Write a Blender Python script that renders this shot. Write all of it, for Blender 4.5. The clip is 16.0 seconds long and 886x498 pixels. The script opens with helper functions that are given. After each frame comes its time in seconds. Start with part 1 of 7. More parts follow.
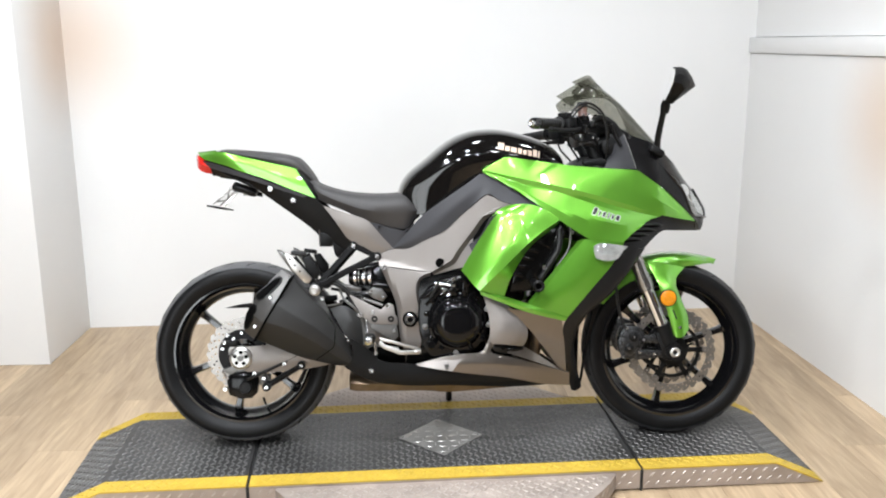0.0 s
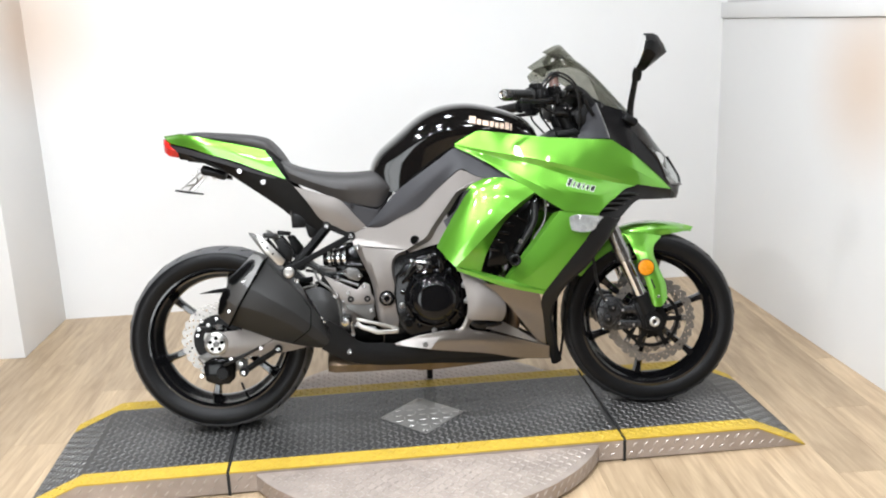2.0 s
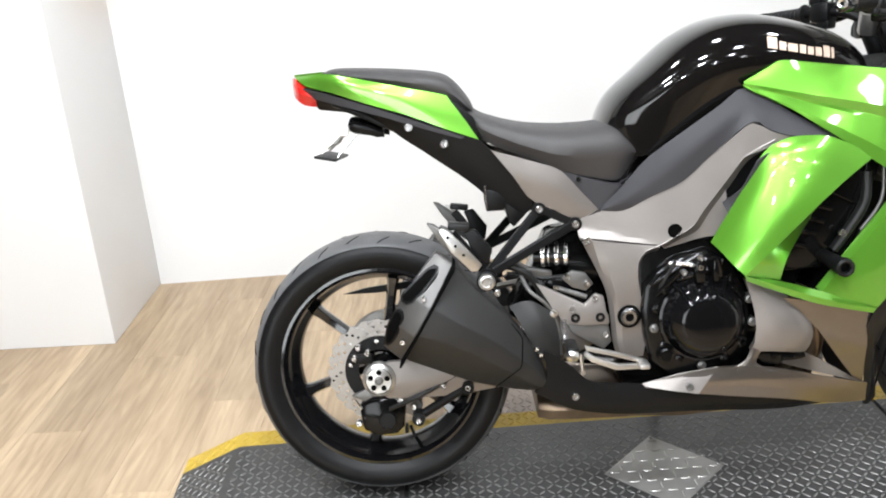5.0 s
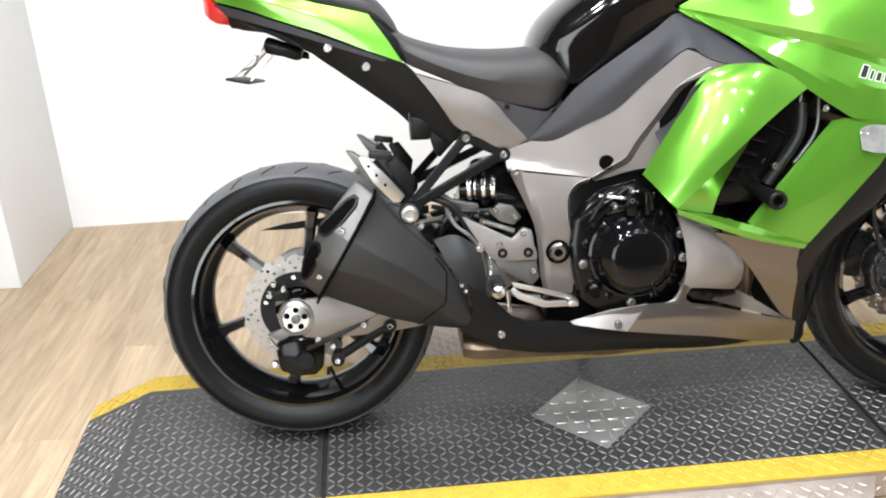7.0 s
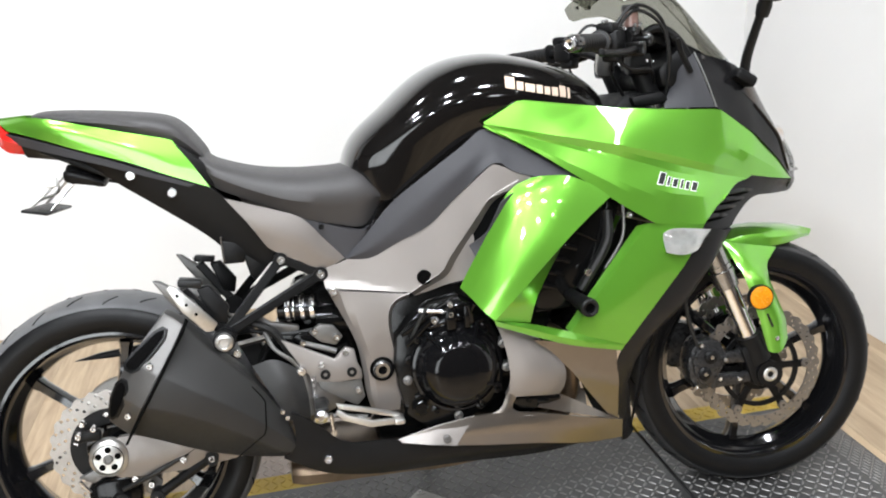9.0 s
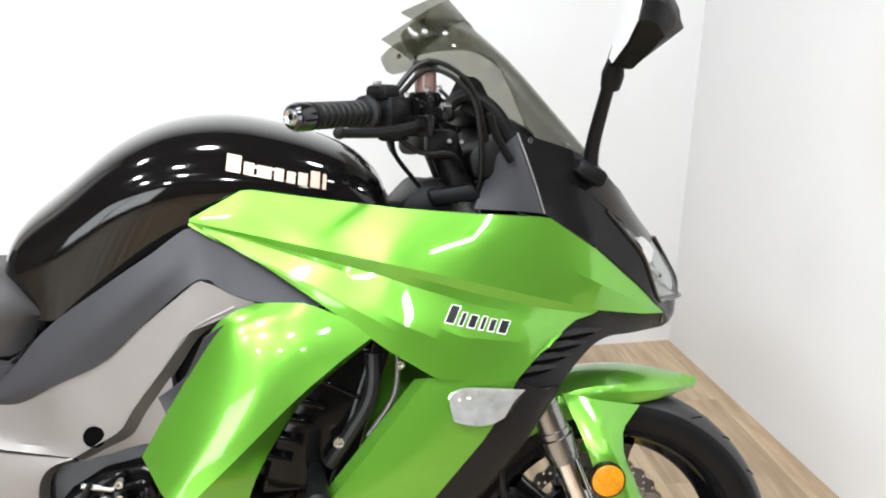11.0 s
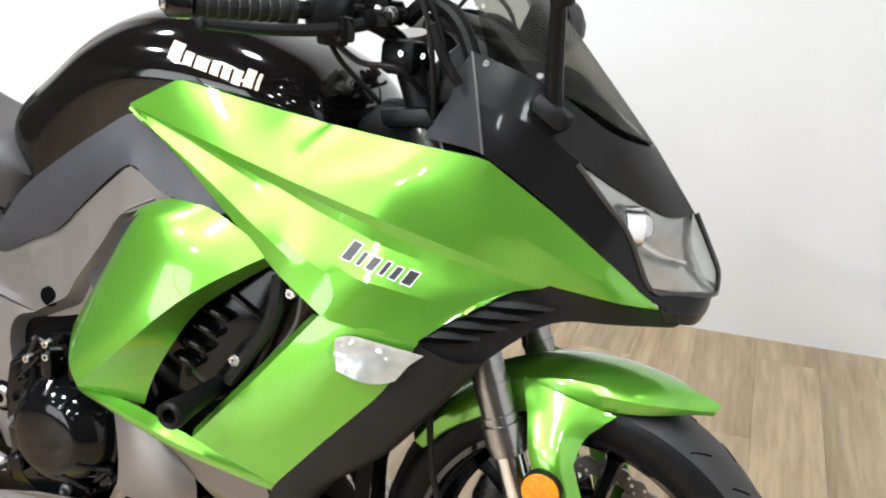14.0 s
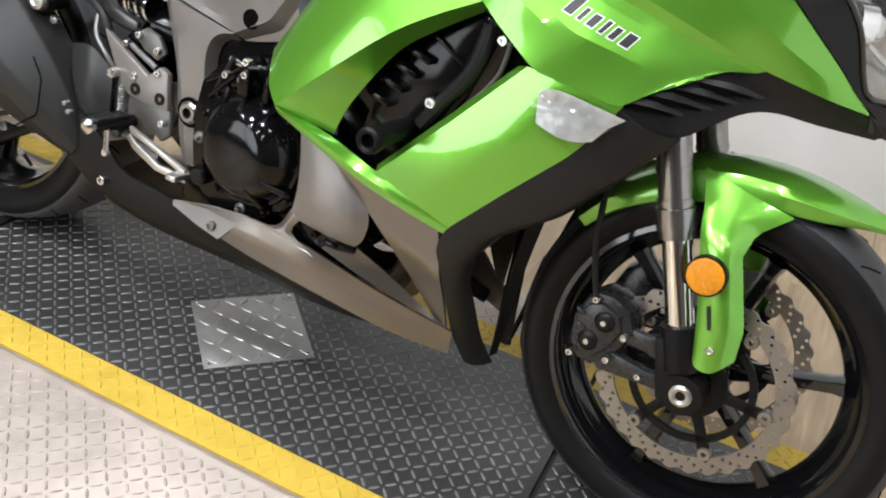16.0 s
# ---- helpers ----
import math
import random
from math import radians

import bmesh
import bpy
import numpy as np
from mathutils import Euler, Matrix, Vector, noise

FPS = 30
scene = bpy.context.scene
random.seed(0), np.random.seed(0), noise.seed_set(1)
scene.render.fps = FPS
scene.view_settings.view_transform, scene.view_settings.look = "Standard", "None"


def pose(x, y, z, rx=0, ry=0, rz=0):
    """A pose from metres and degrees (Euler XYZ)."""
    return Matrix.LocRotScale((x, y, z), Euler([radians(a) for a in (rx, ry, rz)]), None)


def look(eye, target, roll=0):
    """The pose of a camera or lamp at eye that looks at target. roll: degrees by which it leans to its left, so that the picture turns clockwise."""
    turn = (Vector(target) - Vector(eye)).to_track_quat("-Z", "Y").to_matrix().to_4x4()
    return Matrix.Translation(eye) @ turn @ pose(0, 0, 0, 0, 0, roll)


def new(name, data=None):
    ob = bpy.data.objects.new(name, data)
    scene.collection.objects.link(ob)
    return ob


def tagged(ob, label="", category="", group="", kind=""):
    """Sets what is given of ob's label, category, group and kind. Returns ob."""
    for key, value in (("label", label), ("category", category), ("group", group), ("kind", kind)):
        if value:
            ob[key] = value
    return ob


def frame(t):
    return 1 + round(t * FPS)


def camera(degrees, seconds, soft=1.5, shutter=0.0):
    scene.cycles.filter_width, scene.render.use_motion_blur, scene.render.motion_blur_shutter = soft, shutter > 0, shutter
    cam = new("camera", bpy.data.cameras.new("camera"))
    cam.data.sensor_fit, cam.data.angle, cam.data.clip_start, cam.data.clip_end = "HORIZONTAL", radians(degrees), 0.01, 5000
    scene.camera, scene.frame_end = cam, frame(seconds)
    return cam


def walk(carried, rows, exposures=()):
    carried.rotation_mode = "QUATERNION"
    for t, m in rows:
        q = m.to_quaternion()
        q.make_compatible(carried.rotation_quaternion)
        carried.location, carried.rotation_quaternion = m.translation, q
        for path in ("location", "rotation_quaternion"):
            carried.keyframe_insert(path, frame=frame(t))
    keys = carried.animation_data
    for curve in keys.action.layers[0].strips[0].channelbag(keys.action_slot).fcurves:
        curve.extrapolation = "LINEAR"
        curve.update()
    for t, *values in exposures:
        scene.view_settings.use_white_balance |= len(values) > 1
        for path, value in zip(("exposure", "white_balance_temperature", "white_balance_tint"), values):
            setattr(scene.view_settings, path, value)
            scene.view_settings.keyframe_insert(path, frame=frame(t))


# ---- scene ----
cam = camera(52.9, 16.0, soft=2.0)
PATH = [
    (0, (-0.172, -2.931, 1.413), (-0.09, -0.985, 0.96), -0.2),
    (0.5, (-0.149, -2.938, 1.419), (-0.082, -0.988, 0.982), -0.4),
    (1, (-0.164, -2.934, 1.409), (-0.106, -0.993, 0.933), -0.8),
    (1.5, (-0.132, -2.922, 1.417), (-0.06, -0.979, 0.949), -0.7),
    (2, (-0.145, -2.9, 1.399), (-0.026, -0.967, 0.898), -2.0),
    (2.5, (-0.157, -2.843, 1.407), (-0.095, -0.917, 0.87), -2.2),
    (2.7, (-0.17, -2.757, 1.404), (-0.135, -0.833, 0.805), -2.5),
    (3, (-0.19, -2.628, 1.399), (-0.261, -0.707, 0.846), -3.1),
    (3.5, (-0.22, -2.397, 1.449), (-0.362, -0.464, 0.958), -2.1),
    (4, (-0.319, -2.17, 1.425), (-0.361, -0.234, 0.925), -4.0),
    (4.2, (-0.384, -2.067, 1.435), (-0.47, -0.145, 0.89), -4.8),
    (6.3, (-0.531, -1.835, 1.297), (-0.536, 0.0, 0.5), -1.9),
    (6.5, (-0.493, -1.834, 1.298), (-0.507, 0.003, 0.507), -1.9),
    (7, (-0.469, -1.821, 1.297), (-0.398, 0.005, 0.484), -1.9),
    (7.5, (-0.475, -1.805, 1.305), (-0.32, 0.023, 0.509), -1.0),
    (8, (-0.437, -1.81, 1.311), (-0.203, 0.024, 0.548), 0.0),
    (8.5, (-0.41, -1.803, 1.323), (-0.078, 0.033, 0.603), 0.5),
    (9, (-0.335, -1.78, 1.37), (0.012, 0.073, 0.701), -2.0),
    (9.5, (-0.186, -1.712, 1.403), (0.09, 0.163, 0.766), -4.6),
    (10, (-0.056, -1.652, 1.394), (0.356, 0.197, 0.755), -2.2),
    (10.2, (-0.008, -1.597, 1.399), (0.436, 0.25, 0.775), -1.4),
    (12.3, (0.582, -0.9, 1.273), (0.369, 0.945, 0.53), 1.9),
    (12.5, (0.616, -0.959, 1.28), (0.314, 0.842, 0.462), -0.1),
    (13, (0.754, -1.099, 1.317), (0.244, 0.653, 0.498), 0.8),
    (13.5, (0.837, -1.063, 1.33), (0.258, 0.663, 0.502), 3.0),
    (14, (0.869, -1.044, 1.318), (0.281, 0.699, 0.532), 2.3),
    (14.5, (0.838, -1.086, 1.289), (0.219, 0.572, 0.357), 2.0),
    (15, (0.81, -1.128, 1.249), (0.135, 0.476, 0.265), 3.7),
    (15.5, (0.781, -1.165, 1.217), (0.07, 0.403, 0.199), 7.7),
    (16, (0.763, -1.186, 1.193), (0.119, 0.376, 0.122), 10.4),
]
walk(cam, [(t, look(eye, target, roll)) for t, eye, target, roll in PATH],
     exposures=((0, -0.14), (4, 0.0), (6.5, 0.12), (8.5, 0.1), (9.5, 0.03), (12.5, 0.1), (14, 0.02), (16, -0.2)))

# ---- world and lights ----
world = bpy.data.worlds.new("world")
world.use_nodes = True
scene.world = world
world.node_tree.nodes["Background"].inputs[0].default_value = (0.9, 0.95, 1.0, 1)
world.node_tree.nodes["Background"].inputs[1].default_value = 0.05


CEIL = 3.0
BACK, LEFT, RIGHT, FRONT = 1.472, -1.785, 1.645, -5.5

# ---- materials ----
def mat(name, colour, rough=0.5, metal=0.0, coat=0.0, vary=0.12, scale=40.0, bump=0.0, bump_scale=200.0, spec=0.5, island=0.0, even=False):
    """A surface with fine and coarse variation of tone and gloss and an optional relief."""
    m = bpy.data.materials.new(name)
    m.use_nodes = True
    nt = m.node_tree
    b = nt.nodes["Principled BSDF"]
    tc = nt.nodes.new("ShaderNodeTexCoord")
    n1 = nt.nodes.new("ShaderNodeTexNoise")
    n1.inputs["Scale"].default_value = scale
    n1.inputs["Detail"].default_value = 5
    n2 = nt.nodes.new("ShaderNodeTexNoise")
    n2.inputs["Scale"].default_value = scale * 0.12
    n2.inputs["Detail"].default_value = 3
    nt.links.new(tc.outputs["Object"], n1.inputs["Vector"])
    nt.links.new(tc.outputs["Object"], n2.inputs["Vector"])
    add = nt.nodes.new("ShaderNodeMath")
    add.operation = "ADD"
    nt.links.new(n1.outputs["Fac"], add.inputs[0])
    nt.links.new(n2.outputs["Fac"], add.inputs[1])
    ramp = nt.nodes.new("ShaderNodeMapRange")
    ramp.inputs["From Min"].default_value, ramp.inputs["From Max"].default_value = 0.6, 1.4
    ramp.inputs["To Min"].default_value, ramp.inputs["To Max"].default_value = 1 - vary, 1 + vary
    nt.links.new(add.outputs[0], ramp.inputs["Value"])
    mul = nt.nodes.new("ShaderNodeVectorMath")
    mul.operation = "SCALE"
    mul.inputs[0].default_value = colour
    nt.links.new(ramp.outputs[0], mul.inputs["Scale"])
    last = mul.outputs[0]
    if island:
        geo = nt.nodes.new("ShaderNodeNewGeometry")
        r2 = nt.nodes.new("ShaderNodeMapRange")
        r2.inputs["To Min"].default_value, r2.inputs["To Max"].default_value = 1 - island, 1 + island
        nt.links.new(geo.outputs["Random Per Island"], r2.inputs["Value"])
        mul2 = nt.nodes.new("ShaderNodeVectorMath")
        mul2.operation = "SCALE"
        nt.links.new(last, mul2.inputs[0])
        nt.links.new(r2.outputs[0], mul2.inputs["Scale"])
        last = mul2.outputs[0]
    nt.links.new(last, b.inputs["Base Color"])
    rr = nt.nodes.new("ShaderNodeMapRange")
    rr.inputs["From Min"].default_value, rr.inputs["From Max"].default_value = 0.3, 0.7
    rr.inputs["To Min"].default_value, rr.inputs["To Max"].default_value = max(0.02, rough * (1 if even else 0.85)), min(1, rough * (1 if even else 1.15))
    nt.links.new(n1.outputs["Fac"], rr.inputs["Value"])
    nt.links.new(rr.outputs[0], b.inputs["Roughness"])
    b.inputs["Metallic"].default_value = metal
    b.inputs["Coat Weight"].default_value = coat
    b.inputs["Coat Roughness"].default_value = 0.03
    b.inputs["Specular IOR Level"].default_value = spec
    if bump:
        n3 = nt.nodes.new("ShaderNodeTexNoise")
        n3.inputs["Scale"].default_value = bump_scale
        n3.inputs["Detail"].default_value = 3
        nt.links.new(tc.outputs["Object"], n3.inputs["Vector"])
        bp = nt.nodes.new("ShaderNodeBump")
        bp.inputs["Strength"].default_value = bump
        bp.inputs["Distance"].default_value = 0.002
        nt.links.new(n3.outputs["Fac"], bp.inputs["Height"])
        nt.links.new(bp.outputs[0], b.inputs["Normal"])
    return m


def clear(name, tint, gloss=0.03):
    """A thin clear or smoked sheet: it tints what is behind it and mirrors at grazing angles."""
    m = bpy.data.materials.new(name)
    m.use_nodes = True
    nt = m.node_tree
    nt.nodes.remove(nt.nodes["Principled BSDF"])
    tr = nt.nodes.new("ShaderNodeBsdfTransparent")
    tr.inputs[0].default_value = (*tint, 1)
    gl = nt.nodes.new("ShaderNodeBsdfGlossy")
    gl.inputs["Roughness"].default_value = gloss
    lw = nt.nodes.new("ShaderNodeLayerWeight")
    lw.inputs["Blend"].default_value = 0.5
    pw = nt.nodes.new("ShaderNodeMath")
    pw.operation, pw.inputs[1].default_value = "POWER", 5.0
    nt.links.new(lw.outputs["Facing"], pw.inputs[0])
    fr = nt.nodes.new("ShaderNodeMath")
    fr.operation, fr.inputs[1].default_value, fr.inputs[2].default_value = "MULTIPLY_ADD", 0.4, 0.03
    nt.links.new(pw.outputs[0], fr.inputs[0])
    mx = nt.nodes.new("ShaderNodeMixShader")
    nt.links.new(fr.outputs[0], mx.inputs[0])
    nt.links.new(tr.outputs[0], mx.inputs[1])
    nt.links.new(gl.outputs[0], mx.inputs[2])
    nt.links.new(mx.outputs[0], nt.nodes["Material Output"].inputs[0])
    return m


def emit(name, colour, strength):
    m = bpy.data.materials.new(name)
    m.use_nodes = True
    b = m.node_tree.nodes["Principled BSDF"]
    b.inputs["Base Color"].default_value = (*colour, 1)
    b.inputs["Emission Color"].default_value = (*colour, 1)
    b.inputs["Emission Strength"].default_value = strength
    return m


M_WALL = mat("white_wall_paint", (0.705, 0.703, 0.696), 0.55, vary=0.015, scale=6, bump=0.05, bump_scale=300)
M_CEIL = mat("dark_open_ceiling_paint", (0.035, 0.034, 0.033), 0.8, vary=0.1, scale=5)
M_DARKWALL = mat("dark_brown_wall_panel", (0.045, 0.034, 0.027), 0.6, vary=0.2, scale=4)
M_GREEN = mat("green_pearl_paint", (0.138, 0.402, 0.037), 0.28, metal=0.66, coat=1.0, vary=0.02, scale=12, even=True)
M_TANK = mat("black_gloss_paint", (0.004, 0.0036, 0.0034), 0.10, coat=0.65, vary=0.1, scale=12, spec=0.1, even=True)
M_FRAME = mat("warm_grey_satin_metal", (0.205, 0.188, 0.176), 0.44, metal=0.62, vary=0.04, scale=60, bump=0.02, bump_scale=900)
M_BELLY = mat("dark_titanium_paint", (0.190, 0.171, 0.152), 0.28, metal=0.88, vary=0.04, scale=60, coat=0.2, even=True)
M_TRIM = mat("dark_grey_textured_plastic", (0.032, 0.032, 0.036), 0.5, vary=0.1, scale=120, bump=0.08, bump_scale=1500, spec=0.28)
M_BLACKP = mat("black_matt_plastic", (0.0045, 0.0045, 0.0047), 0.42, vary=0.15, scale=120, bump=0.05, bump_scale=1200, spec=0.16)
M_SATIN = mat("dark_satin_bodywork", (0.0065, 0.0063, 0.0066), 0.22, vary=0.05, scale=20, spec=0.14, coat=0.12, even=True)
M_SEAT = mat("charcoal_vinyl", (0.038, 0.036, 0.036), 0.5, vary=0.1, scale=200, bump=0.2, bump_scale=900, spec=0.35)
M_ENGINE = mat("black_engine_enamel", (0.003, 0.003, 0.003), 0.13, vary=0.25, scale=60, bump=0.03, spec=0.2)
M_CLUTCH = mat("black_gloss_cover", (0.003, 0.003, 0.0033), 0.08, vary=0.1, scale=20, spec=0.3, even=True)
M_RUBBER = mat("tyre_sidewall_rubber", (0.0045, 0.0045, 0.0048), 0.42, vary=0.18, scale=60, bump=0.05, bump_scale=500, spec=0.17)
# one tread rubber in two tones: darker front in shade, paler rear in light
M_TREADF = mat("front_tread_rubber_shaded_tone", (0.020, 0.020, 0.021), 0.48, vary=0.2, scale=50, bump=0.1, bump_scale=500, spec=0.45)
M_TREADR = mat("rear_tread_rubber_lit_tone", (0.085, 0.085, 0.087), 0.48, vary=0.2, scale=50, bump=0.1, bump_scale=500, spec=0.5)
# near-black colour stands in for the shade inside holes, seams and slots
M_RECESS_SHADE = mat("recess_shade_black", (0.002, 0.002, 0.002), 0.9, spec=0.03)
M_RIM = mat("black_gloss_rim_enamel", (0.004, 0.004, 0.0045), 0.12, coat=0.5, vary=0.2, scale=100, spec=0.4)
M_ALU = mat("brushed_aluminium", (0.46, 0.45, 0.43), 0.33, metal=0.9, vary=0.1, scale=200, bump=0.05, bump_scale=700)
M_DISC = mat("brake_disc_steel", (0.28, 0.265, 0.25), 0.34, metal=0.9, vary=0.12, scale=250)
M_CHROME = mat("chrome", (0.75, 0.75, 0.75), 0.08, metal=1.0, vary=0.03)
M_STEEL = mat("zinc_bolt_steel", (0.6, 0.6, 0.6), 0.25, metal=1.0, vary=0.1)
M_HEADER = mat("heat_stained_pipe", (0.17, 0.125, 0.085), 0.34, metal=0.85, vary=0.4, scale=25)
M_MUFF = mat("muffler_graphite_coating", (0.017, 0.0166, 0.0162), 0.44, metal=0.15, vary=0.08, scale=120, bump=0.04, bump_scale=1500, spec=0.3)
M_CAP = mat("titanium_grey_cap", (0.14, 0.137, 0.132), 0.42, metal=0.7, vary=0.08, scale=200)
M_MCAP = mat("dark_titanium_muffler_cap", (0.085, 0.082, 0.079), 0.42, metal=0.7, vary=0.08, scale=200)
M_ORANGE = mat("amber_reflector_plastic", (0.58, 0.21, 0.002), 0.25, vary=0.35, scale=250, bump=0.5, bump_scale=500)
M_RED = mat("red_lamp_plastic", (0.55, 0.015, 0.012), 0.15, coat=0.7, vary=0.1)
M_FORK = mat("bright_fork_steel", (0.30, 0.295, 0.29), 0.24, metal=0.95, vary=0.08, scale=40)
M_LENS = clear("clear_lamp_lens", (0.93, 0.94, 0.94))
M_SMOKE = clear("smoked_screen", (0.60, 0.60, 0.56))
M_REFLECT = mat("silver_reflector", (0.50, 0.49, 0.475), 0.16, metal=0.8, vary=0.3, scale=60, bump=0.8, bump_scale=60)
M_SIGNAL = mat("frosted_signal_reflector", (0.72, 0.72, 0.71), 0.22, metal=0.55, vary=0.3, scale=70, bump=0.8, bump_scale=55)
M_CALIPER = mat("dark_grey_caliper_casting", (0.030, 0.030, 0.031), 0.28, metal=0.5, vary=0.15, scale=80, bump=0.04, bump_scale=600)
M_CHIN = mat("dark_grey_satin_plastic", (0.0062, 0.0061, 0.0065), 0.40, vary=0.08, scale=60, bump=0.03, bump_scale=1200, spec=0.3)
M_MIRROR = mat("mirror_glass", (0.9, 0.9, 0.9), 0.01, metal=1.0, vary=0.0)
M_CABLE = mat("black_rubber_hose", (0.007, 0.007, 0.007), 0.42, vary=0.1, spec=0.3)
M_GOLD = mat("champagne_badge_metal", (0.55, 0.42, 0.33), 0.5, metal=0.2, vary=0.1, scale=200)
M_WHITE = mat("white_decal", (0.8, 0.8, 0.78), 0.4, vary=0.03)
M_DECAL = mat("black_decal", (0.008, 0.008, 0.009), 0.35, vary=0.1)
M_FLUID = mat("amber_brake_fluid", (0.16, 0.095, 0.08), 0.25, coat=0.4, vary=0.1)
M_CHAIN = mat("oiled_steel_chain", (0.12, 0.11, 0.10), 0.4, metal=0.8, vary=0.2)
M_DECK = mat("black_tread_plate", (0.030, 0.0295, 0.029), 0.42, metal=0.1, vary=0.25, scale=30, bump=0.02, spec=0.75)
M_YELLOW = mat("yellow_safety_paint", (0.47, 0.32, 0.035), 0.55, vary=0.15, scale=25, bump=0.06)
M_TREAD = mat("bare_aluminium_tread_plate", (0.36, 0.305, 0.268), 0.5, metal=0.4, vary=0.28, scale=14, bump=0.05)
M_TREADLUG = mat("bare_aluminium_tread_bars", (0.42, 0.365, 0.325), 0.4, metal=0.5, vary=0.25, scale=18)
M_PLATE = mat("worn_silver_tread_plate", (0.29, 0.283, 0.268), 0.4, metal=0.6, vary=0.2, scale=30, bump=0.04)
M_PLATELUG = mat("worn_silver_tread_bars", (0.34, 0.33, 0.315), 0.38, metal=0.6, vary=0.2, scale=30)
M_GAP = mat("dark_joint_rubber", (0.01, 0.01, 0.01), 0.8)

# ---- mesh helpers ----
def finish(bm, angle=35):
    bmesh.ops.remove_doubles(bm, verts=bm.verts, dist=1e-6)
    lim = radians(angle)
    for f in bm.faces:
        f.smooth = True
    for e in bm.edges:
        e.smooth = not (len(e.link_faces) == 2 and e.calc_face_angle(0) > lim)
    return bm


FORM = {"flare": False, "steer": None}


def part(name, bm, material, parent=None, label="", at=None, crease=35):
    me = bpy.data.meshes.new(name)
    if FORM["flare"]:
        # the bodywork widens evenly with height
        for v in bm.verts:
            h = abs(v.co.y)
            v.co.z -= 0.0523 * h
            v.co.y += math.copysign((0.0523 * v.co.z - 0.016) * min(1, h / 0.1), v.co.y) if h > 1e-6 else 0
    if FORM["steer"] is not None:
        bm.transform(FORM["steer"])
    finish(bm, crease)
    bm.to_mesh(me)
    bm.free()
    me.materials.append(material)
    ob = new(name, me)
    if parent is not None:
        ob.parent = parent
    if at is not None:
        ob.matrix_basis = at
    if label:
        tagged(ob, label)
    return ob


def join(*bms):
    out = bmesh.new()
    for b in bms:
        me = bpy.data.meshes.new("tmp")
        b.to_mesh(me)
        out.from_mesh(me)
        bpy.data.meshes.remove(me)
        b.free()
    return out


def flip(bm):
    """The other side's copy, mirrored in the plane y = 0."""
    out = bm.copy()
    for v in out.verts:
        v.co.y = -v.co.y
    bmesh.ops.reverse_faces(out, faces=out.faces)
    return out


def moved(bm, m):
    bm.transform(m)
    return bm


def spline(pts, n, smooth=True):
    """n points evenly spaced by length along a line through pts."""
    p = [Vector(q) for q in pts]
    dense = []
    for i in range(len(p) - 1):
        a, b = p[i], p[i + 1]
        z, c = p[max(i - 1, 0)], p[min(i + 2, len(p) - 1)]
        for k in range(12):
            u = k / 12
            if smooth:
                dense.append(0.5 * (2 * a + (b - z) * u + (2 * z - 5 * a + 4 * b - c) * u * u + (3 * a - z - 3 * b + c) * u ** 3))
            else:
                dense.append(a.lerp(b, u))
    dense.append(p[-1])
    acc = [0.0]
    for i in range(1, len(dense)):
        acc.append(acc[-1] + (dense[i] - dense[i - 1]).length)
    out, j = [], 0
    for k in range(n):
        s = acc[-1] * k / (n - 1)
        while j < len(acc) - 2 and acc[j + 1] < s:
            j += 1
        w = acc[j + 1] - acc[j]
        out.append(dense[j].lerp(dense[j + 1], (s - acc[j]) / w if w > 1e-9 else 0))
    return out


def grid(bm, rows, loop_u=False, loop_v=False):
    vs = [[bm.verts.new(p) for p in r] for r in rows]
    nu, nv = len(rows[0]), len(rows)
    for i in range(nv if loop_v else nv - 1):
        for j in range(nu if loop_u else nu - 1):
            q = [vs[i][j], vs[i][(j + 1) % nu], vs[(i + 1) % nv][(j + 1) % nu], vs[(i + 1) % nv][j]]
            if len({tuple(round(c, 7) for c in v.co) for v in q}) > 2:
                try:
                    bm.faces.new(q)
                except ValueError:
                    pass
    return vs


def side(rows, nu=28, nv=4, thick=0.004, smooth_u=True, smooth_v=False):
    """A body panel on the right side: rows of (x, z, half-width) from top to bottom, skinned and given thickness."""
    lines = [spline([(x, -h, z) for x, z, h in r], nu, smooth_u) for r in rows]
    cols = [spline([ln[i] for ln in lines], (len(rows) - 1) * nv + 1, smooth_v) for i in range(nu)]
    face = [[cols[i][k] for i in range(nu)] for k in range(len(cols[0]))]
    bm = bmesh.new()
    grid(bm, face)
    bmesh.ops.remove_doubles(bm, verts=bm.verts, dist=1e-5)
    bmesh.ops.recalc_face_normals(bm, faces=bm.faces)
    bm.normal_update()
    if sum(f.normal.y * f.calc_area() for f in bm.faces) > 0:
        bmesh.ops.reverse_faces(bm, faces=bm.faces)
    bm.normal_update()
    base = list(bm.faces)
    vn = {v: v.normal.copy() for v in bm.verts}
    inner = {v: bm.verts.new(v.co - vn[v] * thick) for v in list(bm.verts)}
    edges = [e for e in bm.edges if e.is_boundary]
    for f in base:
        bm.faces.new([inner[v] for v in reversed(f.verts)])
    for e in edges:
        f = e.link_faces[0]
        a, b = e.verts
        vs = list(f.verts)
        if vs[(vs.index(a) + 1) % len(vs)] != b:
            a, b = b, a
        try:
            bm.faces.new([b, a, inner[a], inner[b]])
        except ValueError:
            pass
    return bm


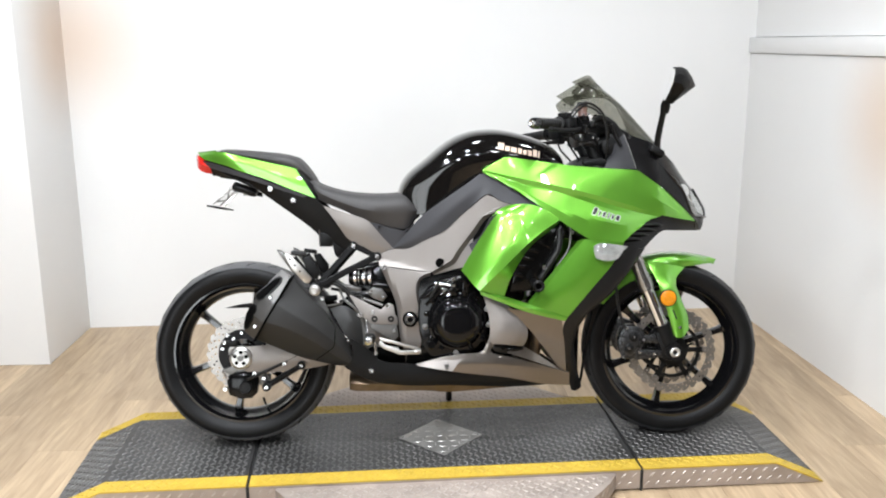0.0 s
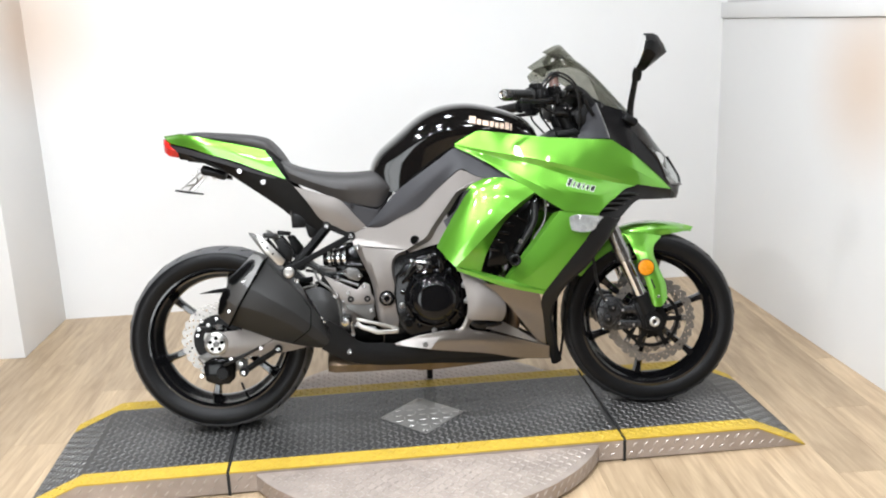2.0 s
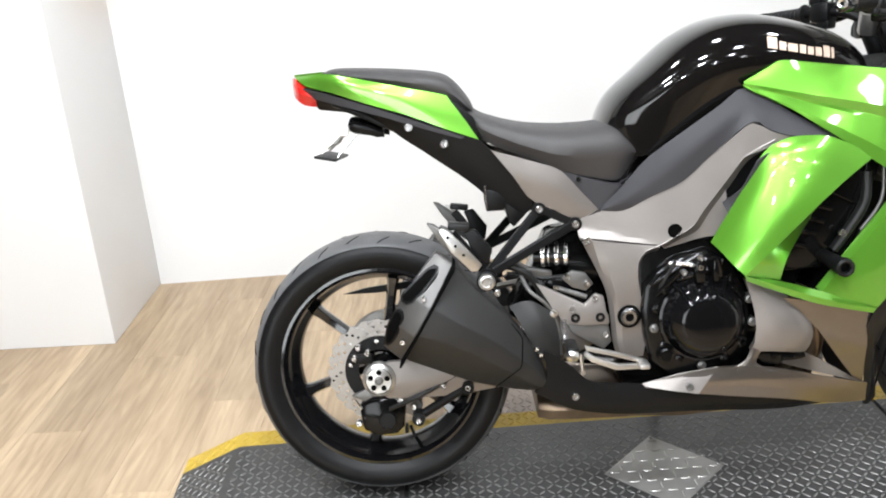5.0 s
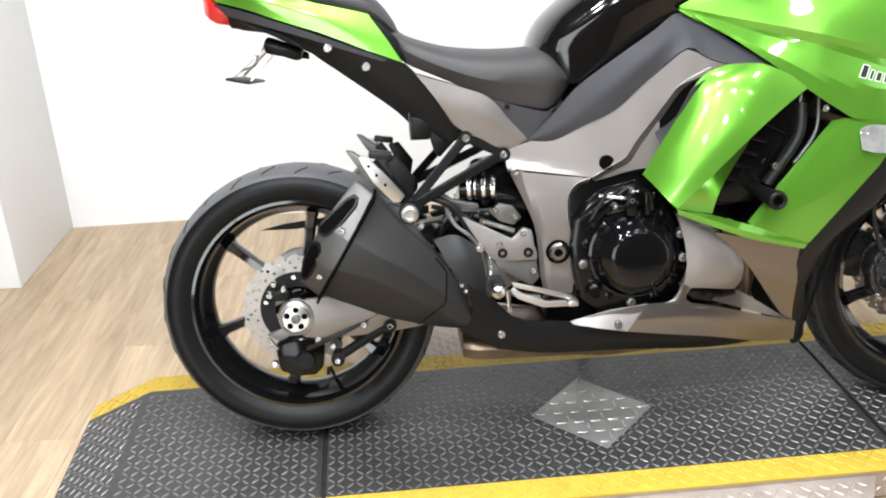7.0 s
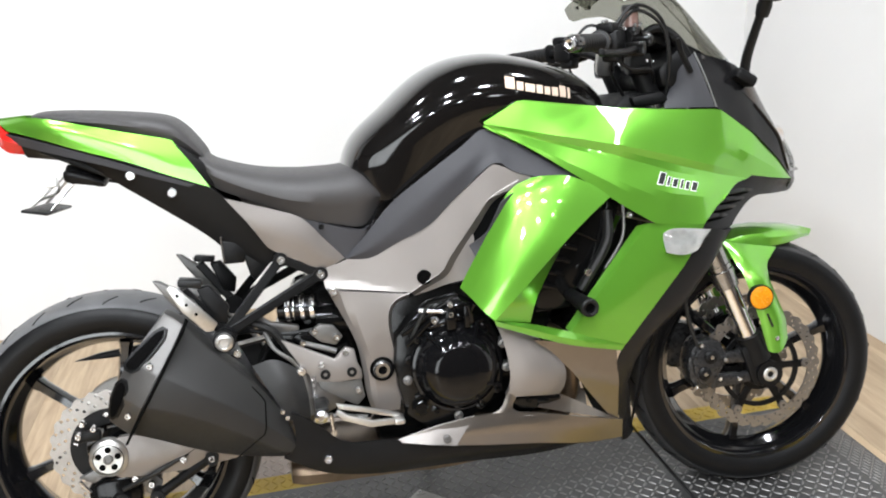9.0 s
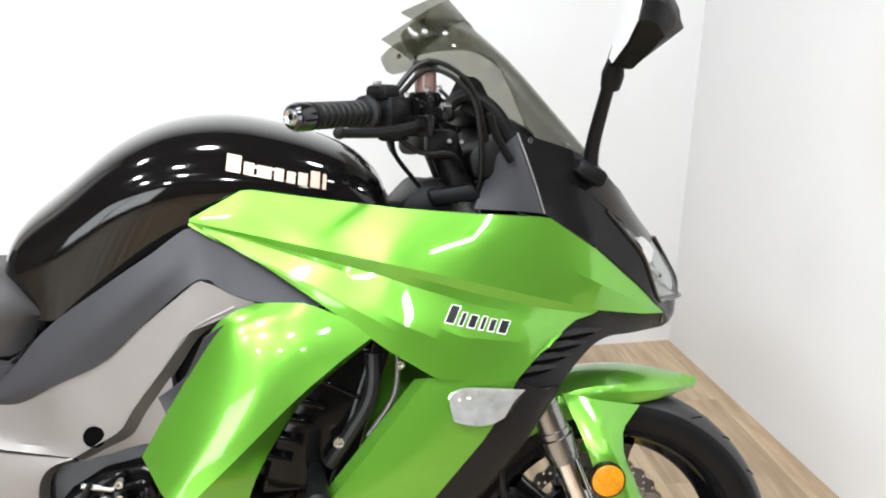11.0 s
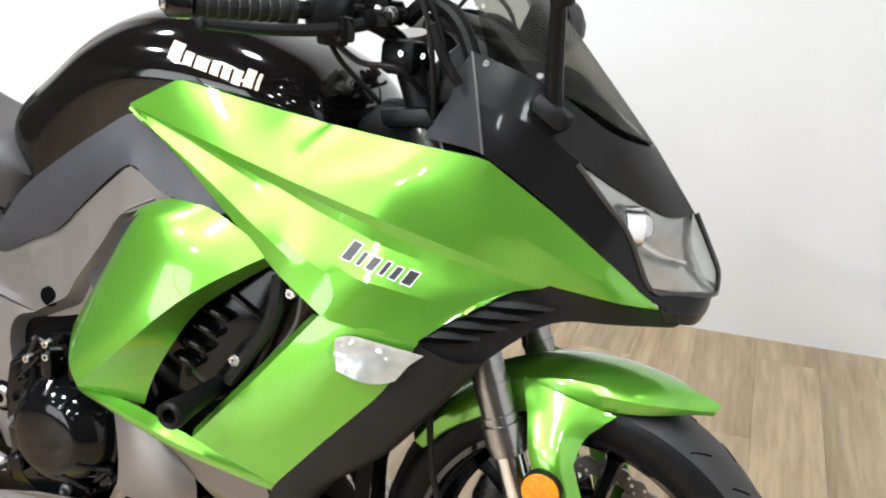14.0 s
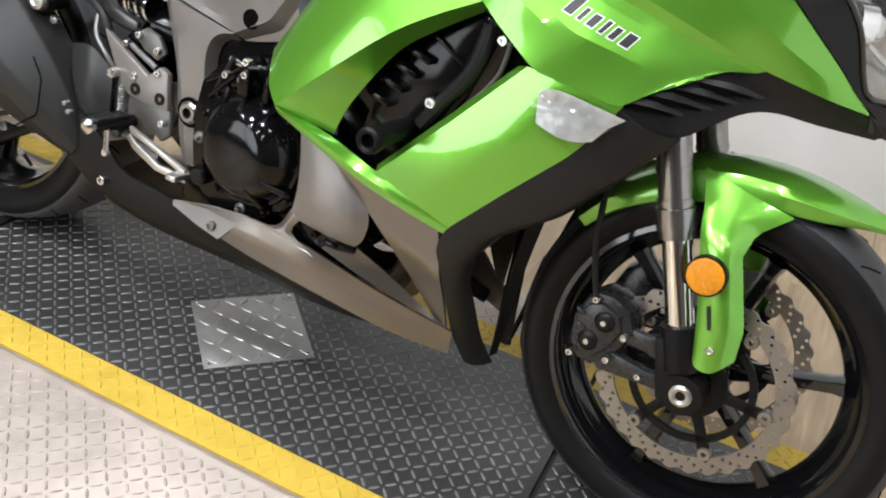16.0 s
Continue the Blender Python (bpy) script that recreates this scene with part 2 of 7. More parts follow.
def plate(outline, y0, y1, bevel=0.003, segs=2, holes=()):
    """A flat piece: an outline of (x, z) with optional round holes (x, z, r), from y0 to y1."""
    bm = bmesh.new()
    loops = [[(x, z) for x, z in outline]]
    for hx, hz, hr in holes:
        loops.append([(hx + hr * math.cos(a * math.tau / 12), hz + hr * math.sin(a * math.tau / 12)) for a in range(12)])
    es = []
    for lp in loops:
        vs = [bm.verts.new((x, y0, z)) for x, z in lp]
        es += [bm.edges.new((vs[i], vs[(i + 1) % len(vs)])) for i in range(len(vs))]
    if holes:
        bmesh.ops.triangle_fill(bm, use_beauty=True, use_dissolve=False, edges=es)
    else:
        bm.faces.new(bm.verts)
    r = bmesh.ops.extrude_face_region(bm, geom=list(bm.faces))
    for v in r["geom"]:
        if isinstance(v, bmesh.types.BMVert):
            v.co.y = y1
    bmesh.ops.recalc_face_normals(bm, faces=bm.faces)
    if bevel:
        bm.normal_update()
        sharp = [e for e in bm.edges if len(e.link_faces) == 2 and e.calc_face_angle(0) > radians(50)]
        bmesh.ops.bevel(bm, geom=sharp, offset=bevel, segments=segs, profile=0.5, affect="EDGES", clamp_overlap=True)
    return bm


def box(c, s, bevel=0.004, m=None):
    bm = bmesh.new()
    bmesh.ops.create_cube(bm, size=1)
    for v in bm.verts:
        v.co = Vector((v.co.x * s[0], v.co.y * s[1], v.co.z * s[2]))
    if bevel:
        bmesh.ops.bevel(bm, geom=list(bm.edges), offset=bevel, segments=2, profile=0.5, affect="EDGES", clamp_overlap=True)
    if m is not None:
        bm.transform(m)
    bmesh.ops.translate(bm, verts=bm.verts, vec=c)
    return bm


def lathe(profile, segs=32, m=None, closed=False):
    """Turned piece round the y axis: profile of (r, y)."""
    bm = bmesh.new()
    rows = [[(r * math.cos(a * math.tau / segs), y, r * math.sin(a * math.tau / segs)) for a in range(segs)] for r, y in profile]
    grid(bm, rows, loop_u=True, loop_v=closed)
    bmesh.ops.remove_doubles(bm, verts=bm.verts, dist=1e-6)
    bmesh.ops.holes_fill(bm, edges=[e for e in bm.edges if e.is_boundary], sides=segs)
    bmesh.ops.recalc_face_normals(bm, faces=bm.faces)
    if m is not None:
        bm.transform(m)
    return bm


def tube(pts, r, segs=10, n=None, smooth=True):
    """A round rod or hose along pts; r may be one radius or one for each end."""
    p = spline(pts, n or max(2, 6 * (len(pts) - 1)), smooth) if len(pts) > 2 else [Vector(q) for q in pts]
    r0, r1 = r if isinstance(r, tuple) else (r, r)
    bm = bmesh.new()
    rows, a = [], None
    for i, q in enumerate(p):
        d = (p[min(i + 1, len(p) - 1)] - p[max(i - 1, 0)]).normalized()
        if a is None:
            a = d.cross(Vector((0, 0, 1)) if abs(d.z) < 0.9 else Vector((1, 0, 0)))
        a = (a - d * a.dot(d)).normalized()
        b = d.cross(a)
        rr = r0 + (r1 - r0) * i / max(1, len(p) - 1)
        rows.append([q + rr * (a * math.cos(k * math.tau / segs) + b * math.sin(k * math.tau / segs)) for k in range(segs)])
    grid(bm, rows, loop_u=True)
    bmesh.ops.holes_fill(bm, edges=[e for e in bm.edges if e.is_boundary], sides=segs)
    bmesh.ops.recalc_face_normals(bm, faces=bm.faces)
    return bm


def hull(sections, n=9, power=2.2, per=3):
    """A symmetric closed body along x. Sections: x, z bottom, z widest, z top, half-width bottom, half-width widest."""
    dense = spline_n(sections, per)
    rows = []
    for x, zb, zw, zt, wb, ww in dense:
        half = []
        for k in range(4):
            u = k / 4
            half.append((wb + (ww - wb) * u, zb + (zw - zb) * u))
        for k in range(n + 1):
            a = math.pi / 2 * k / n
            c, s = max(0, math.cos(a)) ** (2 / power), max(0, math.sin(a)) ** (2 / power)
            half.append((ww * c, zw + (zt - zw) * s))
        rows.append([(x, -w, z) for w, z in half] + [(x, w, z) for w, z in reversed(half[:-1])])
    bm = bmesh.new()
    grid(bm, rows, loop_u=True)
    bmesh.ops.holes_fill(bm, edges=[e for e in bm.edges if e.is_boundary], sides=0)
    bmesh.ops.recalc_face_normals(bm, faces=bm.faces)
    return bm


def spline_n(rows, per):
    """Rows of numbers, with smooth rows put between them."""
    out = []
    for i in range(len(rows) - 1):
        a, b = np.array(rows[i]), np.array(rows[i + 1])
        z, c = np.array(rows[max(i - 1, 0)]), np.array(rows[min(i + 2, len(rows) - 1)])
        for k in range(per):
            u = k / per
            out.append(tuple(0.5 * (2 * a + (b - z) * u + (2 * z - 5 * a + 4 * b - c) * u * u + (3 * a - z - 3 * b + c) * u ** 3)))
    out.append(tuple(rows[-1]))
    return out


def bolt(x, y, z, r=0.008, depth=0.006, out=-1):
    """A socket-headed bolt whose head faces along y."""
    r *= 0.86
    prof = [(0, depth * 0.35), (r * 0.45, depth * 0.35), (r * 0.5, depth), (r * 0.85, depth), (r, depth * 0.75), (r, -0.004), (0, -0.004)]
    return lathe([(q, out * w) for q, w in prof], 14, pose(x, y, z))


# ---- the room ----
def tinted(name, spots):
    """White wall paint with faint, soft-edged beige patches: (x, y, z, radius)."""
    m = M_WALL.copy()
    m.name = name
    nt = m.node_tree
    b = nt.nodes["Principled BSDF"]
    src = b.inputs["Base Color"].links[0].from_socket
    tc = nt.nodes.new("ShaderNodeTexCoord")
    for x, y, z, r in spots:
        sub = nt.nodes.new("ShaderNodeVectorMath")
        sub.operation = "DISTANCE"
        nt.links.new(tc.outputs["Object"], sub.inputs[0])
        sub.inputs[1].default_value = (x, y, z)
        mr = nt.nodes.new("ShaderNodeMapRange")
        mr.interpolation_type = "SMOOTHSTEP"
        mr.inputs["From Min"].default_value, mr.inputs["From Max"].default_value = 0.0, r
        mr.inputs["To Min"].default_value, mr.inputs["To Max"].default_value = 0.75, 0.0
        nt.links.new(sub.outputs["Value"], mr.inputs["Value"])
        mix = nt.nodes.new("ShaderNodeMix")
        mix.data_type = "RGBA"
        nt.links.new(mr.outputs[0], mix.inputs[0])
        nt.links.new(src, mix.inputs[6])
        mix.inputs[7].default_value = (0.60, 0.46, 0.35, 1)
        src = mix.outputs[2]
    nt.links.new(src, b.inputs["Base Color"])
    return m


EAST = Matrix.Translation((RIGHT, BACK, 0)) @ pose(0, 0, 0, 0, 0, 2.5) @ Matrix.Translation((-RIGHT - 0.04, -BACK, 0))
NORTH = Matrix.Translation((LEFT, BACK, 0)) @ pose(0, 0, 0, 0, 0, 3.0) @ Matrix.Translation((-LEFT, -BACK, 0))
M_WALL_N = tinted("white_wall_paint_beige_corner", [(LEFT + 0.05, BACK - 0.1, 1.42, 0.5)])
M_WALL_E = tinted("white_wall_paint_beige_patch", [(RIGHT, 0.35, 1.12, 0.5)])


def slab(name, lo, hi, material, label, category="wall", bevel=0.0):
    lo, hi = Vector(lo), Vector(hi)
    ob = part(name, box((lo + hi) / 2, hi - lo, bevel), material)
    return tagged(ob, label, category, kind="structure")


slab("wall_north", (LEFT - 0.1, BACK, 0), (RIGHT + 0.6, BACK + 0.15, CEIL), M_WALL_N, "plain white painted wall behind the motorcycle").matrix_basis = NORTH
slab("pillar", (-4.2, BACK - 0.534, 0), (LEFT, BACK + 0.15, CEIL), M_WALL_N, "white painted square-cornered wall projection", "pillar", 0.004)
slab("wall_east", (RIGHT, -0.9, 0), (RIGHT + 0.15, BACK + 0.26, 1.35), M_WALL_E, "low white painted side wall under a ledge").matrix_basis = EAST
slab("ledge", (RIGHT - 0.012, -0.9, 1.353), (RIGHT + 0.3, BACK + 0.26, 1.43), M_WALL, "white painted ledge along the side wall", "ledge", 0.006).matrix_basis = EAST
slab("wall_east_outer", (RIGHT + 0.36, FRONT, 0), (RIGHT + 0.5, BACK + 0.16, CEIL), M_DARKWALL, "dark brown panelled showroom wall")
slab("wall_east_upper", (RIGHT + 0.02, -0.9, 1.433), (RIGHT + 0.17, BACK + 0.26, CEIL), M_WALL, "white painted wall above the ledge").matrix_basis = EAST
slab("wall_west", (-4.35, FRONT, 0), (-4.204, BACK + 0.3, CEIL), M_DARKWALL, "dark brown panelled showroom wall")
slab("wall_south", (-4.35, FRONT - 0.15, 0), (RIGHT + 0.6, FRONT - 0.004, CEIL), M_DARKWALL, "dark brown panelled showroom wall")
slab("ceiling", (-4.35, FRONT - 0.15, CEIL + 0.004), (RIGHT + 0.6, BACK + 0.4, CEIL + 0.1), M_CEIL, "dark painted ceiling", "ceiling")

# small ceiling spotlights and one tall bright window behind the camera
M_LAMP = emit("lit_diffuser", (0.95, 0.97, 1.0), 40.0)
M_LAMPRIM = mat("white_lamp_metal", (0.6, 0.6, 0.6), 0.4)


def spotlight(x, y, watts):
    th = new("ceiling_spotlight")
    th.location = (x, y, CEIL)
    tagged(th, "round lit ceiling spotlight with a white metal rim", "spotlight", "ceiling spotlights")
    part("rim", lathe([(0.102, 0.0), (0.118, 0.0), (0.122, 0.02), (0.118, 0.05), (0.102, 0.05)], 28, pose(0, 0, 0, -90), closed=True), M_LAMPRIM, th)
    part("diffuser", lathe([(0, 0.03), (0.101, 0.03), (0.101, 0.036), (0, 0.036)], 28, pose(0, 0, 0, -90)), M_LAMP, th)
    data = bpy.data.lights.new("spot_glow", "AREA")
    data.shape, data.size, data.energy, data.color = "DISK", 0.2, watts, (0.91, 0.95, 1.0)
    ob = new("spot_glow", data)
    ob.matrix_world = look((x, y, CEIL - 0.06), (x, y + 0.001, 0))


for y, lamps in ((0.1, ((-1.2, 18), (-0.1, 16), (1.0, 11))), (-1.2, ((-1.5, 44), (-0.5, 38), (0.5, 19), (1.4, 3))), (-2.4, ((-1.6, 49), (-0.55, 43), (0.5, 19), (1.4, 3))), (-3.8, ((-1.2, 39), (0.0, 34), (1.2, 6)))):
    for x, w in lamps:
        spotlight(x, y, w)

# tall window in the side wall, the sky beyond it bright and even
M_PANE = emit("bright_window_sky", (0.92, 0.97, 1.0), 6.5)
win = new("window_1")
win.matrix_basis = pose(-2.7, FRONT + 0.06, 1.45, 0, 0, 90)
tagged(win, "tall two-part shop window full of daylight", "window", kind="structure")
part("window_frame", join(*[box((0, dy, 0), (0.08, 0.06, 2.3), 0.006) for dy in (-1.25, 0, 1.25)], *[box((0, 0, dz), (0.08, 2.44, 0.06), 0.006) for dz in (-1.15, 1.15)]), M_LAMPRIM, win)
for dy in (-0.625, 0.625):
    part("pane", box((-0.02, dy, 0), (0.006, 1.18, 2.22), 0), M_PANE, win)


# ---- lift platform ----
DECK = 0.078
PLAT = pose(-0.0626, -0.064, 0, 0, 0, 2.5)
HALF, STRIPE = 0.301, 0.068
JOINT, KINK, FOOT = 0.625, 1.07, 1.235


def lugs(cells, size=0.0232, width=0.0056, high=0.0018):
    """Raised bars of tread plate: cells of (place, u axis, v axis, normal), laid at alternating slants."""
    verts, faces = [], []
    for c, u, v, n, s in cells:
        a = (u + v * s).normalized()
        b = n.cross(a)
        k = len(verts)
        for du, dv, dz in ((-1, 0, 0), (-0.45, -1, 0), (0.45, -1, 0), (1, 0, 0), (0.45, 1, 0), (-0.45, 1, 0),
                           (-0.6, 0, 1), (-0.3, -0.45, 1), (0.3, -0.45, 1), (0.6, 0, 1), (0.3, 0.45, 1), (-0.3, 0.45, 1)):
            verts.append(c + a * (du * size / 2) + b * (dv * width / 2) + n * (dz * high - 0.0002 * (1 - dz)))
        faces.append([k + 6 + i for i in range(6)])
        for i in range(6):
            j = (i + 1) % 6
            faces.append([k + i, k + j, k + 6 + j, k + 6 + i])
    bm = bmesh.new()
    me = bpy.data.meshes.new("tmp")
    me.from_pydata(verts, [], faces)
    bm.from_mesh(me)
    bpy.data.meshes.remove(me)
    return bm


PITCH = 0.0205


def field(origin, u, v, nu, nv, keep=None):
    u, v, origin = Vector(u).normalized(), Vector(v).normalized(), Vector(origin)
    n = u.cross(v)
    out = []
    for i in range(nu):
        for j in range(nv):
            c = origin + u * ((i + 0.5) * PITCH) + v * ((j + 0.5) * PITCH)
            if keep is None or keep(c):
                out.append((c, u, v, n, 1 if (i + j) % 2 else -1))
    return out


def deck_profile(x0, x1):
    """The deck's upper line between two places along it."""
    pts = [(-FOOT, 0.006), (-KINK, DECK), (KINK, DECK), (FOOT, 0.006)]
    out = [(x, z) for x, z in pts if x0 < x < x1]
    def at(x):
        for (a, za), (b, zb) in zip(pts, pts[1:]):
            if a <= x <= b:
                return za + (zb - za) * (x - a) / (b - a)
    return [(x0, at(x0))] + out + [(x1, at(x1))]


def strip(profile, y0, y1, lift, thick=0.005):
    """A bent plate along the deck's line between two widths."""
    bm = bmesh.new()
    rows = []
    for x, z in profile:
        rows.append([(x, y0, z + lift), (x, y1, z + lift), (x, y1, max(0.001, z + lift - thick)), (x, y0, max(0.001, z + lift - thick))])
    grid(bm, rows, loop_u=True)
    bmesh.ops.holes_fill(bm, edges=[e for e in bm.edges if e.is_boundary], sides=4)
    bmesh.ops.recalc_face_normals(bm, faces=bm.faces)
    return bm


def lug_rows(x0, x1, y0, y1):
    out = []
    prof = deck_profile(x0, x1)
    for (a, za), (b, zb) in zip(prof, prof[1:]):
        d = Vector((b - a, 0, zb - za))
        out += field((a, y0, za), d, (0, 1, 0), int(d.length / PITCH), int((y1 - y0 + 1e-4) / PITCH))
    return out


def deck_section(name, x0, x1, label):
    th = new(name)
    th.matrix_basis = PLAT
    tagged(th, label, "platform", "lift platform sections")
    inner = HALF - STRIPE
    part("deck_plate", strip(deck_profile(x0, x1), -inner, inner, 0), M_DECK, th, "black painted steel tread plate")
    part("deck_lug", lugs(lug_rows(x0, x1, -inner, inner)), M_LUG, th, "worn raised tread bars")["kind"] = "stuff"
    for s in (-1, 1):
        y0, y1 = (inner, HALF) if s > 0 else (-HALF, -inner)
        part("safety_stripe", strip(deck_profile(x0, x1), y0, y1, 0.0), M_YELLOW, th, "yellow painted edge stripe")
        part("stripe_lug", lugs(lug_rows(x0, x1, y0 + 0.006, y1)), M_YELLOW, th)["kind"] = "stuff"
        # side skirt
        prof = [(x, z - 0.006) for x, z in deck_profile(x0, x1)]
        out = [(x, max(z, 0.002)) for x, z in prof] + [(x1, min(0.007, max(prof[-1][1], 0.001))), (x0, min(0.007, max(prof[0][1], 0.001)))]
        clean = []
        for q in out:
            if not clean or (abs(q[0] - clean[-1][0]) + abs(q[1] - clean[-1][1])) > 0.0015:
                clean.append(q)
        part("side_skirt", plate(clean, s * (HALF - 0.002), s * (HALF - 0.008), 0), M_TREAD, th, "bare aluminium tread plate skirt")
        cells = []
        for i in range(int((x1 - x0) / 0.034)):
            for j in range(2):
                x, z = x0 + (i + 0.4 + 0.5 * j) * 0.034, 0.024 + j * 0.03
                top = min(zz for xx, zz in [min(((abs(px - x), pz) for px, pz in [(x, np.interp(x, [p[0] for p in prof], [p[1] for p in prof]))]))])
                if z < top - 0.008:
                    cells.append((Vector((x, s * (HALF - 0.002), z)), Vector((1, 0, 0)), Vector((0, 0, 1)), Vector((0, s, 0)), 1))
        if cells:
            part("skirt_lug", lugs(cells, 0.025, 0.0062), M_TREADLUG, th)["kind"] = "stuff"
    # closed end webs under the plate
    for x in (x0 + 0.004, x1 - 0.004):
        z = np.interp(x, [-FOOT, -KINK, KINK, FOOT], [0.006, DECK, DECK, 0.006]) - 0.007
        if z > 0.02:
            part("end_web", box((x, 0, z / 2), (0.004, 2 * HALF - 0.02, z - 0.002), 0), M_DECK, th)
    return th


M_LUG = mat("worn_tread_bars", (0.165, 0.161, 0.156), 0.44, metal=0.4, vary=0.35, scale=25)
deck_section("platform_center", -JOINT + 0.005, JOINT - 0.005, "black tread-plate lift deck with yellow edge stripes")
deck_section("platform_ramp", -FOOT, -JOINT - 0.005, "black tread-plate end ramp with yellow edge stripes")
deck_section("platform_ramp", JOINT + 0.005, FOOT, "black tread-plate end ramp with yellow edge stripes")
for s in (-1, 1):
    j = part("joint_strip", box((s * JOINT, 0, DECK / 2 - 0.004), (0.009, 2 * HALF, DECK - 0.006), 0), M_GAP, None, at=PLAT)
    tagged(j, "dark rubber strip between platform sections", "joint strip", "platform joints")

# silver inspection plate set square-on-point in the middle of the deck
plate_th = new("cover_plate")
plate_th.matrix_basis = PLAT @ pose(0, -0.008, DECK, 0, 0, 45)
tagged(plate_th, "square silver tread-plate cover screwed to the deck", "cover plate")
part("plate_sheet", box((0, 0, 0.0025), (0.205, 0.205, 0.003), 0.0008), M_PLATE, plate_th)
plate_cells = []
for i in range(7):
    for j in range(7):
        if (i + j) % 2 == 0 or i % 2:
            plate_cells.append((Vector(((i - 3) * 0.0285, (j - 3) * 0.0285, 0.004)), Vector((1, 0, 0)), Vector((0, 1, 0)), Vector((0, 0, 1)), 1 if (i + j) % 2 else -1))
part("plate_lug", lugs(plate_cells, 0.027, 0.0058), M_PLATELUG, plate_th)["kind"] = "stuff"
for a in (-1, 1):
    for b in (-1, 1):
        part("screw", moved(bolt(0, 0, 0, 0.004, 0.002), pose(a * 0.092, b * 0.092, 0.005, -90)), M_STEEL, plate_th)

# round turntable plate under the platform
turn = new("turntable")
turn.matrix_basis = PLAT
tagged(turn, "round bare aluminium tread-plate turntable on the floor", "turntable")
disc = lathe([(0, DECK - 0.014), (0.612, DECK - 0.014), (0.618, DECK - 0.017), (0.618, 0.011), (0.596, 0.011), (0.594, 0.001), (0, 0.001)], 72)
part("turntable_disc", moved(disc, pose(0, 0, 0, 90)), M_TREAD, turn)
part("turntable_lug", lugs(field((-0.62, -0.62, DECK - 0.014), (1, 0, 0), (0, 1, 0), 61, 61,
                                 lambda c: c.x ** 2 + c.y ** 2 < 0.6 ** 2 and abs(c.y) > HALF + 0.01)), M_TREADLUG, turn)["kind"] = "stuff"

rim_cells = []
for i in range(112):
    a = math.tau * i / 112
    for j in range(2):
        b = a + j * math.pi / 112
        n = Vector((math.cos(b), math.sin(b), 0))
        if abs(n.y) * 0.618 > HALF + 0.02:
            rim_cells.append((n * 0.618 + Vector((0, 0, 0.024 + j * 0.024)), Vector((-n.y, n.x, 0)), Vector((0, 0, 1)), n, 1))
part("rim_lug", lugs(rim_cells, 0.023, 0.006), M_TREADLUG, turn)["kind"] = "stuff"

# locking lever under the turntable's rim
lever = new("turntable_lock")
lever.matrix_basis = PLAT @ pose(-0.455, -0.465, 0, 0, 0, 39)
tagged(lever, "small tread-plate locking lever with a red end on the floor", "lock lever")
part("lever_plate", box((0, 0, 0.021), (0.105, 0.046, 0.006), 0.0015), M_TREAD, lever)
part("lever_bracket", box((0.028, 0, 0.0095), (0.04, 0.03, 0.017), 0.002), M_GAP, lever)
part("lever_lug", lugs(field((-0.051, -0.0205, 0.024), (1, 0, 0), (0, 1, 0), 3, 2), 0.02, 0.006), M_TREADLUG, lever)["kind"] = "stuff"
part("stop_block", box((-0.03, 0.042, 0.0135), (0.034, 0.042, 0.025), 0.005), M_RED, lever, "red plastic block")

# ---- the motorcycle: x forward from the rear axle, z up from the deck ----
LEAN = 12.0
bike = new("motorcycle")
bike.matrix_basis = pose(-0.7225, -0.058, DECK + 0.001, -LEAN)
tagged(bike, "green and black faired sport touring motorcycle leaning on its side stand", "motorcycle")
AX_R, AX_F = (0.002, 0.309), (1.460, 0.297)
pivot_f = Vector((AX_F[0] - 0.036, 0, AX_F[1]))
STEER = Matrix.Translation(pivot_f) @ Matrix.Rotation(radians(-5), 4, Vector((-0.395, 0, 1))) @ Matrix.Translation(-pivot_f)


def both(name, bm, material, label="", parent=None, crease=35):
    """The same part on the right and on the left side."""
    other = flip(bm)
    return part(name, bm, material, parent or bike, label, crease=crease), part(name, other, material, parent or bike, label, crease=crease)


def rotor(cx, cz, y, r_out, r_in, petals, rows, thick=0.005, hole=0.0042):
    """A petal-edged brake disc drilled in rings."""
    bm = bmesh.new()
    es = []
    def loop(pts):
        vs = [bm.verts.new((cx + px, y, cz + pz)) for px, pz in pts]
        return [bm.edges.new((vs[i], vs[(i + 1) % len(vs)])) for i in range(len(vs))]
    n = petals * 6
    es += loop([((r_out - 0.0028 + 0.0028 * math.cos(petals * a)) * math.cos(a), (r_out - 0.0028 + 0.0028 * math.cos(petals * a)) * math.sin(a)) for a in [math.tau * k / n for k in range(n)]])
    es += loop([(r_in * math.cos(math.tau * k / 60), r_in * math.sin(math.tau * k / 60)) for k in range(60)])
    for ring, count, shift in rows:
        for k in range(count):
            a = math.tau * (k + shift) / count
            es += loop([(ring * math.cos(a) + hole * math.cos(math.tau * q / 7), ring * math.sin(a) + hole * math.sin(math.tau * q / 7)) for q in range(7)])
    bmesh.ops.triangle_fill(bm, use_beauty=True, use_dissolve=False, edges=es)
    r = bmesh.ops.extrude_face_region(bm, geom=list(bm.faces))
    for v in r["geom"]:
        if isinstance(v, bmesh.types.BMVert):
            v.co.y += thick
    bmesh.ops.recalc_face_normals(bm, faces=bm.faces)
    return bm


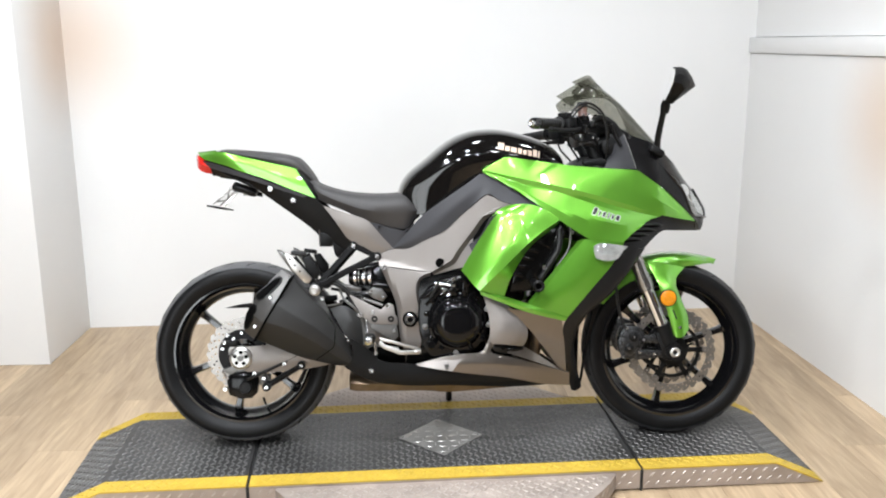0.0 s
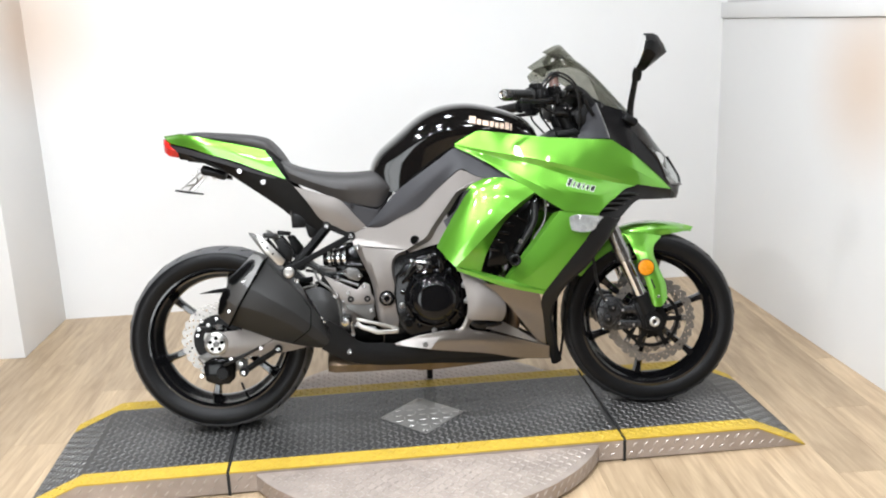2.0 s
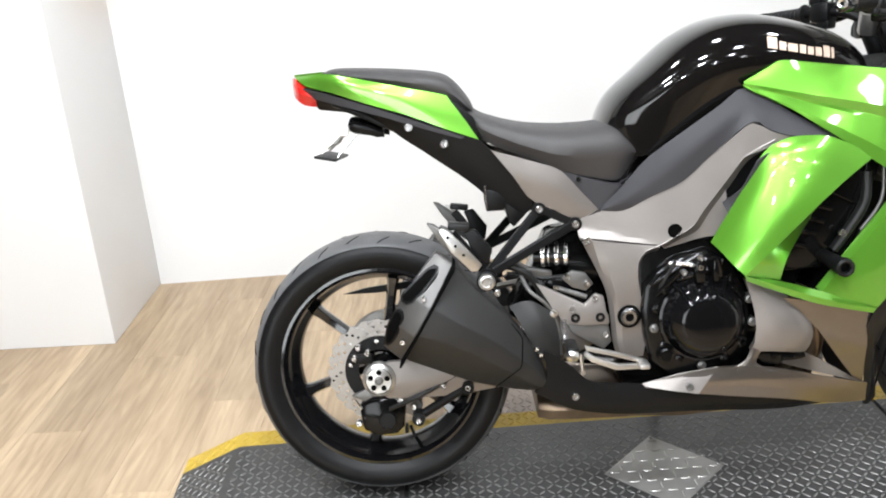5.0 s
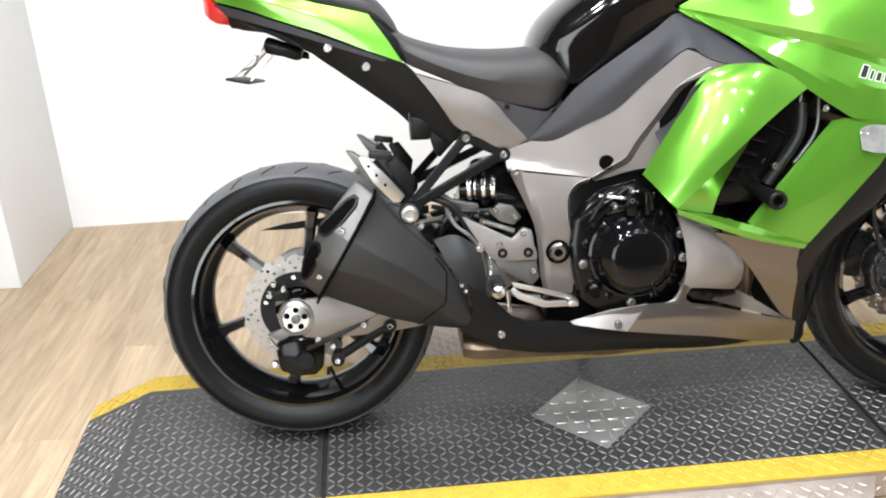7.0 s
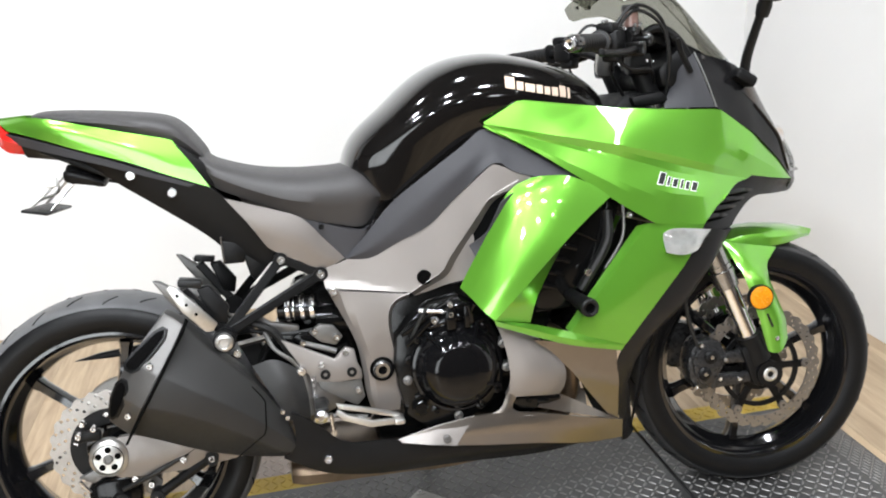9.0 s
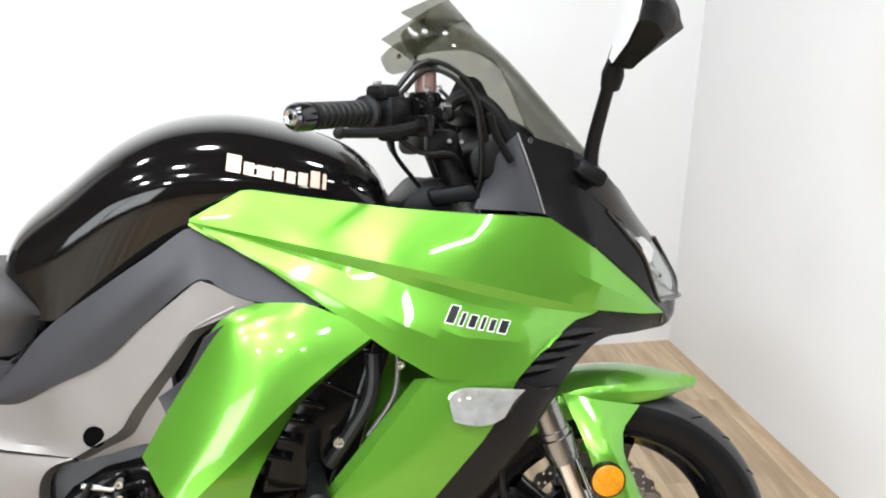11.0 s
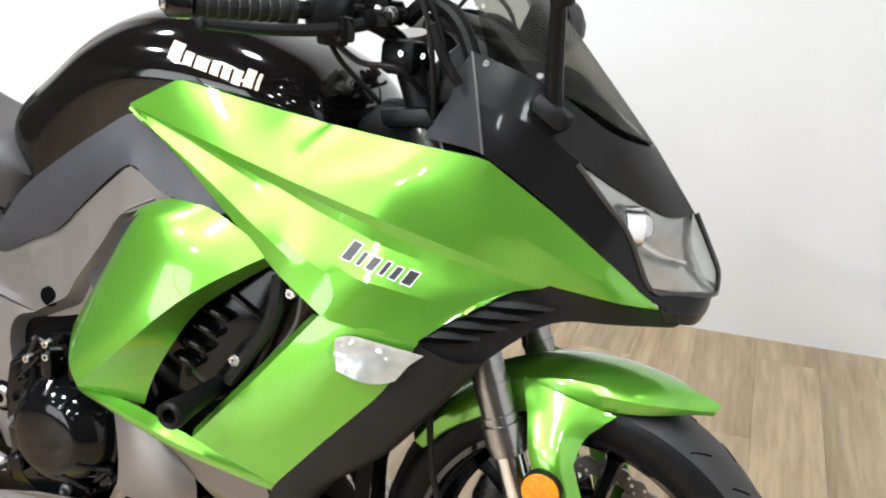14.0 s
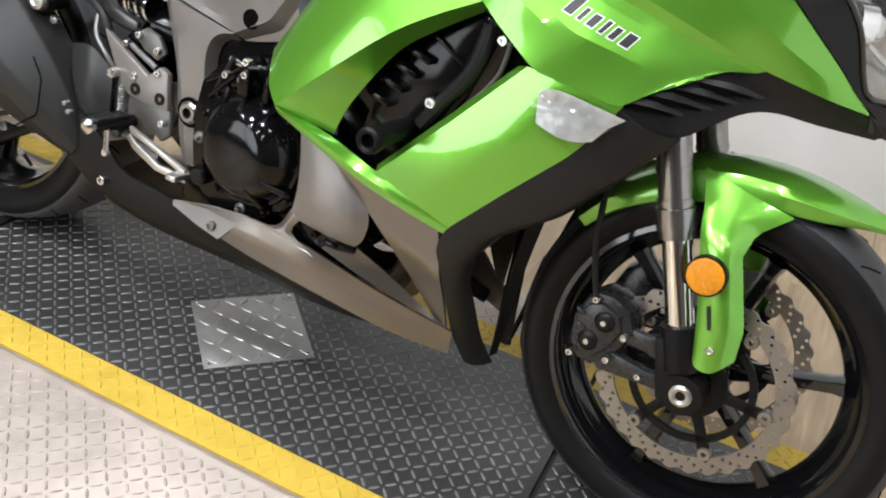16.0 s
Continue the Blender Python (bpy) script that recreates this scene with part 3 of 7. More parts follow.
def wheel(name, c, radius, width, spokes, first, label, tread):
    """A cast wheel with its tyre, turned about its axle at c."""
    at = pose(c[0], 0, c[1])
    w = width / 2
    rim_r = 0.230
    h = radius - rim_r
    crown = [(0, 1.0), (0.16, 0.997), (0.34, 0.982), (0.54, 0.945), (0.72, 0.88), (0.87, 0.79), (0.96, 0.67), (1.0, 0.53), (0.99, 0.36), (0.93, 0.2), (0.86, 0.08), (0.8, 0.0)]
    prof = [(rim_r + h * r, -w * y) for y, r in reversed(crown)] + [(rim_r + h * r, w * y) for y, r in crown[1:]]
    tyre = lathe(prof + [(rim_r - 0.004, w * 0.72), (rim_r - 0.004, -w * 0.72)], 96, at, closed=True)
    iw = w * 0.80
    rp = [(rim_r + 0.004, -iw), (rim_r + 0.006, -iw - 0.004), (rim_r - 0.002, -iw - 0.005), (rim_r - 0.009, -iw + 0.003), (rim_r - 0.012, -iw + 0.014), (rim_r - 0.016, -iw * 0.5), (rim_r - 0.027, -iw * 0.3), (rim_r - 0.032, 0)]
    rp = rp + [(r, -y) for r, y in reversed(rp[:-1])]
    back = [(rim_r - 0.004, iw * 0.9), (rim_r - 0.008, 0.0), (rim_r - 0.004, -iw * 0.9)]
    rim = part(name, lathe(rp + back, 96, at, closed=True), M_RIM, bike, label)
    part("tyre", tyre, M_RUBBER, rim, "black road tyre with fine sipes")
    band = [(0, 1.0), (0.16, 0.997), (0.34, 0.982), (0.54, 0.945), (0.72, 0.88), (0.87, 0.79), (0.91, 0.738)]
    bp_ = [(rim_r + h * r + 0.0007, -w * y * 1.003) for y, r in reversed(band)] + [(rim_r + h * r + 0.0007, w * y * 1.003) for y, r in band[1:]]
    part("tread", lathe(bp_ + [(rim_r + h * 0.72, w * 0.88), (rim_r + h * 0.80, w * 0.78), (rim_r + h * 0.93, 0), (rim_r + h * 0.80, -w * 0.78), (rim_r + h * 0.72, -w * 0.88)], 96, at, closed=True), tread, rim, "dull grey worn tyre tread toned for each wheel's light")
    # tread sipes, short slanted cuts
    cuts = []
    for k in range(26):
        a = math.tau * k / 26
        for s in (-1, 1):
            aa = a + (0.5 * math.tau / 26 if s > 0 else 0)
            pts = []
            for q in range(4):
                yy = (0.30 + 0.13 * q if k % 2 else 0.50 + 0.11 * q)
                rr = rim_r + h * np.interp(yy, [p[0] for p in crown[:9]], [p[1] for p in crown[:9]]) + 0.0012
                ang = aa + q * 0.028
                pts.append((c[0] + rr * math.cos(ang), s * w * yy, c[1] + rr * math.sin(ang)))
            cuts.append(tube(pts, 0.0013, 4, 4, False))
    part("tread_sipe", join(*cuts), M_RECESS_SHADE, rim)["kind"] = "stuff"
    for k in range(spokes):
        a = radians(first) + math.tau * k / spokes
        bm = bmesh.new()
        rows = []
        for r, wt, dp in ((0.035, 0.016, 0.030), (0.075, 0.013, 0.022), (0.13, 0.0115, 0.017), (0.185, 0.0125, 0.018), (0.2015, 0.016, 0.022)):
            rows.append([(r, wt * 0.6, -dp), (r, wt, -dp * 0.4), (r, wt, dp * 0.4), (r, wt * 0.6, dp), (r, -wt * 0.6, dp), (r, -wt, dp * 0.4), (r, -wt, -dp * 0.4), (r, -wt * 0.6, -dp)])
        grid(bm, [[(p, y, q) for p, q, y in r] for r in rows], loop_u=True)
        bmesh.ops.holes_fill(bm, edges=[e for e in bm.edges if e.is_boundary], sides=8)
        bmesh.ops.recalc_face_normals(bm, faces=bm.faces)
        part("spoke", moved(bm, at @ Matrix.Rotation(-a, 4, "Y")), M_RIM, rim)
    part("hub", lathe([(0, -0.06), (0.03, -0.06), (0.034, -0.045), (0.045, -0.03), (0.05, 0), (0.045, 0.03), (0.034, 0.045), (0.03, 0.06), (0, 0.06)], 32, at), M_RIM, rim)
    return rim


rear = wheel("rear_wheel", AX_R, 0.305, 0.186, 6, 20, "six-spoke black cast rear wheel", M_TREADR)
part("valve", tube([(AX_R[0] + 0.06, -0.02, AX_R[1] - 0.185), (AX_R[0] + 0.055, -0.035, AX_R[1] - 0.16)], 0.004), M_CABLE, rear)
part("rear_disc", rotor(AX_R[0], AX_R[1], -0.098, 0.122, 0.082, 24, ((0.092, 24, 0), (0.1035, 24, 0.33), (0.1125, 24, 0.66)), 0.005, 0.0038), M_DISC, rear, "drilled petal brake disc")
part("rear_disc_carrier", lathe([(0.05, -0.094), (0.086, -0.094), (0.086, -0.0975), (0.05, -0.0985)], 40, pose(AX_R[0], 0, AX_R[1]), closed=True), M_BLACKP, rear)
for k in range(5):
    a = math.tau * (k + 0.3) / 5
    part("disc_bolt", bolt(AX_R[0] + 0.070 * math.cos(a), -0.099, AX_R[1] + 0.070 * math.sin(a), 0.0065, 0.004), M_STEEL, rear)
FORM["steer"] = STEER
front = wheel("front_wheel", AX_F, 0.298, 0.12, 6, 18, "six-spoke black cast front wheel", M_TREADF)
for s in (-1, 1):
    y = -0.078 if s < 0 else 0.073
    part("front_disc", rotor(AX_F[0], AX_F[1], y, 0.148, 0.1195, 30, ((0.1245, 30, 0), (0.1325, 30, 0.33), (0.140, 30, 0.66)), 0.005, 0.0031), M_DISC, front, "drilled petal brake disc")
    spider = lathe([(0.03, y - 0.003), (0.054, y - 0.001), (0.054, y + 0.006), (0.03, y + 0.006)], 40, closed=True)
    arms = []
    for k in range(6):
        arms.append(moved(plate([(0.04, -0.010), (0.07, -0.0075), (0.094, -0.009), (0.108, -0.0085), (0.1105, 0), (0.108, 0.0085), (0.094, 0.009), (0.07, 0.0075), (0.04, 0.010)], y - 0.001, y + 0.006, 0.001), Matrix.Rotation(math.tau * k / 6, 4, "Y")))
    part("disc_carrier", moved(spider, pose(AX_F[0], 0, AX_F[1])), M_BLACKP, front)
    part("carrier_ring", moved(lathe([(0.084, y - 0.001), (0.095, y - 0.001), (0.095, y + 0.005), (0.084, y + 0.005)], 48, closed=True), pose(AX_F[0], 0, AX_F[1])), M_BLACKP, front)
    for arm_ in arms:
        part("carrier_arm", moved(arm_, pose(AX_F[0], 0, AX_F[1])), M_BLACKP, front)
    for k in range(6):
        a = math.tau * k / 6
        part("disc_button", lathe([(0.004, y - 0.005), (0.0095, y - 0.005), (0.0108, y - 0.002), (0.0108, y + 0.008), (0.004, y + 0.008)], 16, pose(AX_F[0] + 0.1125 * math.cos(a), 0, AX_F[1] + 0.1125 * math.sin(a)), closed=True), M_DISC, front)

FORM["steer"], FORM["flare"] = None, True

# swingarm, axle and rear brake
arm = side([[(0.02, 0.345, 0.135), (0.15, 0.355, 0.135), (0.32, 0.40, 0.14), (0.50, 0.46, 0.13)],
            [(-0.03, 0.305, 0.142), (0.15, 0.305, 0.145), (0.32, 0.34, 0.15), (0.52, 0.42, 0.14)],
            [(0.02, 0.262, 0.135), (0.15, 0.262, 0.135), (0.32, 0.29, 0.14), (0.50, 0.37, 0.13)]], 20, 4, 0.045, True, True)
both("swingarm", arm, M_FRAME, "warm grey cast aluminium swingarm")
for s in (-1, 1):
    at = pose(AX_R[0], 0, AX_R[1])
    cap = part("axle_cap", lathe([(0, s * 0.152), (0.030, s * 0.152), (0.037, s * 0.147), (0.039, s * 0.130), (0.028, s * 0.12), (0, s * 0.12)], 36, at), M_ALU, bike, "machined aluminium axle cap")
    # groove and holes are near-black pieces on the face, their shade in the colour
    part("cap_groove", lathe([(0.0285, s * 0.1523), (0.0300, s * 0.1523), (0.0300, s * 0.150), (0.0285, s * 0.150)], 36, at, closed=True), M_RECESS_SHADE, cap)
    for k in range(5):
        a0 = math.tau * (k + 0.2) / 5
        part("cap_hole", lathe([(0, s * 0.1528), (0.0064, s * 0.1528), (0.0064, s * 0.150), (0, s * 0.150)], 16, pose(AX_R[0] + 0.0195 * math.cos(a0), 0, AX_R[1] + 0.0195 * math.sin(a0))), M_RECESS_SHADE, cap)
    part("cap_center", lathe([(0, s * 0.1545), (0.005, s * 0.1545), (0.006, s * 0.157), (0.0095, s * 0.156), (0.0105, s * 0.150), (0, s * 0.150)], 18, at), M_CAP, cap)
part("axle_adjuster", box((-0.035, -0.128, AX_R[1] + 0.045), (0.05, 0.022, 0.02), 0.004), M_BLACKP, bike)
for i, (x, z) in enumerate(((-0.05, 0.36), (-0.02, 0.372), (-0.04, 0.385))):
    part("adjuster_bolt", bolt(x, -0.136, z, 0.007, 0.012), M_STEEL, bike)
cal = part("rear_caliper", plate([(-0.052, 0.242), (-0.02, 0.258), (0.040, 0.263), (0.056, 0.236), (0.049, 0.186), (0.032, 0.170), (-0.005, 0.168), (-0.044, 0.182)], -0.122, -0.07, 0.010), M_ENGINE, bike, "black rear brake caliper")
part("caliper_piston_boss", lathe([(0, -0.132), (0.018, -0.132), (0.021, -0.126), (0.021, -0.12), (0, -0.12)], 24, pose(0.014, 0, 0.208)), M_BLACKP, cal)
part("caliper_bracket", plate([(-0.068, 0.262), (-0.03, 0.278), (0.06, 0.275), (0.095, 0.235), (0.088, 0.205), (0.062, 0.212), (0.05, 0.245), (-0.04, 0.248)], -0.112, -0.10, 0.003), M_CAP, cal)
part("bleed_nipple", tube([(-0.045, -0.122, 0.235), (-0.062, -0.126, 0.262)], 0.0035, 8), M_STEEL, cal)
for x, z in ((-0.052, 0.205), (0.075, 0.238), (0.045, 0.255)):
    part("caliper_bolt", bolt(x, -0.126, z, 0.008, 0.008), M_STEEL, cal)
part("torque_rod", join(tube([(0.085, -0.125, 0.212), (0.20, -0.135, 0.282)], 0.0105, 8), lathe([(0, -0.142), (0.015, -0.142), (0.015, -0.112), (0, -0.112)], 18, pose(0.085, 0, 0.212)), lathe([(0, -0.15), (0.014, -0.15), (0.014, -0.12), (0, -0.12)], 18, pose(0.20, 0, 0.282))), M_BLACKP, bike)
for x, z in ((0.085, 0.212), (0.20, 0.282), (0.145, 0.288)):
    part("rod_bolt", bolt(x, -0.146, z, 0.008, 0.007), M_STEEL, bike)
part("rear_brake_hose", tube([(0.02, -0.13, 0.235), (0.08, -0.142, 0.262), (0.16, -0.14, 0.30), (0.30, -0.15, 0.38), (0.38, -0.14, 0.44)], 0.005, 8), M_CABLE, bike)
part("chain_guard", plate([(-0.105, 0.450), (-0.05, 0.463), (0.10, 0.480), (0.30, 0.492), (0.30, 0.472), (0.10, 0.460), (-0.02, 0.450)], 0.118, 0.134, 0.003), M_BLACKP, bike, "black plastic chain guard")
part("sprocket", lathe([(0.04, 0.10), (0.098, 0.10), (0.102, 0.103), (0.098, 0.106), (0.04, 0.106)], 44, pose(AX_R[0], 0, AX_R[1]), closed=True), M_ALU, bike)
part("chain", join(tube([(0, 0.103, AX_R[1] + 0.1), (0.52, 0.103, 0.49)], 0.008, 6), tube([(0, 0.103, AX_R[1] - 0.1), (0.52, 0.103, 0.41)], 0.008, 6)), M_CHAIN, bike)

# frame
f_up = [(0.448, 0.640, 0.122), (0.512, 0.662, 0.131), (0.555, 0.660, 0.139), (0.612, 0.689, 0.152), (0.678, 0.721, 0.160), (0.734, 0.772, 0.168), (0.812, 0.836, 0.178), (0.888, 0.807, 0.189)]
wedge = [(0.456, 0.630, 0.123), (0.530, 0.614, 0.138), (0.626, 0.589, 0.160), (0.661, 0.606, 0.166), (0.696, 0.627, 0.170), (0.715, 0.657, 0.172), (0.761, 0.717, 0.175), (0.799, 0.767, 0.180), (0.886, 0.798, 0.188)]
f_mid = [(0.460, 0.606, 0.133), (0.532, 0.598, 0.147), (0.630, 0.585, 0.162), (0.662, 0.604, 0.166), (0.697, 0.625, 0.170), (0.716, 0.655, 0.172), (0.762, 0.715, 0.175), (0.800, 0.765, 0.180), (0.886, 0.797, 0.188)]
main = side([f_up, wedge, f_mid], 40, 3, 0.03, False)
spars = both("frame_spar", main, M_FRAME, "warm grey cast aluminium frame spar", crease=14)
arch = side([[(0.632, 0.583, 0.148), (0.664, 0.602, 0.150), (0.700, 0.622, 0.154), (0.720, 0.652, 0.157), (0.766, 0.712, 0.160)],
             [(0.640, 0.574, 0.146), (0.672, 0.582, 0.148), (0.705, 0.592, 0.152), (0.735, 0.598, 0.158), (0.775, 0.600, 0.165)]], 20, 2, 0.03)
both("spar_bevel", side([[(0.630, 0.585, 0.163), (0.662, 0.604, 0.167), (0.697, 0.625, 0.171), (0.716, 0.655, 0.173), (0.762, 0.715, 0.176), (0.800, 0.765, 0.181), (0.86, 0.797, 0.188)], [(0.640, 0.575, 0.146), (0.673, 0.592, 0.149), (0.710, 0.612, 0.154), (0.732, 0.646, 0.157), (0.777, 0.706, 0.160), (0.813, 0.757, 0.166), (0.864, 0.786, 0.174)]], 24, 1, 0.004), M_FRAME)
both("frame_arch", arch, M_FRAME)
leg = side([[(0.462, 0.604, 0.134), (0.508, 0.500, 0.144), (0.520, 0.438, 0.144), (0.525, 0.376, 0.138), (0.536, 0.330, 0.134)],
            [(0.486, 0.600, 0.148), (0.524, 0.500, 0.159), (0.534, 0.438, 0.158), (0.538, 0.376, 0.150), (0.547, 0.330, 0.142)],
            [(0.628, 0.583, 0.161), (0.600, 0.574, 0.161), (0.583, 0.552, 0.161), (0.580, 0.512, 0.161), (0.588, 0.464, 0.158), (0.600, 0.404, 0.152), (0.592, 0.332, 0.142)]], 24, 3, 0.035)
both("plate_bevel", side([[(0.628, 0.583, 0.1615), (0.600, 0.574, 0.1615), (0.583, 0.552, 0.1615), (0.580, 0.512, 0.1615), (0.588, 0.464, 0.1585), (0.600, 0.404, 0.1525)], [(0.628, 0.570, 0.140), (0.606, 0.564, 0.140), (0.592, 0.546, 0.140), (0.589, 0.510, 0.140), (0.597, 0.464, 0.138), (0.606, 0.408, 0.134)]], 20, 1, 0.003), M_FRAME)
pp = both("pivot_plate", leg, M_FRAME, "warm grey cast swingarm pivot plate", crease=14)
for s, q in zip((-1, 1), pp):
    part("pivot_washer", lathe([(0.009, s * 0.168), (0.015, s * 0.168), (0.0195, s * 0.163), (0.0195, s * 0.152), (0.009, s * 0.152)], 28, pose(0.560, 0, 0.430), closed=True), M_FORK, q, "machined pivot nut")
    part("pivot_ring", lathe([(0.0195, s * 0.1605), (0.0255, s * 0.1605), (0.0255, s * 0.152), (0.0195, s * 0.152)], 28, pose(0.560, 0, 0.430), closed=True), M_RECESS_SHADE, q)
    part("pivot_bore", lathe([(0, s * 0.161), (0.0092, s * 0.161), (0.0092, s * 0.158), (0, s * 0.158)], 18, pose(0.560, 0, 0.430)), M_RECESS_SHADE, q)
    part("frame_bolt", bolt(0.474, s * 0.142, 0.600, 0.0115, 0.007, s), M_STEEL, bike)

FORM["flare"] = False
bpy.context.view_layer.update()
bore_at = spars[0].ray_cast((0.660, -0.6, 0.622), (0, 1, 0))[1].y
for s in (-1, 1):
    y = -s * bore_at
    # disc just proud of the spar, painted with the bore's shade
    part("frame_bore", lathe([(0, y + s * 0.0028), (0.0145, y + s * 0.0028), (0.0155, y + s * 0.002), (0.0158, y - s * 0.012), (0, y - s * 0.012)], 28, pose(0.660, 0, 0.622, -5 * s)), M_RECESS_SHADE, bike, "near-black disc for the shaded frame bore")
FORM["flare"] = True

# trim over the frame beside tank and seat
trim = side([[(0.505, 0.664, 0.128), (0.555, 0.716, 0.142), (0.605, 0.771, 0.150), (0.690, 0.832, 0.162), (0.750, 0.872, 0.164), (0.800, 0.905, 0.152), (0.830, 0.893, 0.158), (0.900, 0.850, 0.170), (0.983, 0.798, 0.190)],
             [(0.507, 0.663, 0.134), (0.570, 0.690, 0.152), (0.640, 0.744, 0.166), (0.710, 0.800, 0.176), (0.765, 0.840, 0.176), (0.812, 0.872, 0.166), (0.845, 0.855, 0.170), (0.905, 0.826, 0.182), (0.978, 0.797, 0.193)],
             [(0.510, 0.662, 0.132), (0.556, 0.661, 0.140), (0.612, 0.690, 0.156), (0.677, 0.721, 0.165), (0.733, 0.772, 0.172), (0.812, 0.837, 0.182), (0.848, 0.820, 0.186), (0.888, 0.806, 0.192), (0.970, 0.795, 0.198)]], 36, 3, 0.012)
both("frame_cover", trim, M_TRIM, "dark grey textured plastic frame cover")

# tank
tank = hull([(0.520, 0.800, 0.815, 0.842, 0.04, 0.05), (0.534, 0.785, 0.828, 0.880, 0.080, 0.088), (0.560, 0.780, 0.850, 0.915, 0.108, 0.116), (0.615, 0.775, 0.880, 0.960, 0.122, 0.132), (0.690, 0.820, 0.925, 1.020, 0.130, 0.147),
             (0.765, 0.86, 0.950, 1.052, 0.134, 0.156), (0.845, 0.88, 0.955, 1.060, 0.134, 0.157), (0.915, 0.88, 0.950, 1.050, 0.132, 0.155), (0.985, 0.88, 0.940, 1.030, 0.130, 0.150), (1.035, 0.88, 0.928, 1.008, 0.122, 0.140), (1.072, 0.88, 0.915, 0.975, 0.10, 0.118), (1.090, 0.885, 0.905, 0.938, 0.05, 0.07)], 12, 2.1, 4)
tk = part("fuel_tank", tank, M_TANK, bike, "gloss black fuel tank")
part("filler_cap", lathe([(0, 0.0), (0.045, 0.0), (0.048, -0.004), (0.048, -0.012), (0, -0.012)], 36, pose(0.93, 0, 1.032, 90)), M_ALU, tk)


def marks(widths, gap, high, slant, material, name, parent, origin, along, up, depth=0.0012, grow=0.0, lift=0.0):
    """A badge of plain slanted bars, no letters, laid on the right-hand face of its parent."""
    bpy.context.view_layer.update()
    ax, az = along
    ux, uz = up
    s = 0.0
    tall = [1.0, 0.72, 0.68, 0.72, 0.66, 0.72, 0.95, 0.9]
    for w, hk in zip(widths, tall):
        hh = high * hk
        bm = bmesh.new()
        ring = []
        for u, v in ((-grow, -grow), (w / 2, -grow), (w + grow, -grow), (w + grow, hh / 2), (w + grow, hh + grow), (w / 2, hh + grow), (-grow, hh + grow), (-grow, hh / 2)):
            x = origin[0] + ax * (s + u + slant * v) + ux * v
            z = origin[1] + az * (s + u + slant * v) + uz * v
            hit, loc, nor, _ = parent.ray_cast((x, -0.6, z), (0, 1, 0))
            y = loc.y if hit else -0.2
            ring.append((Vector((x, y, z)), nor if hit else Vector((0, -1, 0))))
        lo = [bm.verts.new(p - n * 0.001) for p, n in ring]
        hi = [bm.verts.new(p + n * (depth + lift)) for p, n in ring]
        bm.faces.new(hi)
        for k in range(8):
            bm.faces.new([lo[k], lo[(k + 1) % 8], hi[(k + 1) % 8], hi[k]])
        bmesh.ops.recalc_face_normals(bm, faces=bm.faces)
        part(name, bm, material, parent)
        s += w + gap


# seats
seat = hull([(0.236, 0.85, 0.876, 0.905, 0.07, 0.09), (0.262, 0.825, 0.850, 0.880, 0.10, 0.115), (0.34, 0.79, 0.815, 0.855, 0.115, 0.135), (0.42, 0.755, 0.79, 0.845, 0.125, 0.150), (0.49, 0.735, 0.785, 0.844, 0.125, 0.148), (0.545, 0.725, 0.785, 0.845, 0.12, 0.142), (0.575, 0.75, 0.785, 0.815, 0.11, 0.13), (0.596, 0.765, 0.778, 0.79, 0.09, 0.11)], 8, 3.0, 4)
part("seat", seat, M_SEAT, bike, "charcoal vinyl rider seat")
pil = hull([(-0.085, 0.975, 0.981, 0.984, 0.03, 0.04), (-0.055, 0.968, 0.980, 0.997, 0.06, 0.072), (0.06, 0.950, 0.966, 0.990, 0.085, 0.095), (0.165, 0.925, 0.945, 0.976, 0.095, 0.104), (0.205, 0.905, 0.925, 0.955, 0.09, 0.10), (0.238, 0.880, 0.893, 0.912, 0.08, 0.092), (0.246, 0.878, 0.884, 0.892, 0.07, 0.08)], 8, 3.0, 4)
part("pillion_seat", pil, M_SEAT, bike, "charcoal vinyl pillion seat")
part("seat_infill", side([[(0.425, 0.752, 0.122), (0.544, 0.718, 0.136), (0.575, 0.74, 0.138)], [(0.470, 0.705, 0.124), (0.515, 0.690, 0.130), (0.545, 0.705, 0.134)], [(0.500, 0.668, 0.124), (0.506, 0.664, 0.126), (0.515, 0.672, 0.128)]], 12, 3, 0.01), M_TRIM, bike)
part("seat_base", plate([(0.40, 0.775), (0.585, 0.765), (0.56, 0.70), (0.505, 0.662), (0.44, 0.70)], -0.112, 0.112, 0.006), M_BLACKP, bike)
part("infill_bolt", bolt(0.462, -0.131, 0.733, 0.006, 0.003), M_BLACKP, bike)

# tail
tailg = side([[(-0.148, 0.984, 0.028), (-0.075, 0.986, 0.074), (-0.018, 0.976, 0.090), (0.085, 0.951, 0.100), (0.188, 0.926, 0.106), (0.196, 0.915, 0.108)],
              [(-0.140, 0.976, 0.040), (-0.06, 0.968, 0.088), (0.00, 0.955, 0.101), (0.09, 0.925, 0.108), (0.19, 0.885, 0.113), (0.225, 0.875, 0.115)],
              [(-0.121, 0.962, 0.056), (-0.05, 0.942, 0.088), (0.010, 0.920, 0.099), (0.100, 0.890, 0.107), (0.180, 0.857, 0.113), (0.254, 0.829, 0.118)]], 26, 3, 0.004, True, True)
both("tail_panel", tailg, M_GREEN, "green painted tail panel")
part("tail_bridge", side([[(-0.150, 0.984, 0.0), (-0.078, 0.986, 0.0)], [(-0.150, 0.984, 0.028), (-0.078, 0.987, 0.073)]], 6, 2, 0.004), M_GREEN, bike)
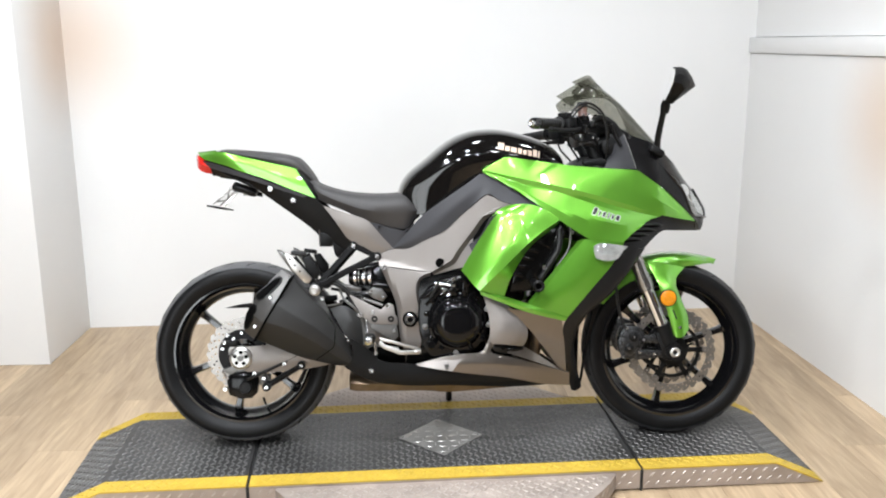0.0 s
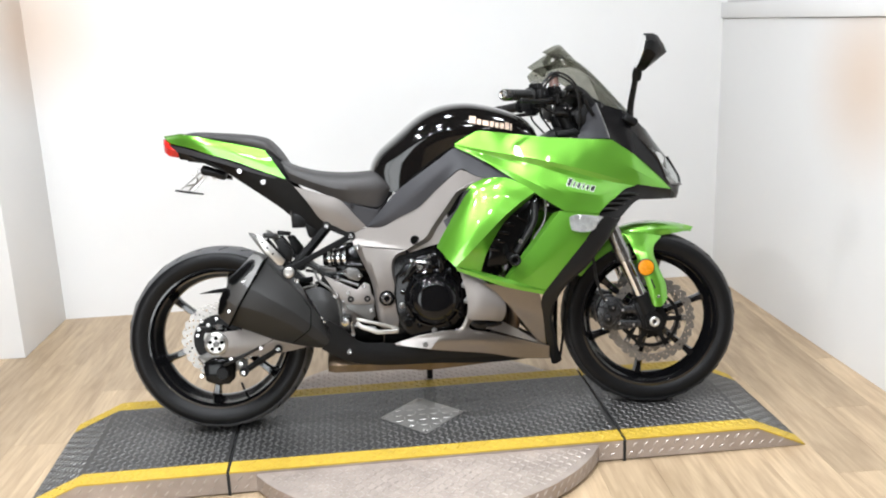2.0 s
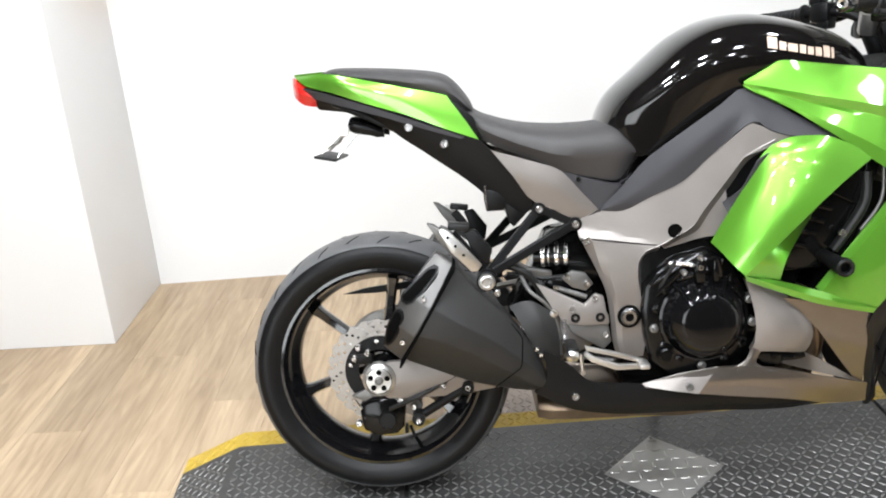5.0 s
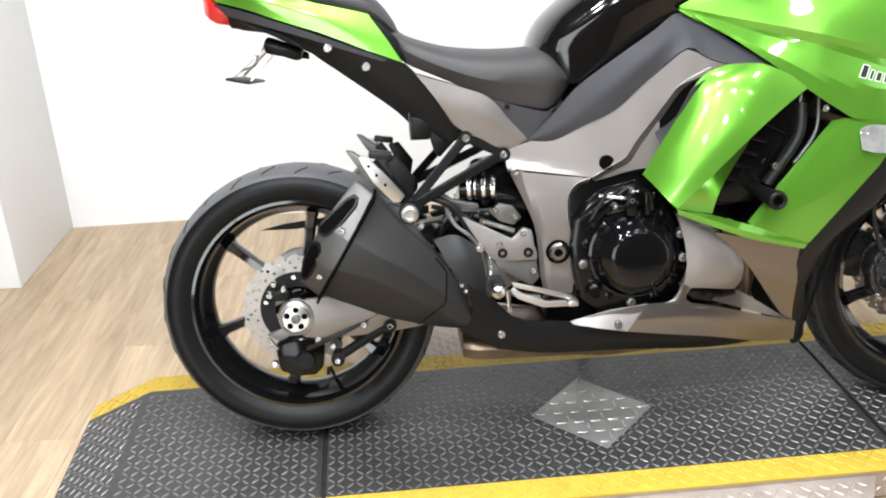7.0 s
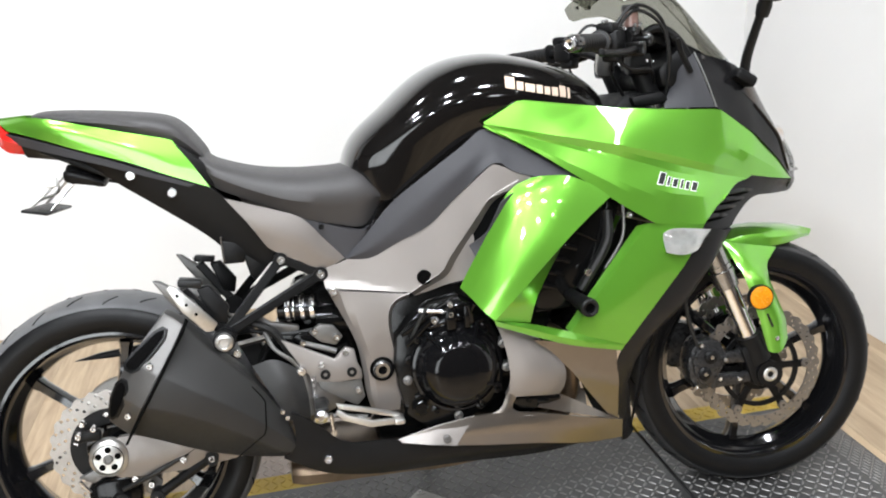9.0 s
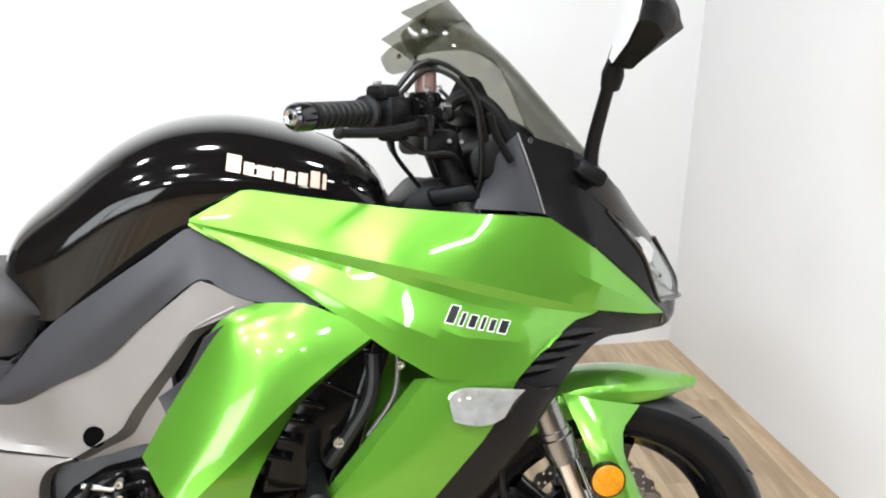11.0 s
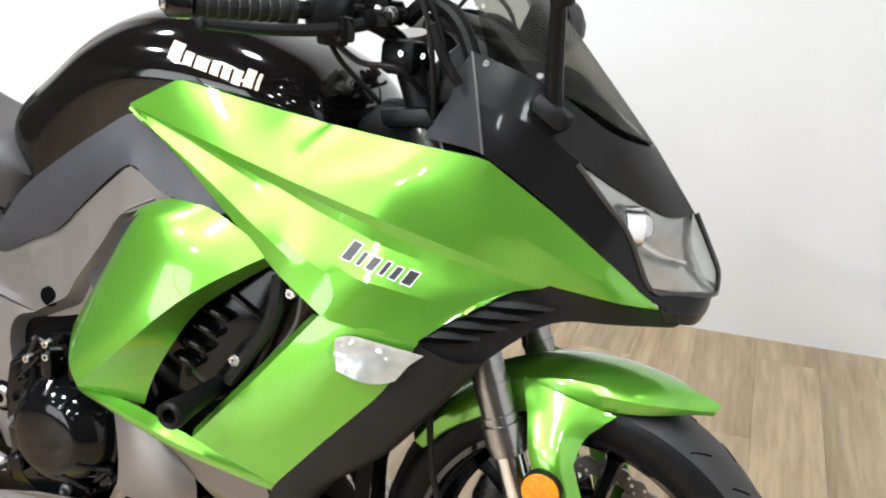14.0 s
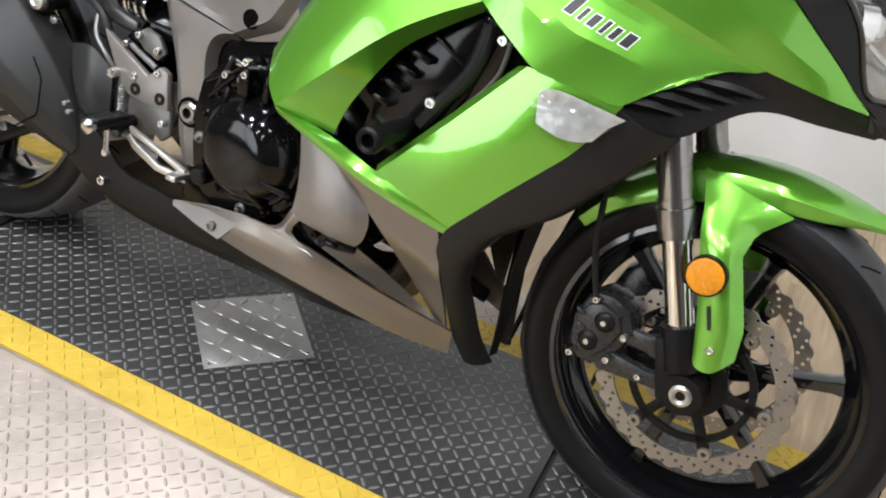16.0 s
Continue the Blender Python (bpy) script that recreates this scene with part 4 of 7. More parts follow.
part("tail_bridge", flip(side([[(-0.150, 0.984, 0.0), (-0.078, 0.986, 0.0)], [(-0.150, 0.984, 0.028), (-0.078, 0.987, 0.073)]], 6, 2, 0.004)), M_GREEN, bike)
low = side([[(-0.128, 0.958, 0.050), (-0.05, 0.938, 0.085), (0.010, 0.917, 0.095), (0.100, 0.887, 0.103), (0.180, 0.854, 0.108), (0.262, 0.822, 0.116), (0.350, 0.702, 0.112), (0.378, 0.674, 0.108)],
            [(-0.112, 0.930, 0.050), (-0.03, 0.912, 0.078), (0.04, 0.892, 0.090), (0.11, 0.855, 0.097), (0.18, 0.815, 0.10), (0.262, 0.760, 0.104), (0.318, 0.690, 0.10), (0.345, 0.660, 0.10)],
            [(-0.096, 0.908, 0.042), (-0.02, 0.897, 0.060), (0.03, 0.882, 0.075), (0.089, 0.838, 0.086), (0.142, 0.800, 0.088), (0.234, 0.731, 0.09), (0.284, 0.681, 0.09), (0.318, 0.668, 0.09)]], 30, 3, 0.006)
tl = both("tail_undertray", low, M_BLACKP, "black matt plastic undertail panel")
for s, q in zip((-1, 1), tl):
    part("tail_bolt", bolt(0.105, s * 0.101, 0.862, 0.0105, 0.005, s), M_STEEL, q)
    part("tail_bolt", bolt(0.180, s * 0.107, 0.823, 0.0105, 0.005, s), M_STEEL, q)
    part("tail_flash", side([[(-0.128, 0.957, 0.054), (-0.05, 0.936, 0.089), (0.05, 0.902, 0.1015), (0.15, 0.864, 0.110), (0.225, 0.836, 0.1165)], [(-0.112, 0.936, 0.054), (-0.045, 0.917, 0.086), (0.05, 0.888, 0.0995), (0.13, 0.860, 0.106), (0.215, 0.832, 0.1145)]], 12, 2, 0.002) if s < 0 else flip(side([[(-0.128, 0.957, 0.054), (-0.05, 0.936, 0.089), (0.05, 0.902, 0.1015), (0.15, 0.864, 0.110), (0.225, 0.836, 0.1165)], [(-0.112, 0.936, 0.054), (-0.045, 0.917, 0.086), (0.05, 0.888, 0.0995), (0.13, 0.860, 0.106), (0.215, 0.832, 0.1145)]], 18, 2, 0.002)), M_TRIM, q, "grey strip under the tail panel")
part("seat_gap_filler", plate([(0.180, 0.922), (0.212, 0.908), (0.246, 0.876), (0.264, 0.828), (0.236, 0.836)], -0.107, -0.07, 0.003), M_BLACKP, bike)
part("seat_gap_filler", plate([(0.180, 0.922), (0.212, 0.908), (0.246, 0.876), (0.264, 0.828), (0.236, 0.836)], 0.07, 0.107, 0.003), M_BLACKP, bike)
part("undertail_floor", box((0.10, 0, 0.845), (0.36, 0.15, 0.015), 0.004, pose(0, 0, 0, 0, 26)), M_BLACKP, bike)
part("undertail_block", join(plate([(0.262, 0.716), (0.262, 0.668), (0.304, 0.668), (0.31, 0.712)], -0.098, 0.098, 0.004), plate([(0.300, 0.70), (0.306, 0.665), (0.312, 0.640), (0.322, 0.628), (0.348, 0.655), (0.372, 0.678), (0.35, 0.705)], -0.096, 0.096, 0.005)), M_BLACKP, bike)
part("undertail_wire", tube([(0.262, -0.099, 0.725), (0.264, -0.101, 0.672)], 0.0022, 6), M_STEEL, bike)
tlamp = hull([(-0.160, 0.945, 0.965, 0.982, 0.010, 0.014), (-0.148, 0.935, 0.960, 0.982, 0.036, 0.04), (-0.128, 0.920, 0.945, 0.970, 0.045, 0.056), (-0.10, 0.915, 0.935, 0.955, 0.045, 0.06)], 5, 2.6, 3)
part("tail_lamp", tlamp, M_RED, bike, "red tail lamp lens")
# plate bracket and rear signals
br = part("plate_bracket", join(box((0.0, 0, 0.862), (0.08, 0.05, 0.03), 0.008, pose(0, 0, 0, 0, 20)), box((-0.085, 0, 0.803), (0.05, 0.17, 0.006), 0.002, pose(0, 0, 0, 0, 12))), M_BLACKP, bike, "black number plate bracket on bright wires")
for pts_ in ([(-0.03, -0.03, 0.87), (-0.10, -0.045, 0.81)], [(-0.02, -0.03, 0.85), (-0.065, -0.045, 0.80)], [(-0.03, 0.03, 0.87), (-0.10, 0.045, 0.81)], [(-0.05, -0.03, 0.85), (-0.07, 0.03, 0.83), (-0.09, -0.03, 0.82)]):
    part("bracket_wire", tube(pts_, 0.0026, 6), M_ALU, br)
for s in (-1, 1):
    sg = part("rear_signal", hull([(-0.028, 0.856, 0.866, 0.874, 0.004, 0.008), (-0.016, 0.850, 0.864, 0.876, 0.008, 0.013), (0.018, 0.844, 0.856, 0.866, 0.010, 0.014), (0.046, 0.838, 0.845, 0.852, 0.005, 0.009)], 5, 2.4, 3), M_BLACKP, bike, "black rear turn signal")
    sg.location = (0.0, s * 0.075, 0)
    part("plate_lamp", box((-0.03, s * 0.08, 0.862), (0.022, 0.016, 0.02), 0.005), M_WHITE, sg)

# silver triangular side panel under the seat
tri = side([[(0.279, 0.805, 0.126), (0.369, 0.776, 0.130), (0.424, 0.754, 0.130), (0.470, 0.703, 0.127), (0.505, 0.664, 0.124)],
            [(0.320, 0.752, 0.130), (0.378, 0.735, 0.136), (0.420, 0.715, 0.136), (0.455, 0.680, 0.131), (0.488, 0.655, 0.126)],
            [(0.352, 0.700, 0.122), (0.378, 0.682, 0.124), (0.410, 0.668, 0.124), (0.440, 0.650, 0.122), (0.470, 0.646, 0.122)]], 22, 3, 0.006)
both("side_panel", tri, M_FRAME, "warm grey painted side panel")
# subframe stay to the passenger foot rest
def flat_bar(a, b, ya, yb, wide, deep=0.013):
    """A cast bar of oblong section from (x, z) a to b, its middle at widths ya and yb."""
    d = Vector((b[0] - a[0], 0, b[1] - a[1])).normalized()
    n = Vector((-d.z, 0, d.x)) * (wide / 2)
    rows = []
    for (x, z), y in ((a, ya), (b, yb)):
        c = Vector((x, y, z))
        ring = []
        for u, v in ((-1, -0.6), (-0.7, -1), (0.7, -1), (1, -0.6), (1, 0.6), (0.7, 1), (-0.7, 1), (-1, 0.6)):
            ring.append(c + n * u + Vector((0, v * deep / 2, 0)))
        rows.append(ring)
    bm = bmesh.new()
    grid(bm, rows, loop_u=True)
    bmesh.ops.holes_fill(bm, edges=[e for e in bm.edges if e.is_boundary], sides=8)
    bmesh.ops.recalc_face_normals(bm, faces=bm.faces)
    return bm


for s in (-1, 1):
    y = s * 0.118
    st = part("footrest_stay", join(flat_bar((0.376, 0.672), (0.262, 0.550), y, s * 0.168, 0.019), flat_bar((0.453, 0.635), (0.268, 0.548), y, s * 0.168, 0.020), flat_bar((0.376, 0.672), (0.453, 0.635), y, y, 0.018),
                                   lathe([(0, s * 0.112), (0.0145, s * 0.112), (0.0145, s * 0.128), (0, s * 0.128)], 20, pose(0.376, 0, 0.672)), lathe([(0, s * 0.112), (0.0145, s * 0.112), (0.0145, s * 0.128), (0, s * 0.128)], 20, pose(0.453, 0, 0.635)),
                                   lathe([(0, s * 0.155), (0.0215, s * 0.155), (0.0215, s * 0.186), (0, s * 0.186)], 24, pose(0.256, 0, 0.538)), flat_bar((0.256, 0.545), (0.186, 0.640), s * 0.168, s * 0.176, 0.020)), M_BLACKP, bike, "black cast passenger foot rest stay")
    part("bolt_collar", lathe([(0.0165, s * 0.200), (0.0215, s * 0.198), (0.0215, s * 0.175), (0.0165, s * 0.175)], 26, pose(0.254, 0, 0.535), closed=True), M_BLACKP, st)
    part("stay_bolt", bolt(0.376, s * 0.128, 0.672, 0.010, 0.006, s), M_STEEL, st)
    part("stay_bolt", bolt(0.453, s * 0.128, 0.635, 0.010, 0.006, s), M_STEEL, st)
    part("muffler_bolt", lathe([(0, s * 0.206), (0.008, s * 0.206), (0.011, s * 0.209), (0.0165, s * 0.207), (0.0185, s * 0.20), (0.0185, s * 0.175), (0, s * 0.175)], 26, pose(0.254, 0, 0.535)), M_ALU, st, "machined muffler mounting bolt")
    pg = part("passenger_footrest", join(plate([(0.132, 0.668), (0.148, 0.664), (0.205, 0.622), (0.236, 0.566), (0.222, 0.556), (0.185, 0.590), (0.155, 0.632)], s * 0.178, s * 0.196, 0.005)), M_CAP, bike, "folded alloy passenger foot rest with rubber pads")
    part("footrest_rubber", box((0.20, s * 0.165, 0.652), (0.046, 0.036, 0.015), 0.004, pose(0, 0, 0, 0, 8)), M_CABLE, pg)
    part("footrest_pad", plate([(0.157, 0.652), (0.166, 0.657), (0.178, 0.652), (0.214, 0.612), (0.246, 0.574), (0.236, 0.560), (0.222, 0.560), (0.182, 0.604)], s * 0.1965, s * 0.204, 0.002), M_ALU, pg, "bright worn grip bar")
    for px_, pz_ in ((0.177, 0.636), (0.192, 0.617), (0.208, 0.597)):
        part("grip_hole", lathe([(0, s * 0.2046), (0.0032, s * 0.2046), (0.0032, s * 0.199), (0, s * 0.199)], 10, pose(px_, 0, pz_)), M_RECESS_SHADE, pg)
    part("footrest_heel", plate([(0.21, 0.64), (0.235, 0.645), (0.268, 0.60), (0.262, 0.565), (0.235, 0.575)], s * 0.158, s * 0.178, 0.004), M_BLACKP, pg)

# rider foot rest bracket and brake pedal
FORM["flare"] = False
bk = plate([(0.360, 0.507), (0.464, 0.454), (0.488, 0.477), (0.506, 0.470), (0.511, 0.434), (0.516, 0.408), (0.463, 0.406), (0.422, 0.412), (0.399, 0.439)], -0.168, -0.154, 0.003)
hb = both("footrest_bracket", bk, M_FRAME, "grey cast rider foot rest bracket")
for s, q in zip((-1, 1), hb):
    for x, z in ((0.437, 0.446), (0.487, 0.466), (0.508, 0.384)):
        part("bracket_bolt", bolt(x, s * 0.168, z, 0.0075, 0.005, s), M_STEEL, q)
    for x, z in ((0.443, 0.425), (0.497, 0.424)):
        part("bracket_bore", lathe([(0.004, s * 0.170), (0.0105, s * 0.170), (0.0105, s * 0.158), (0.004, s * 0.158)], 16, pose(x, 0, z), closed=True), M_BLACKP, q)
    part("bracket_lower", plate([(0.424, 0.416), (0.514, 0.412), (0.521, 0.366), (0.503, 0.349), (0.464, 0.372), (0.432, 0.392)], s * 0.148, s * 0.160, 0.003), M_CAP, q)
    part("rider_footrest", join(tube([(0.432, s * 0.155, 0.362), (0.425, s * 0.245, 0.362)], (0.014, 0.011), 10), box((0.428, s * 0.205, 0.374), (0.026, 0.075, 0.008), 0.003)), M_CABLE, q, "black rubber rider foot rest")
    part("footrest_tip", lathe([(0, s * 0.256), (0.006, s * 0.256), (0.013, s * 0.25), (0.013, s * 0.24), (0, s * 0.24)], 14, pose(0.425, 0, 0.362)), M_STEEL, q)
    part("heel_bolt", join(tube([(0.445, s * 0.225, 0.36), (0.448, s * 0.225, 0.322)], 0.0045, 8), lathe([(0, -0.004), (0.006, -0.004), (0.006, 0.004), (0, 0.004)], 10, pose(0.448, s * 0.225, 0.32))), M_STEEL, q)
pd = part("brake_pedal", join(plate([(0.458, 0.367), (0.512, 0.353), (0.586, 0.331), (0.584, 0.321), (0.512, 0.343), (0.462, 0.355)], -0.190, -0.180, 0.002), plate([(0.462, 0.355), (0.478, 0.342), (0.53, 0.322), (0.589, 0.322), (0.590, 0.309), (0.524, 0.309), (0.471, 0.330), (0.455, 0.347)], -0.190, -0.180, 0.002), box((0.582, -0.198, 0.322), (0.022, 0.044, 0.012), 0.004)), M_ALU, bike, "forked alloy rear brake pedal")
mc = part("rear_master_cylinder", join(tube([(0.395, -0.150, 0.44), (0.402, -0.152, 0.375)], 0.0125, 12), tube([(0.402, -0.152, 0.38), (0.408, -0.152, 0.34)], 0.007, 10), box((0.390, -0.15, 0.395), (0.02, 0.02, 0.018), 0.004)), M_ALU, bike, "alloy rear brake master cylinder")
FORM["flare"] = True
part("gear_lever", tube([(0.45, 0.165, 0.355), (0.52, 0.175, 0.34), (0.60, 0.175, 0.33)], 0.006, 8), M_ALU, bike)
stand = part("side_stand", join(tube([(0.66, 0.13, 0.26), (0.70, 0.25, 0.155), (0.707, 0.343, 0.072)], 0.012, 10), box((0.707, 0.347, 0.067), (0.05, 0.045, 0.008), 0.003, pose(0, 0, 0, 12))), M_BLACKP, bike, "black extended side stand")
can = part("shock_reservoir", lathe([(0.016, -0.026), (0.0255, -0.026), (0.0255, 0.034), (0.016, 0.034)], 32, closed=True), M_ENGINE, bike, "black shock preload adjuster with chromed rings")
for w0, w1, rr in ((-0.031, -0.022, 0.0265), (-0.014, -0.006, 0.0285), (0.004, 0.007, 0.0275), (0.012, 0.020, 0.0285)):
    part("adjuster_ring", lathe([(0.018, w0), (rr - 0.002, w0), (rr, w0 + 0.002), (rr, w1 - 0.002), (rr - 0.002, w1), (0.018, w1)], 32, closed=True), M_CHROME, can, "chromed adjuster ring")
can.matrix_basis = pose(0.402, -0.128, 0.562, 0, 0, 78)
part("adjuster_core", lathe([(0, -0.026), (0.0165, -0.026), (0.0165, 0.03), (0, 0.03)], 20), M_RECESS_SHADE, can)
part("rear_engine_mass", plate([(0.30, 0.42), (0.36, 0.52), (0.40, 0.60), (0.50, 0.62), (0.62, 0.60), (0.62, 0.30), (0.48, 0.31), (0.40, 0.36)], -0.07, 0.07, 0.01), M_ENGINE, bike)
part("shock_body", tube([(0.43, -0.10, 0.535), (0.60, -0.08, 0.52)], 0.03, 16), M_ENGINE, bike)
part("hose", tube([(0.255, -0.130, 0.556), (0.292, -0.142, 0.556), (0.344, -0.146, 0.534), (0.377, -0.146, 0.478), (0.394, -0.142, 0.436)], 0.0075, 10), M_CABLE, bike, "thick black rubber hose")
part("hose", tube([(0.30, -0.115, 0.53), (0.38, -0.12, 0.517), (0.47, -0.115, 0.522)], 0.005, 8), M_CABLE, bike)
part("linkage", plate([(0.300, 0.560), (0.316, 0.566), (0.345, 0.545), (0.40, 0.533), (0.40, 0.520), (0.35, 0.515), (0.318, 0.535)], -0.124, -0.11, 0.005), M_CAP, bike)
part("linkage", plate([(0.375, 0.505), (0.40, 0.52), (0.465, 0.515), (0.475, 0.485), (0.43, 0.47)], -0.13, -0.10, 0.01), M_ENGINE, bike)
part("link_plate", join(plate([(0.418, 0.520), (0.440, 0.536), (0.468, 0.530), (0.486, 0.505), (0.470, 0.488), (0.440, 0.498)], -0.146, -0.136, 0.003), tube([(0.402, -0.142, 0.500), (0.470, -0.146, 0.476)], 0.0055, 10)), M_CAP, bike, "grey cast link plate behind the bracket")
for x, z in ((0.430, 0.522), (0.472, 0.506), (0.404, 0.500)):
    part("link_bolt", bolt(x, -0.147, z, 0.0075, 0.007), M_STEEL, bike)
part("brake_light_spring", tube([(0.418 + 0.0045 * math.cos(k * 1.3), -0.168 + 0.0045 * math.sin(k * 1.3), 0.432 - k * 0.0011) for k in range(52)], 0.0011, 5, 160), M_STEEL, bike)
part("brake_line", tube([(0.396, -0.158, 0.448), (0.376, -0.165, 0.474), (0.345, -0.158, 0.500), (0.330, -0.140, 0.530)], 0.0042, 8), M_CAP, bike, "braided steel brake line")
part("banjo_fitting", join(lathe([(0, -0.172), (0.008, -0.172), (0.0095, -0.168), (0.0095, -0.152), (0, -0.152)], 16, pose(0.396, 0, 0.448)), lathe([(0, -0.176), (0.005, -0.176), (0.005, -0.170), (0, -0.170)], 6, pose(0.396, 0, 0.448))), M_STEEL, bike)
part("shift_rod", join(tube([(0.425, -0.172, 0.352), (0.520, -0.176, 0.338)], 0.0048, 8), lathe([(0, -0.184), (0.009, -0.184), (0.010, -0.180), (0.010, -0.168), (0, -0.168)], 16, pose(0.425, 0, 0.352))), M_CAP, bike)
part("linkage_bolt", bolt(0.275, -0.182, 0.505, 0.009, 0.006), M_STEEL, bike)

# exhaust: one muffler each side
def muffler():
    bm = bmesh.new()
    secs = [  # x along the axis: outer and inner corner points of each section as (x, z, half-width)
        [(0.187, 0.583, 0.215), (0.135, 0.505, 0.268), (0.099, 0.446, 0.268), (0.064, 0.383, 0.225), (0.068, 0.388, 0.150), (0.187, 0.580, 0.150)],
        [(0.228, 0.528, 0.218), (0.190, 0.470, 0.272), (0.166, 0.426, 0.272), (0.125, 0.358, 0.225), (0.125, 0.36, 0.150), (0.228, 0.525, 0.150)],
        [(0.291, 0.466, 0.215), (0.265, 0.420, 0.262), (0.256, 0.378, 0.262), (0.207, 0.322, 0.220), (0.207, 0.325, 0.150), (0.291, 0.462, 0.150)],
        [(0.357, 0.371, 0.205), (0.345, 0.345, 0.230), (0.335, 0.315, 0.230), (0.300, 0.295, 0.205), (0.30, 0.30, 0.150), (0.350, 0.37, 0.150)],
        [(0.372, 0.318, 0.200), (0.370, 0.310, 0.212), (0.362, 0.298, 0.212), (0.345, 0.288, 0.200), (0.345, 0.29, 0.160), (0.370, 0.315, 0.160)]]
    rows = []
    for s in spline_n([[c for p in q for c in p] for q in secs], 2):
        ring = [Vector((s[3 * i], -s[3 * i + 2], s[3 * i + 1])) for i in range(6)]
        out = []
        for i in range(6):
            a, b, c = ring[i - 1], ring[i], ring[(i + 1) % 6]
            out += [b.lerp(a, 0.06), b.lerp(a, 0.015).lerp(c, 0.015), b.lerp(c, 0.06)]
        rows.append(out)
    grid(bm, rows, loop_u=True)
    bmesh.ops.holes_fill(bm, edges=[e for e in bm.edges if e.is_boundary], sides=0)
    bmesh.ops.recalc_face_normals(bm, faces=bm.faces)
    cap = bmesh.new()
    ends = [
        [(0.185, 0.581, 0.216), (0.133, 0.503, 0.270), (0.097, 0.444, 0.270), (0.062, 0.381, 0.226), (0.066, 0.386, 0.150), (0.185, 0.578, 0.150)],
        [(0.162, 0.600, 0.210), (0.106, 0.523, 0.260), (0.070, 0.464, 0.260), (0.036, 0.402, 0.218), (0.040, 0.404, 0.152), (0.160, 0.598, 0.152)],
        [(0.150, 0.606, 0.198), (0.084, 0.537, 0.244), (0.048, 0.478, 0.244), (0.026, 0.407, 0.206), (0.028, 0.410, 0.158), (0.148, 0.604, 0.158)]]
    rows = []
    for s in ends:
        ring = [Vector((x, -h, z)) for x, z, h in s]
        out = []
        for i in range(6):
            a, b, c = ring[i - 1], ring[i], ring[(i + 1) % 6]
            out += [b.lerp(a, 0.06), b.lerp(a, 0.015).lerp(c, 0.015), b.lerp(c, 0.06)]
        rows.append(out)
    grid(cap, rows, loop_u=True)
    bmesh.ops.holes_fill(cap, edges=[e for e in cap.edges if e.is_boundary], sides=0)
    bmesh.ops.recalc_face_normals(cap, faces=cap.faces)
    return bm, cap


for s in (-1, 1):
    body, cap = muffler()
    outl = []
    for rows_ in (((0.08, 0.026, 0.036), (0.14, 0.022, 0.046), (0.30, 0.030, 0.060), (0.44, 0.040, 0.070), (0.49, 0.050, 0.064)), ((0.56, 0.052, 0.060), (0.61, 0.042, 0.067), (0.76, 0.036, 0.064), (0.90, 0.036, 0.055), (0.95, 0.041, 0.049))):
        for grow, proud in ((0.0, 0.013), (0.0045, 0.0145)):
            lines = []
            for k, (t_, p0, p1) in enumerate(rows_):
                t_ += (grow if k == 0 else -grow if k == len(rows_) - 1 else 0) * 5
                h_ = 0.216 + (0.268 - 0.216) * min(1, t_ / 0.39) - (0.042 * max(0, t_ - 0.68) / 0.32)
                lines.append([(0.187 - 0.123 * t_ - 0.847 * p_, 0.583 - 0.2 * t_ + 0.531 * p_, h_ - 0.45 * p_ + proud) for p_ in (p0 + grow, (p0 + p1) / 2, p1 - grow)])
            outl.append(side(lines, 6, 3, 0.02 if grow == 0 else 0.004))
    seam = plate([(0.061, 0.379), (0.066, 0.379), (0.190, 0.581), (0.184, 0.584)], -0.2725, -0.155, 0.001)
    line = tube([(0.300, -0.2475, 0.455), (0.322, -0.249, 0.425), (0.318, -0.2515, 0.36), (0.26, -0.25, 0.318)], 0.0014, 5, 14, False)
    if s > 0:
        body, cap, seam, line = flip(body), flip(cap), flip(seam), flip(line)
        outl = [flip(o) for o in outl]
    mf = part("muffler", body, M_MUFF, bike, "graphite coated angular exhaust muffler")
    cp = part("muffler_cap", cap, M_MCAP, mf, "titanium grey muffler end cap")
    # bores are near-black sheets giving the shade inside the outlets
    for k, o in enumerate(outl):
        part("outlet_bore" if k % 2 else "muffler_outlet", o, M_RECESS_SHADE if k % 2 else M_BLACKP, mf, "" if k % 2 else "dark exhaust outlet")
    part("cap_band", seam, M_RECESS_SHADE, mf)
    part("muffler_seam", line, M_RECESS_SHADE, mf)
    for x, z in ((0.121, 0.522), (0.071, 0.432)):
        part("cap_bolt", bolt(x, s * 0.262, z, 0.007, 0.006, s), M_STEEL, mf)
    for x, z in ((0.352, 0.388), (0.36, 0.375)):
        part("muffler_clip", bolt(x, s * 0.222, z, 0.0055, 0.006, s), M_STEEL, mf)
    part("muffler_inlet_cover", side([[(0.300, 0.470, 0.165), (0.345, 0.480, 0.170), (0.395, 0.450, 0.165)], [(0.330, 0.420, 0.190), (0.37, 0.43, 0.190), (0.405, 0.400, 0.178)], [(0.362, 0.355, 0.195), (0.385, 0.365, 0.19), (0.405, 0.345, 0.175)]], 12, 3, 0.01, True, True) if s < 0 else flip(side([[(0.300, 0.470, 0.165), (0.345, 0.480, 0.170), (0.395, 0.450, 0.165)], [(0.330, 0.420, 0.190), (0.37, 0.43, 0.190), (0.405, 0.400, 0.178)], [(0.362, 0.355, 0.195), (0.385, 0.365, 0.19), (0.405, 0.345, 0.175)]], 12, 3, 0.01, True, True)), M_MUFF, mf)
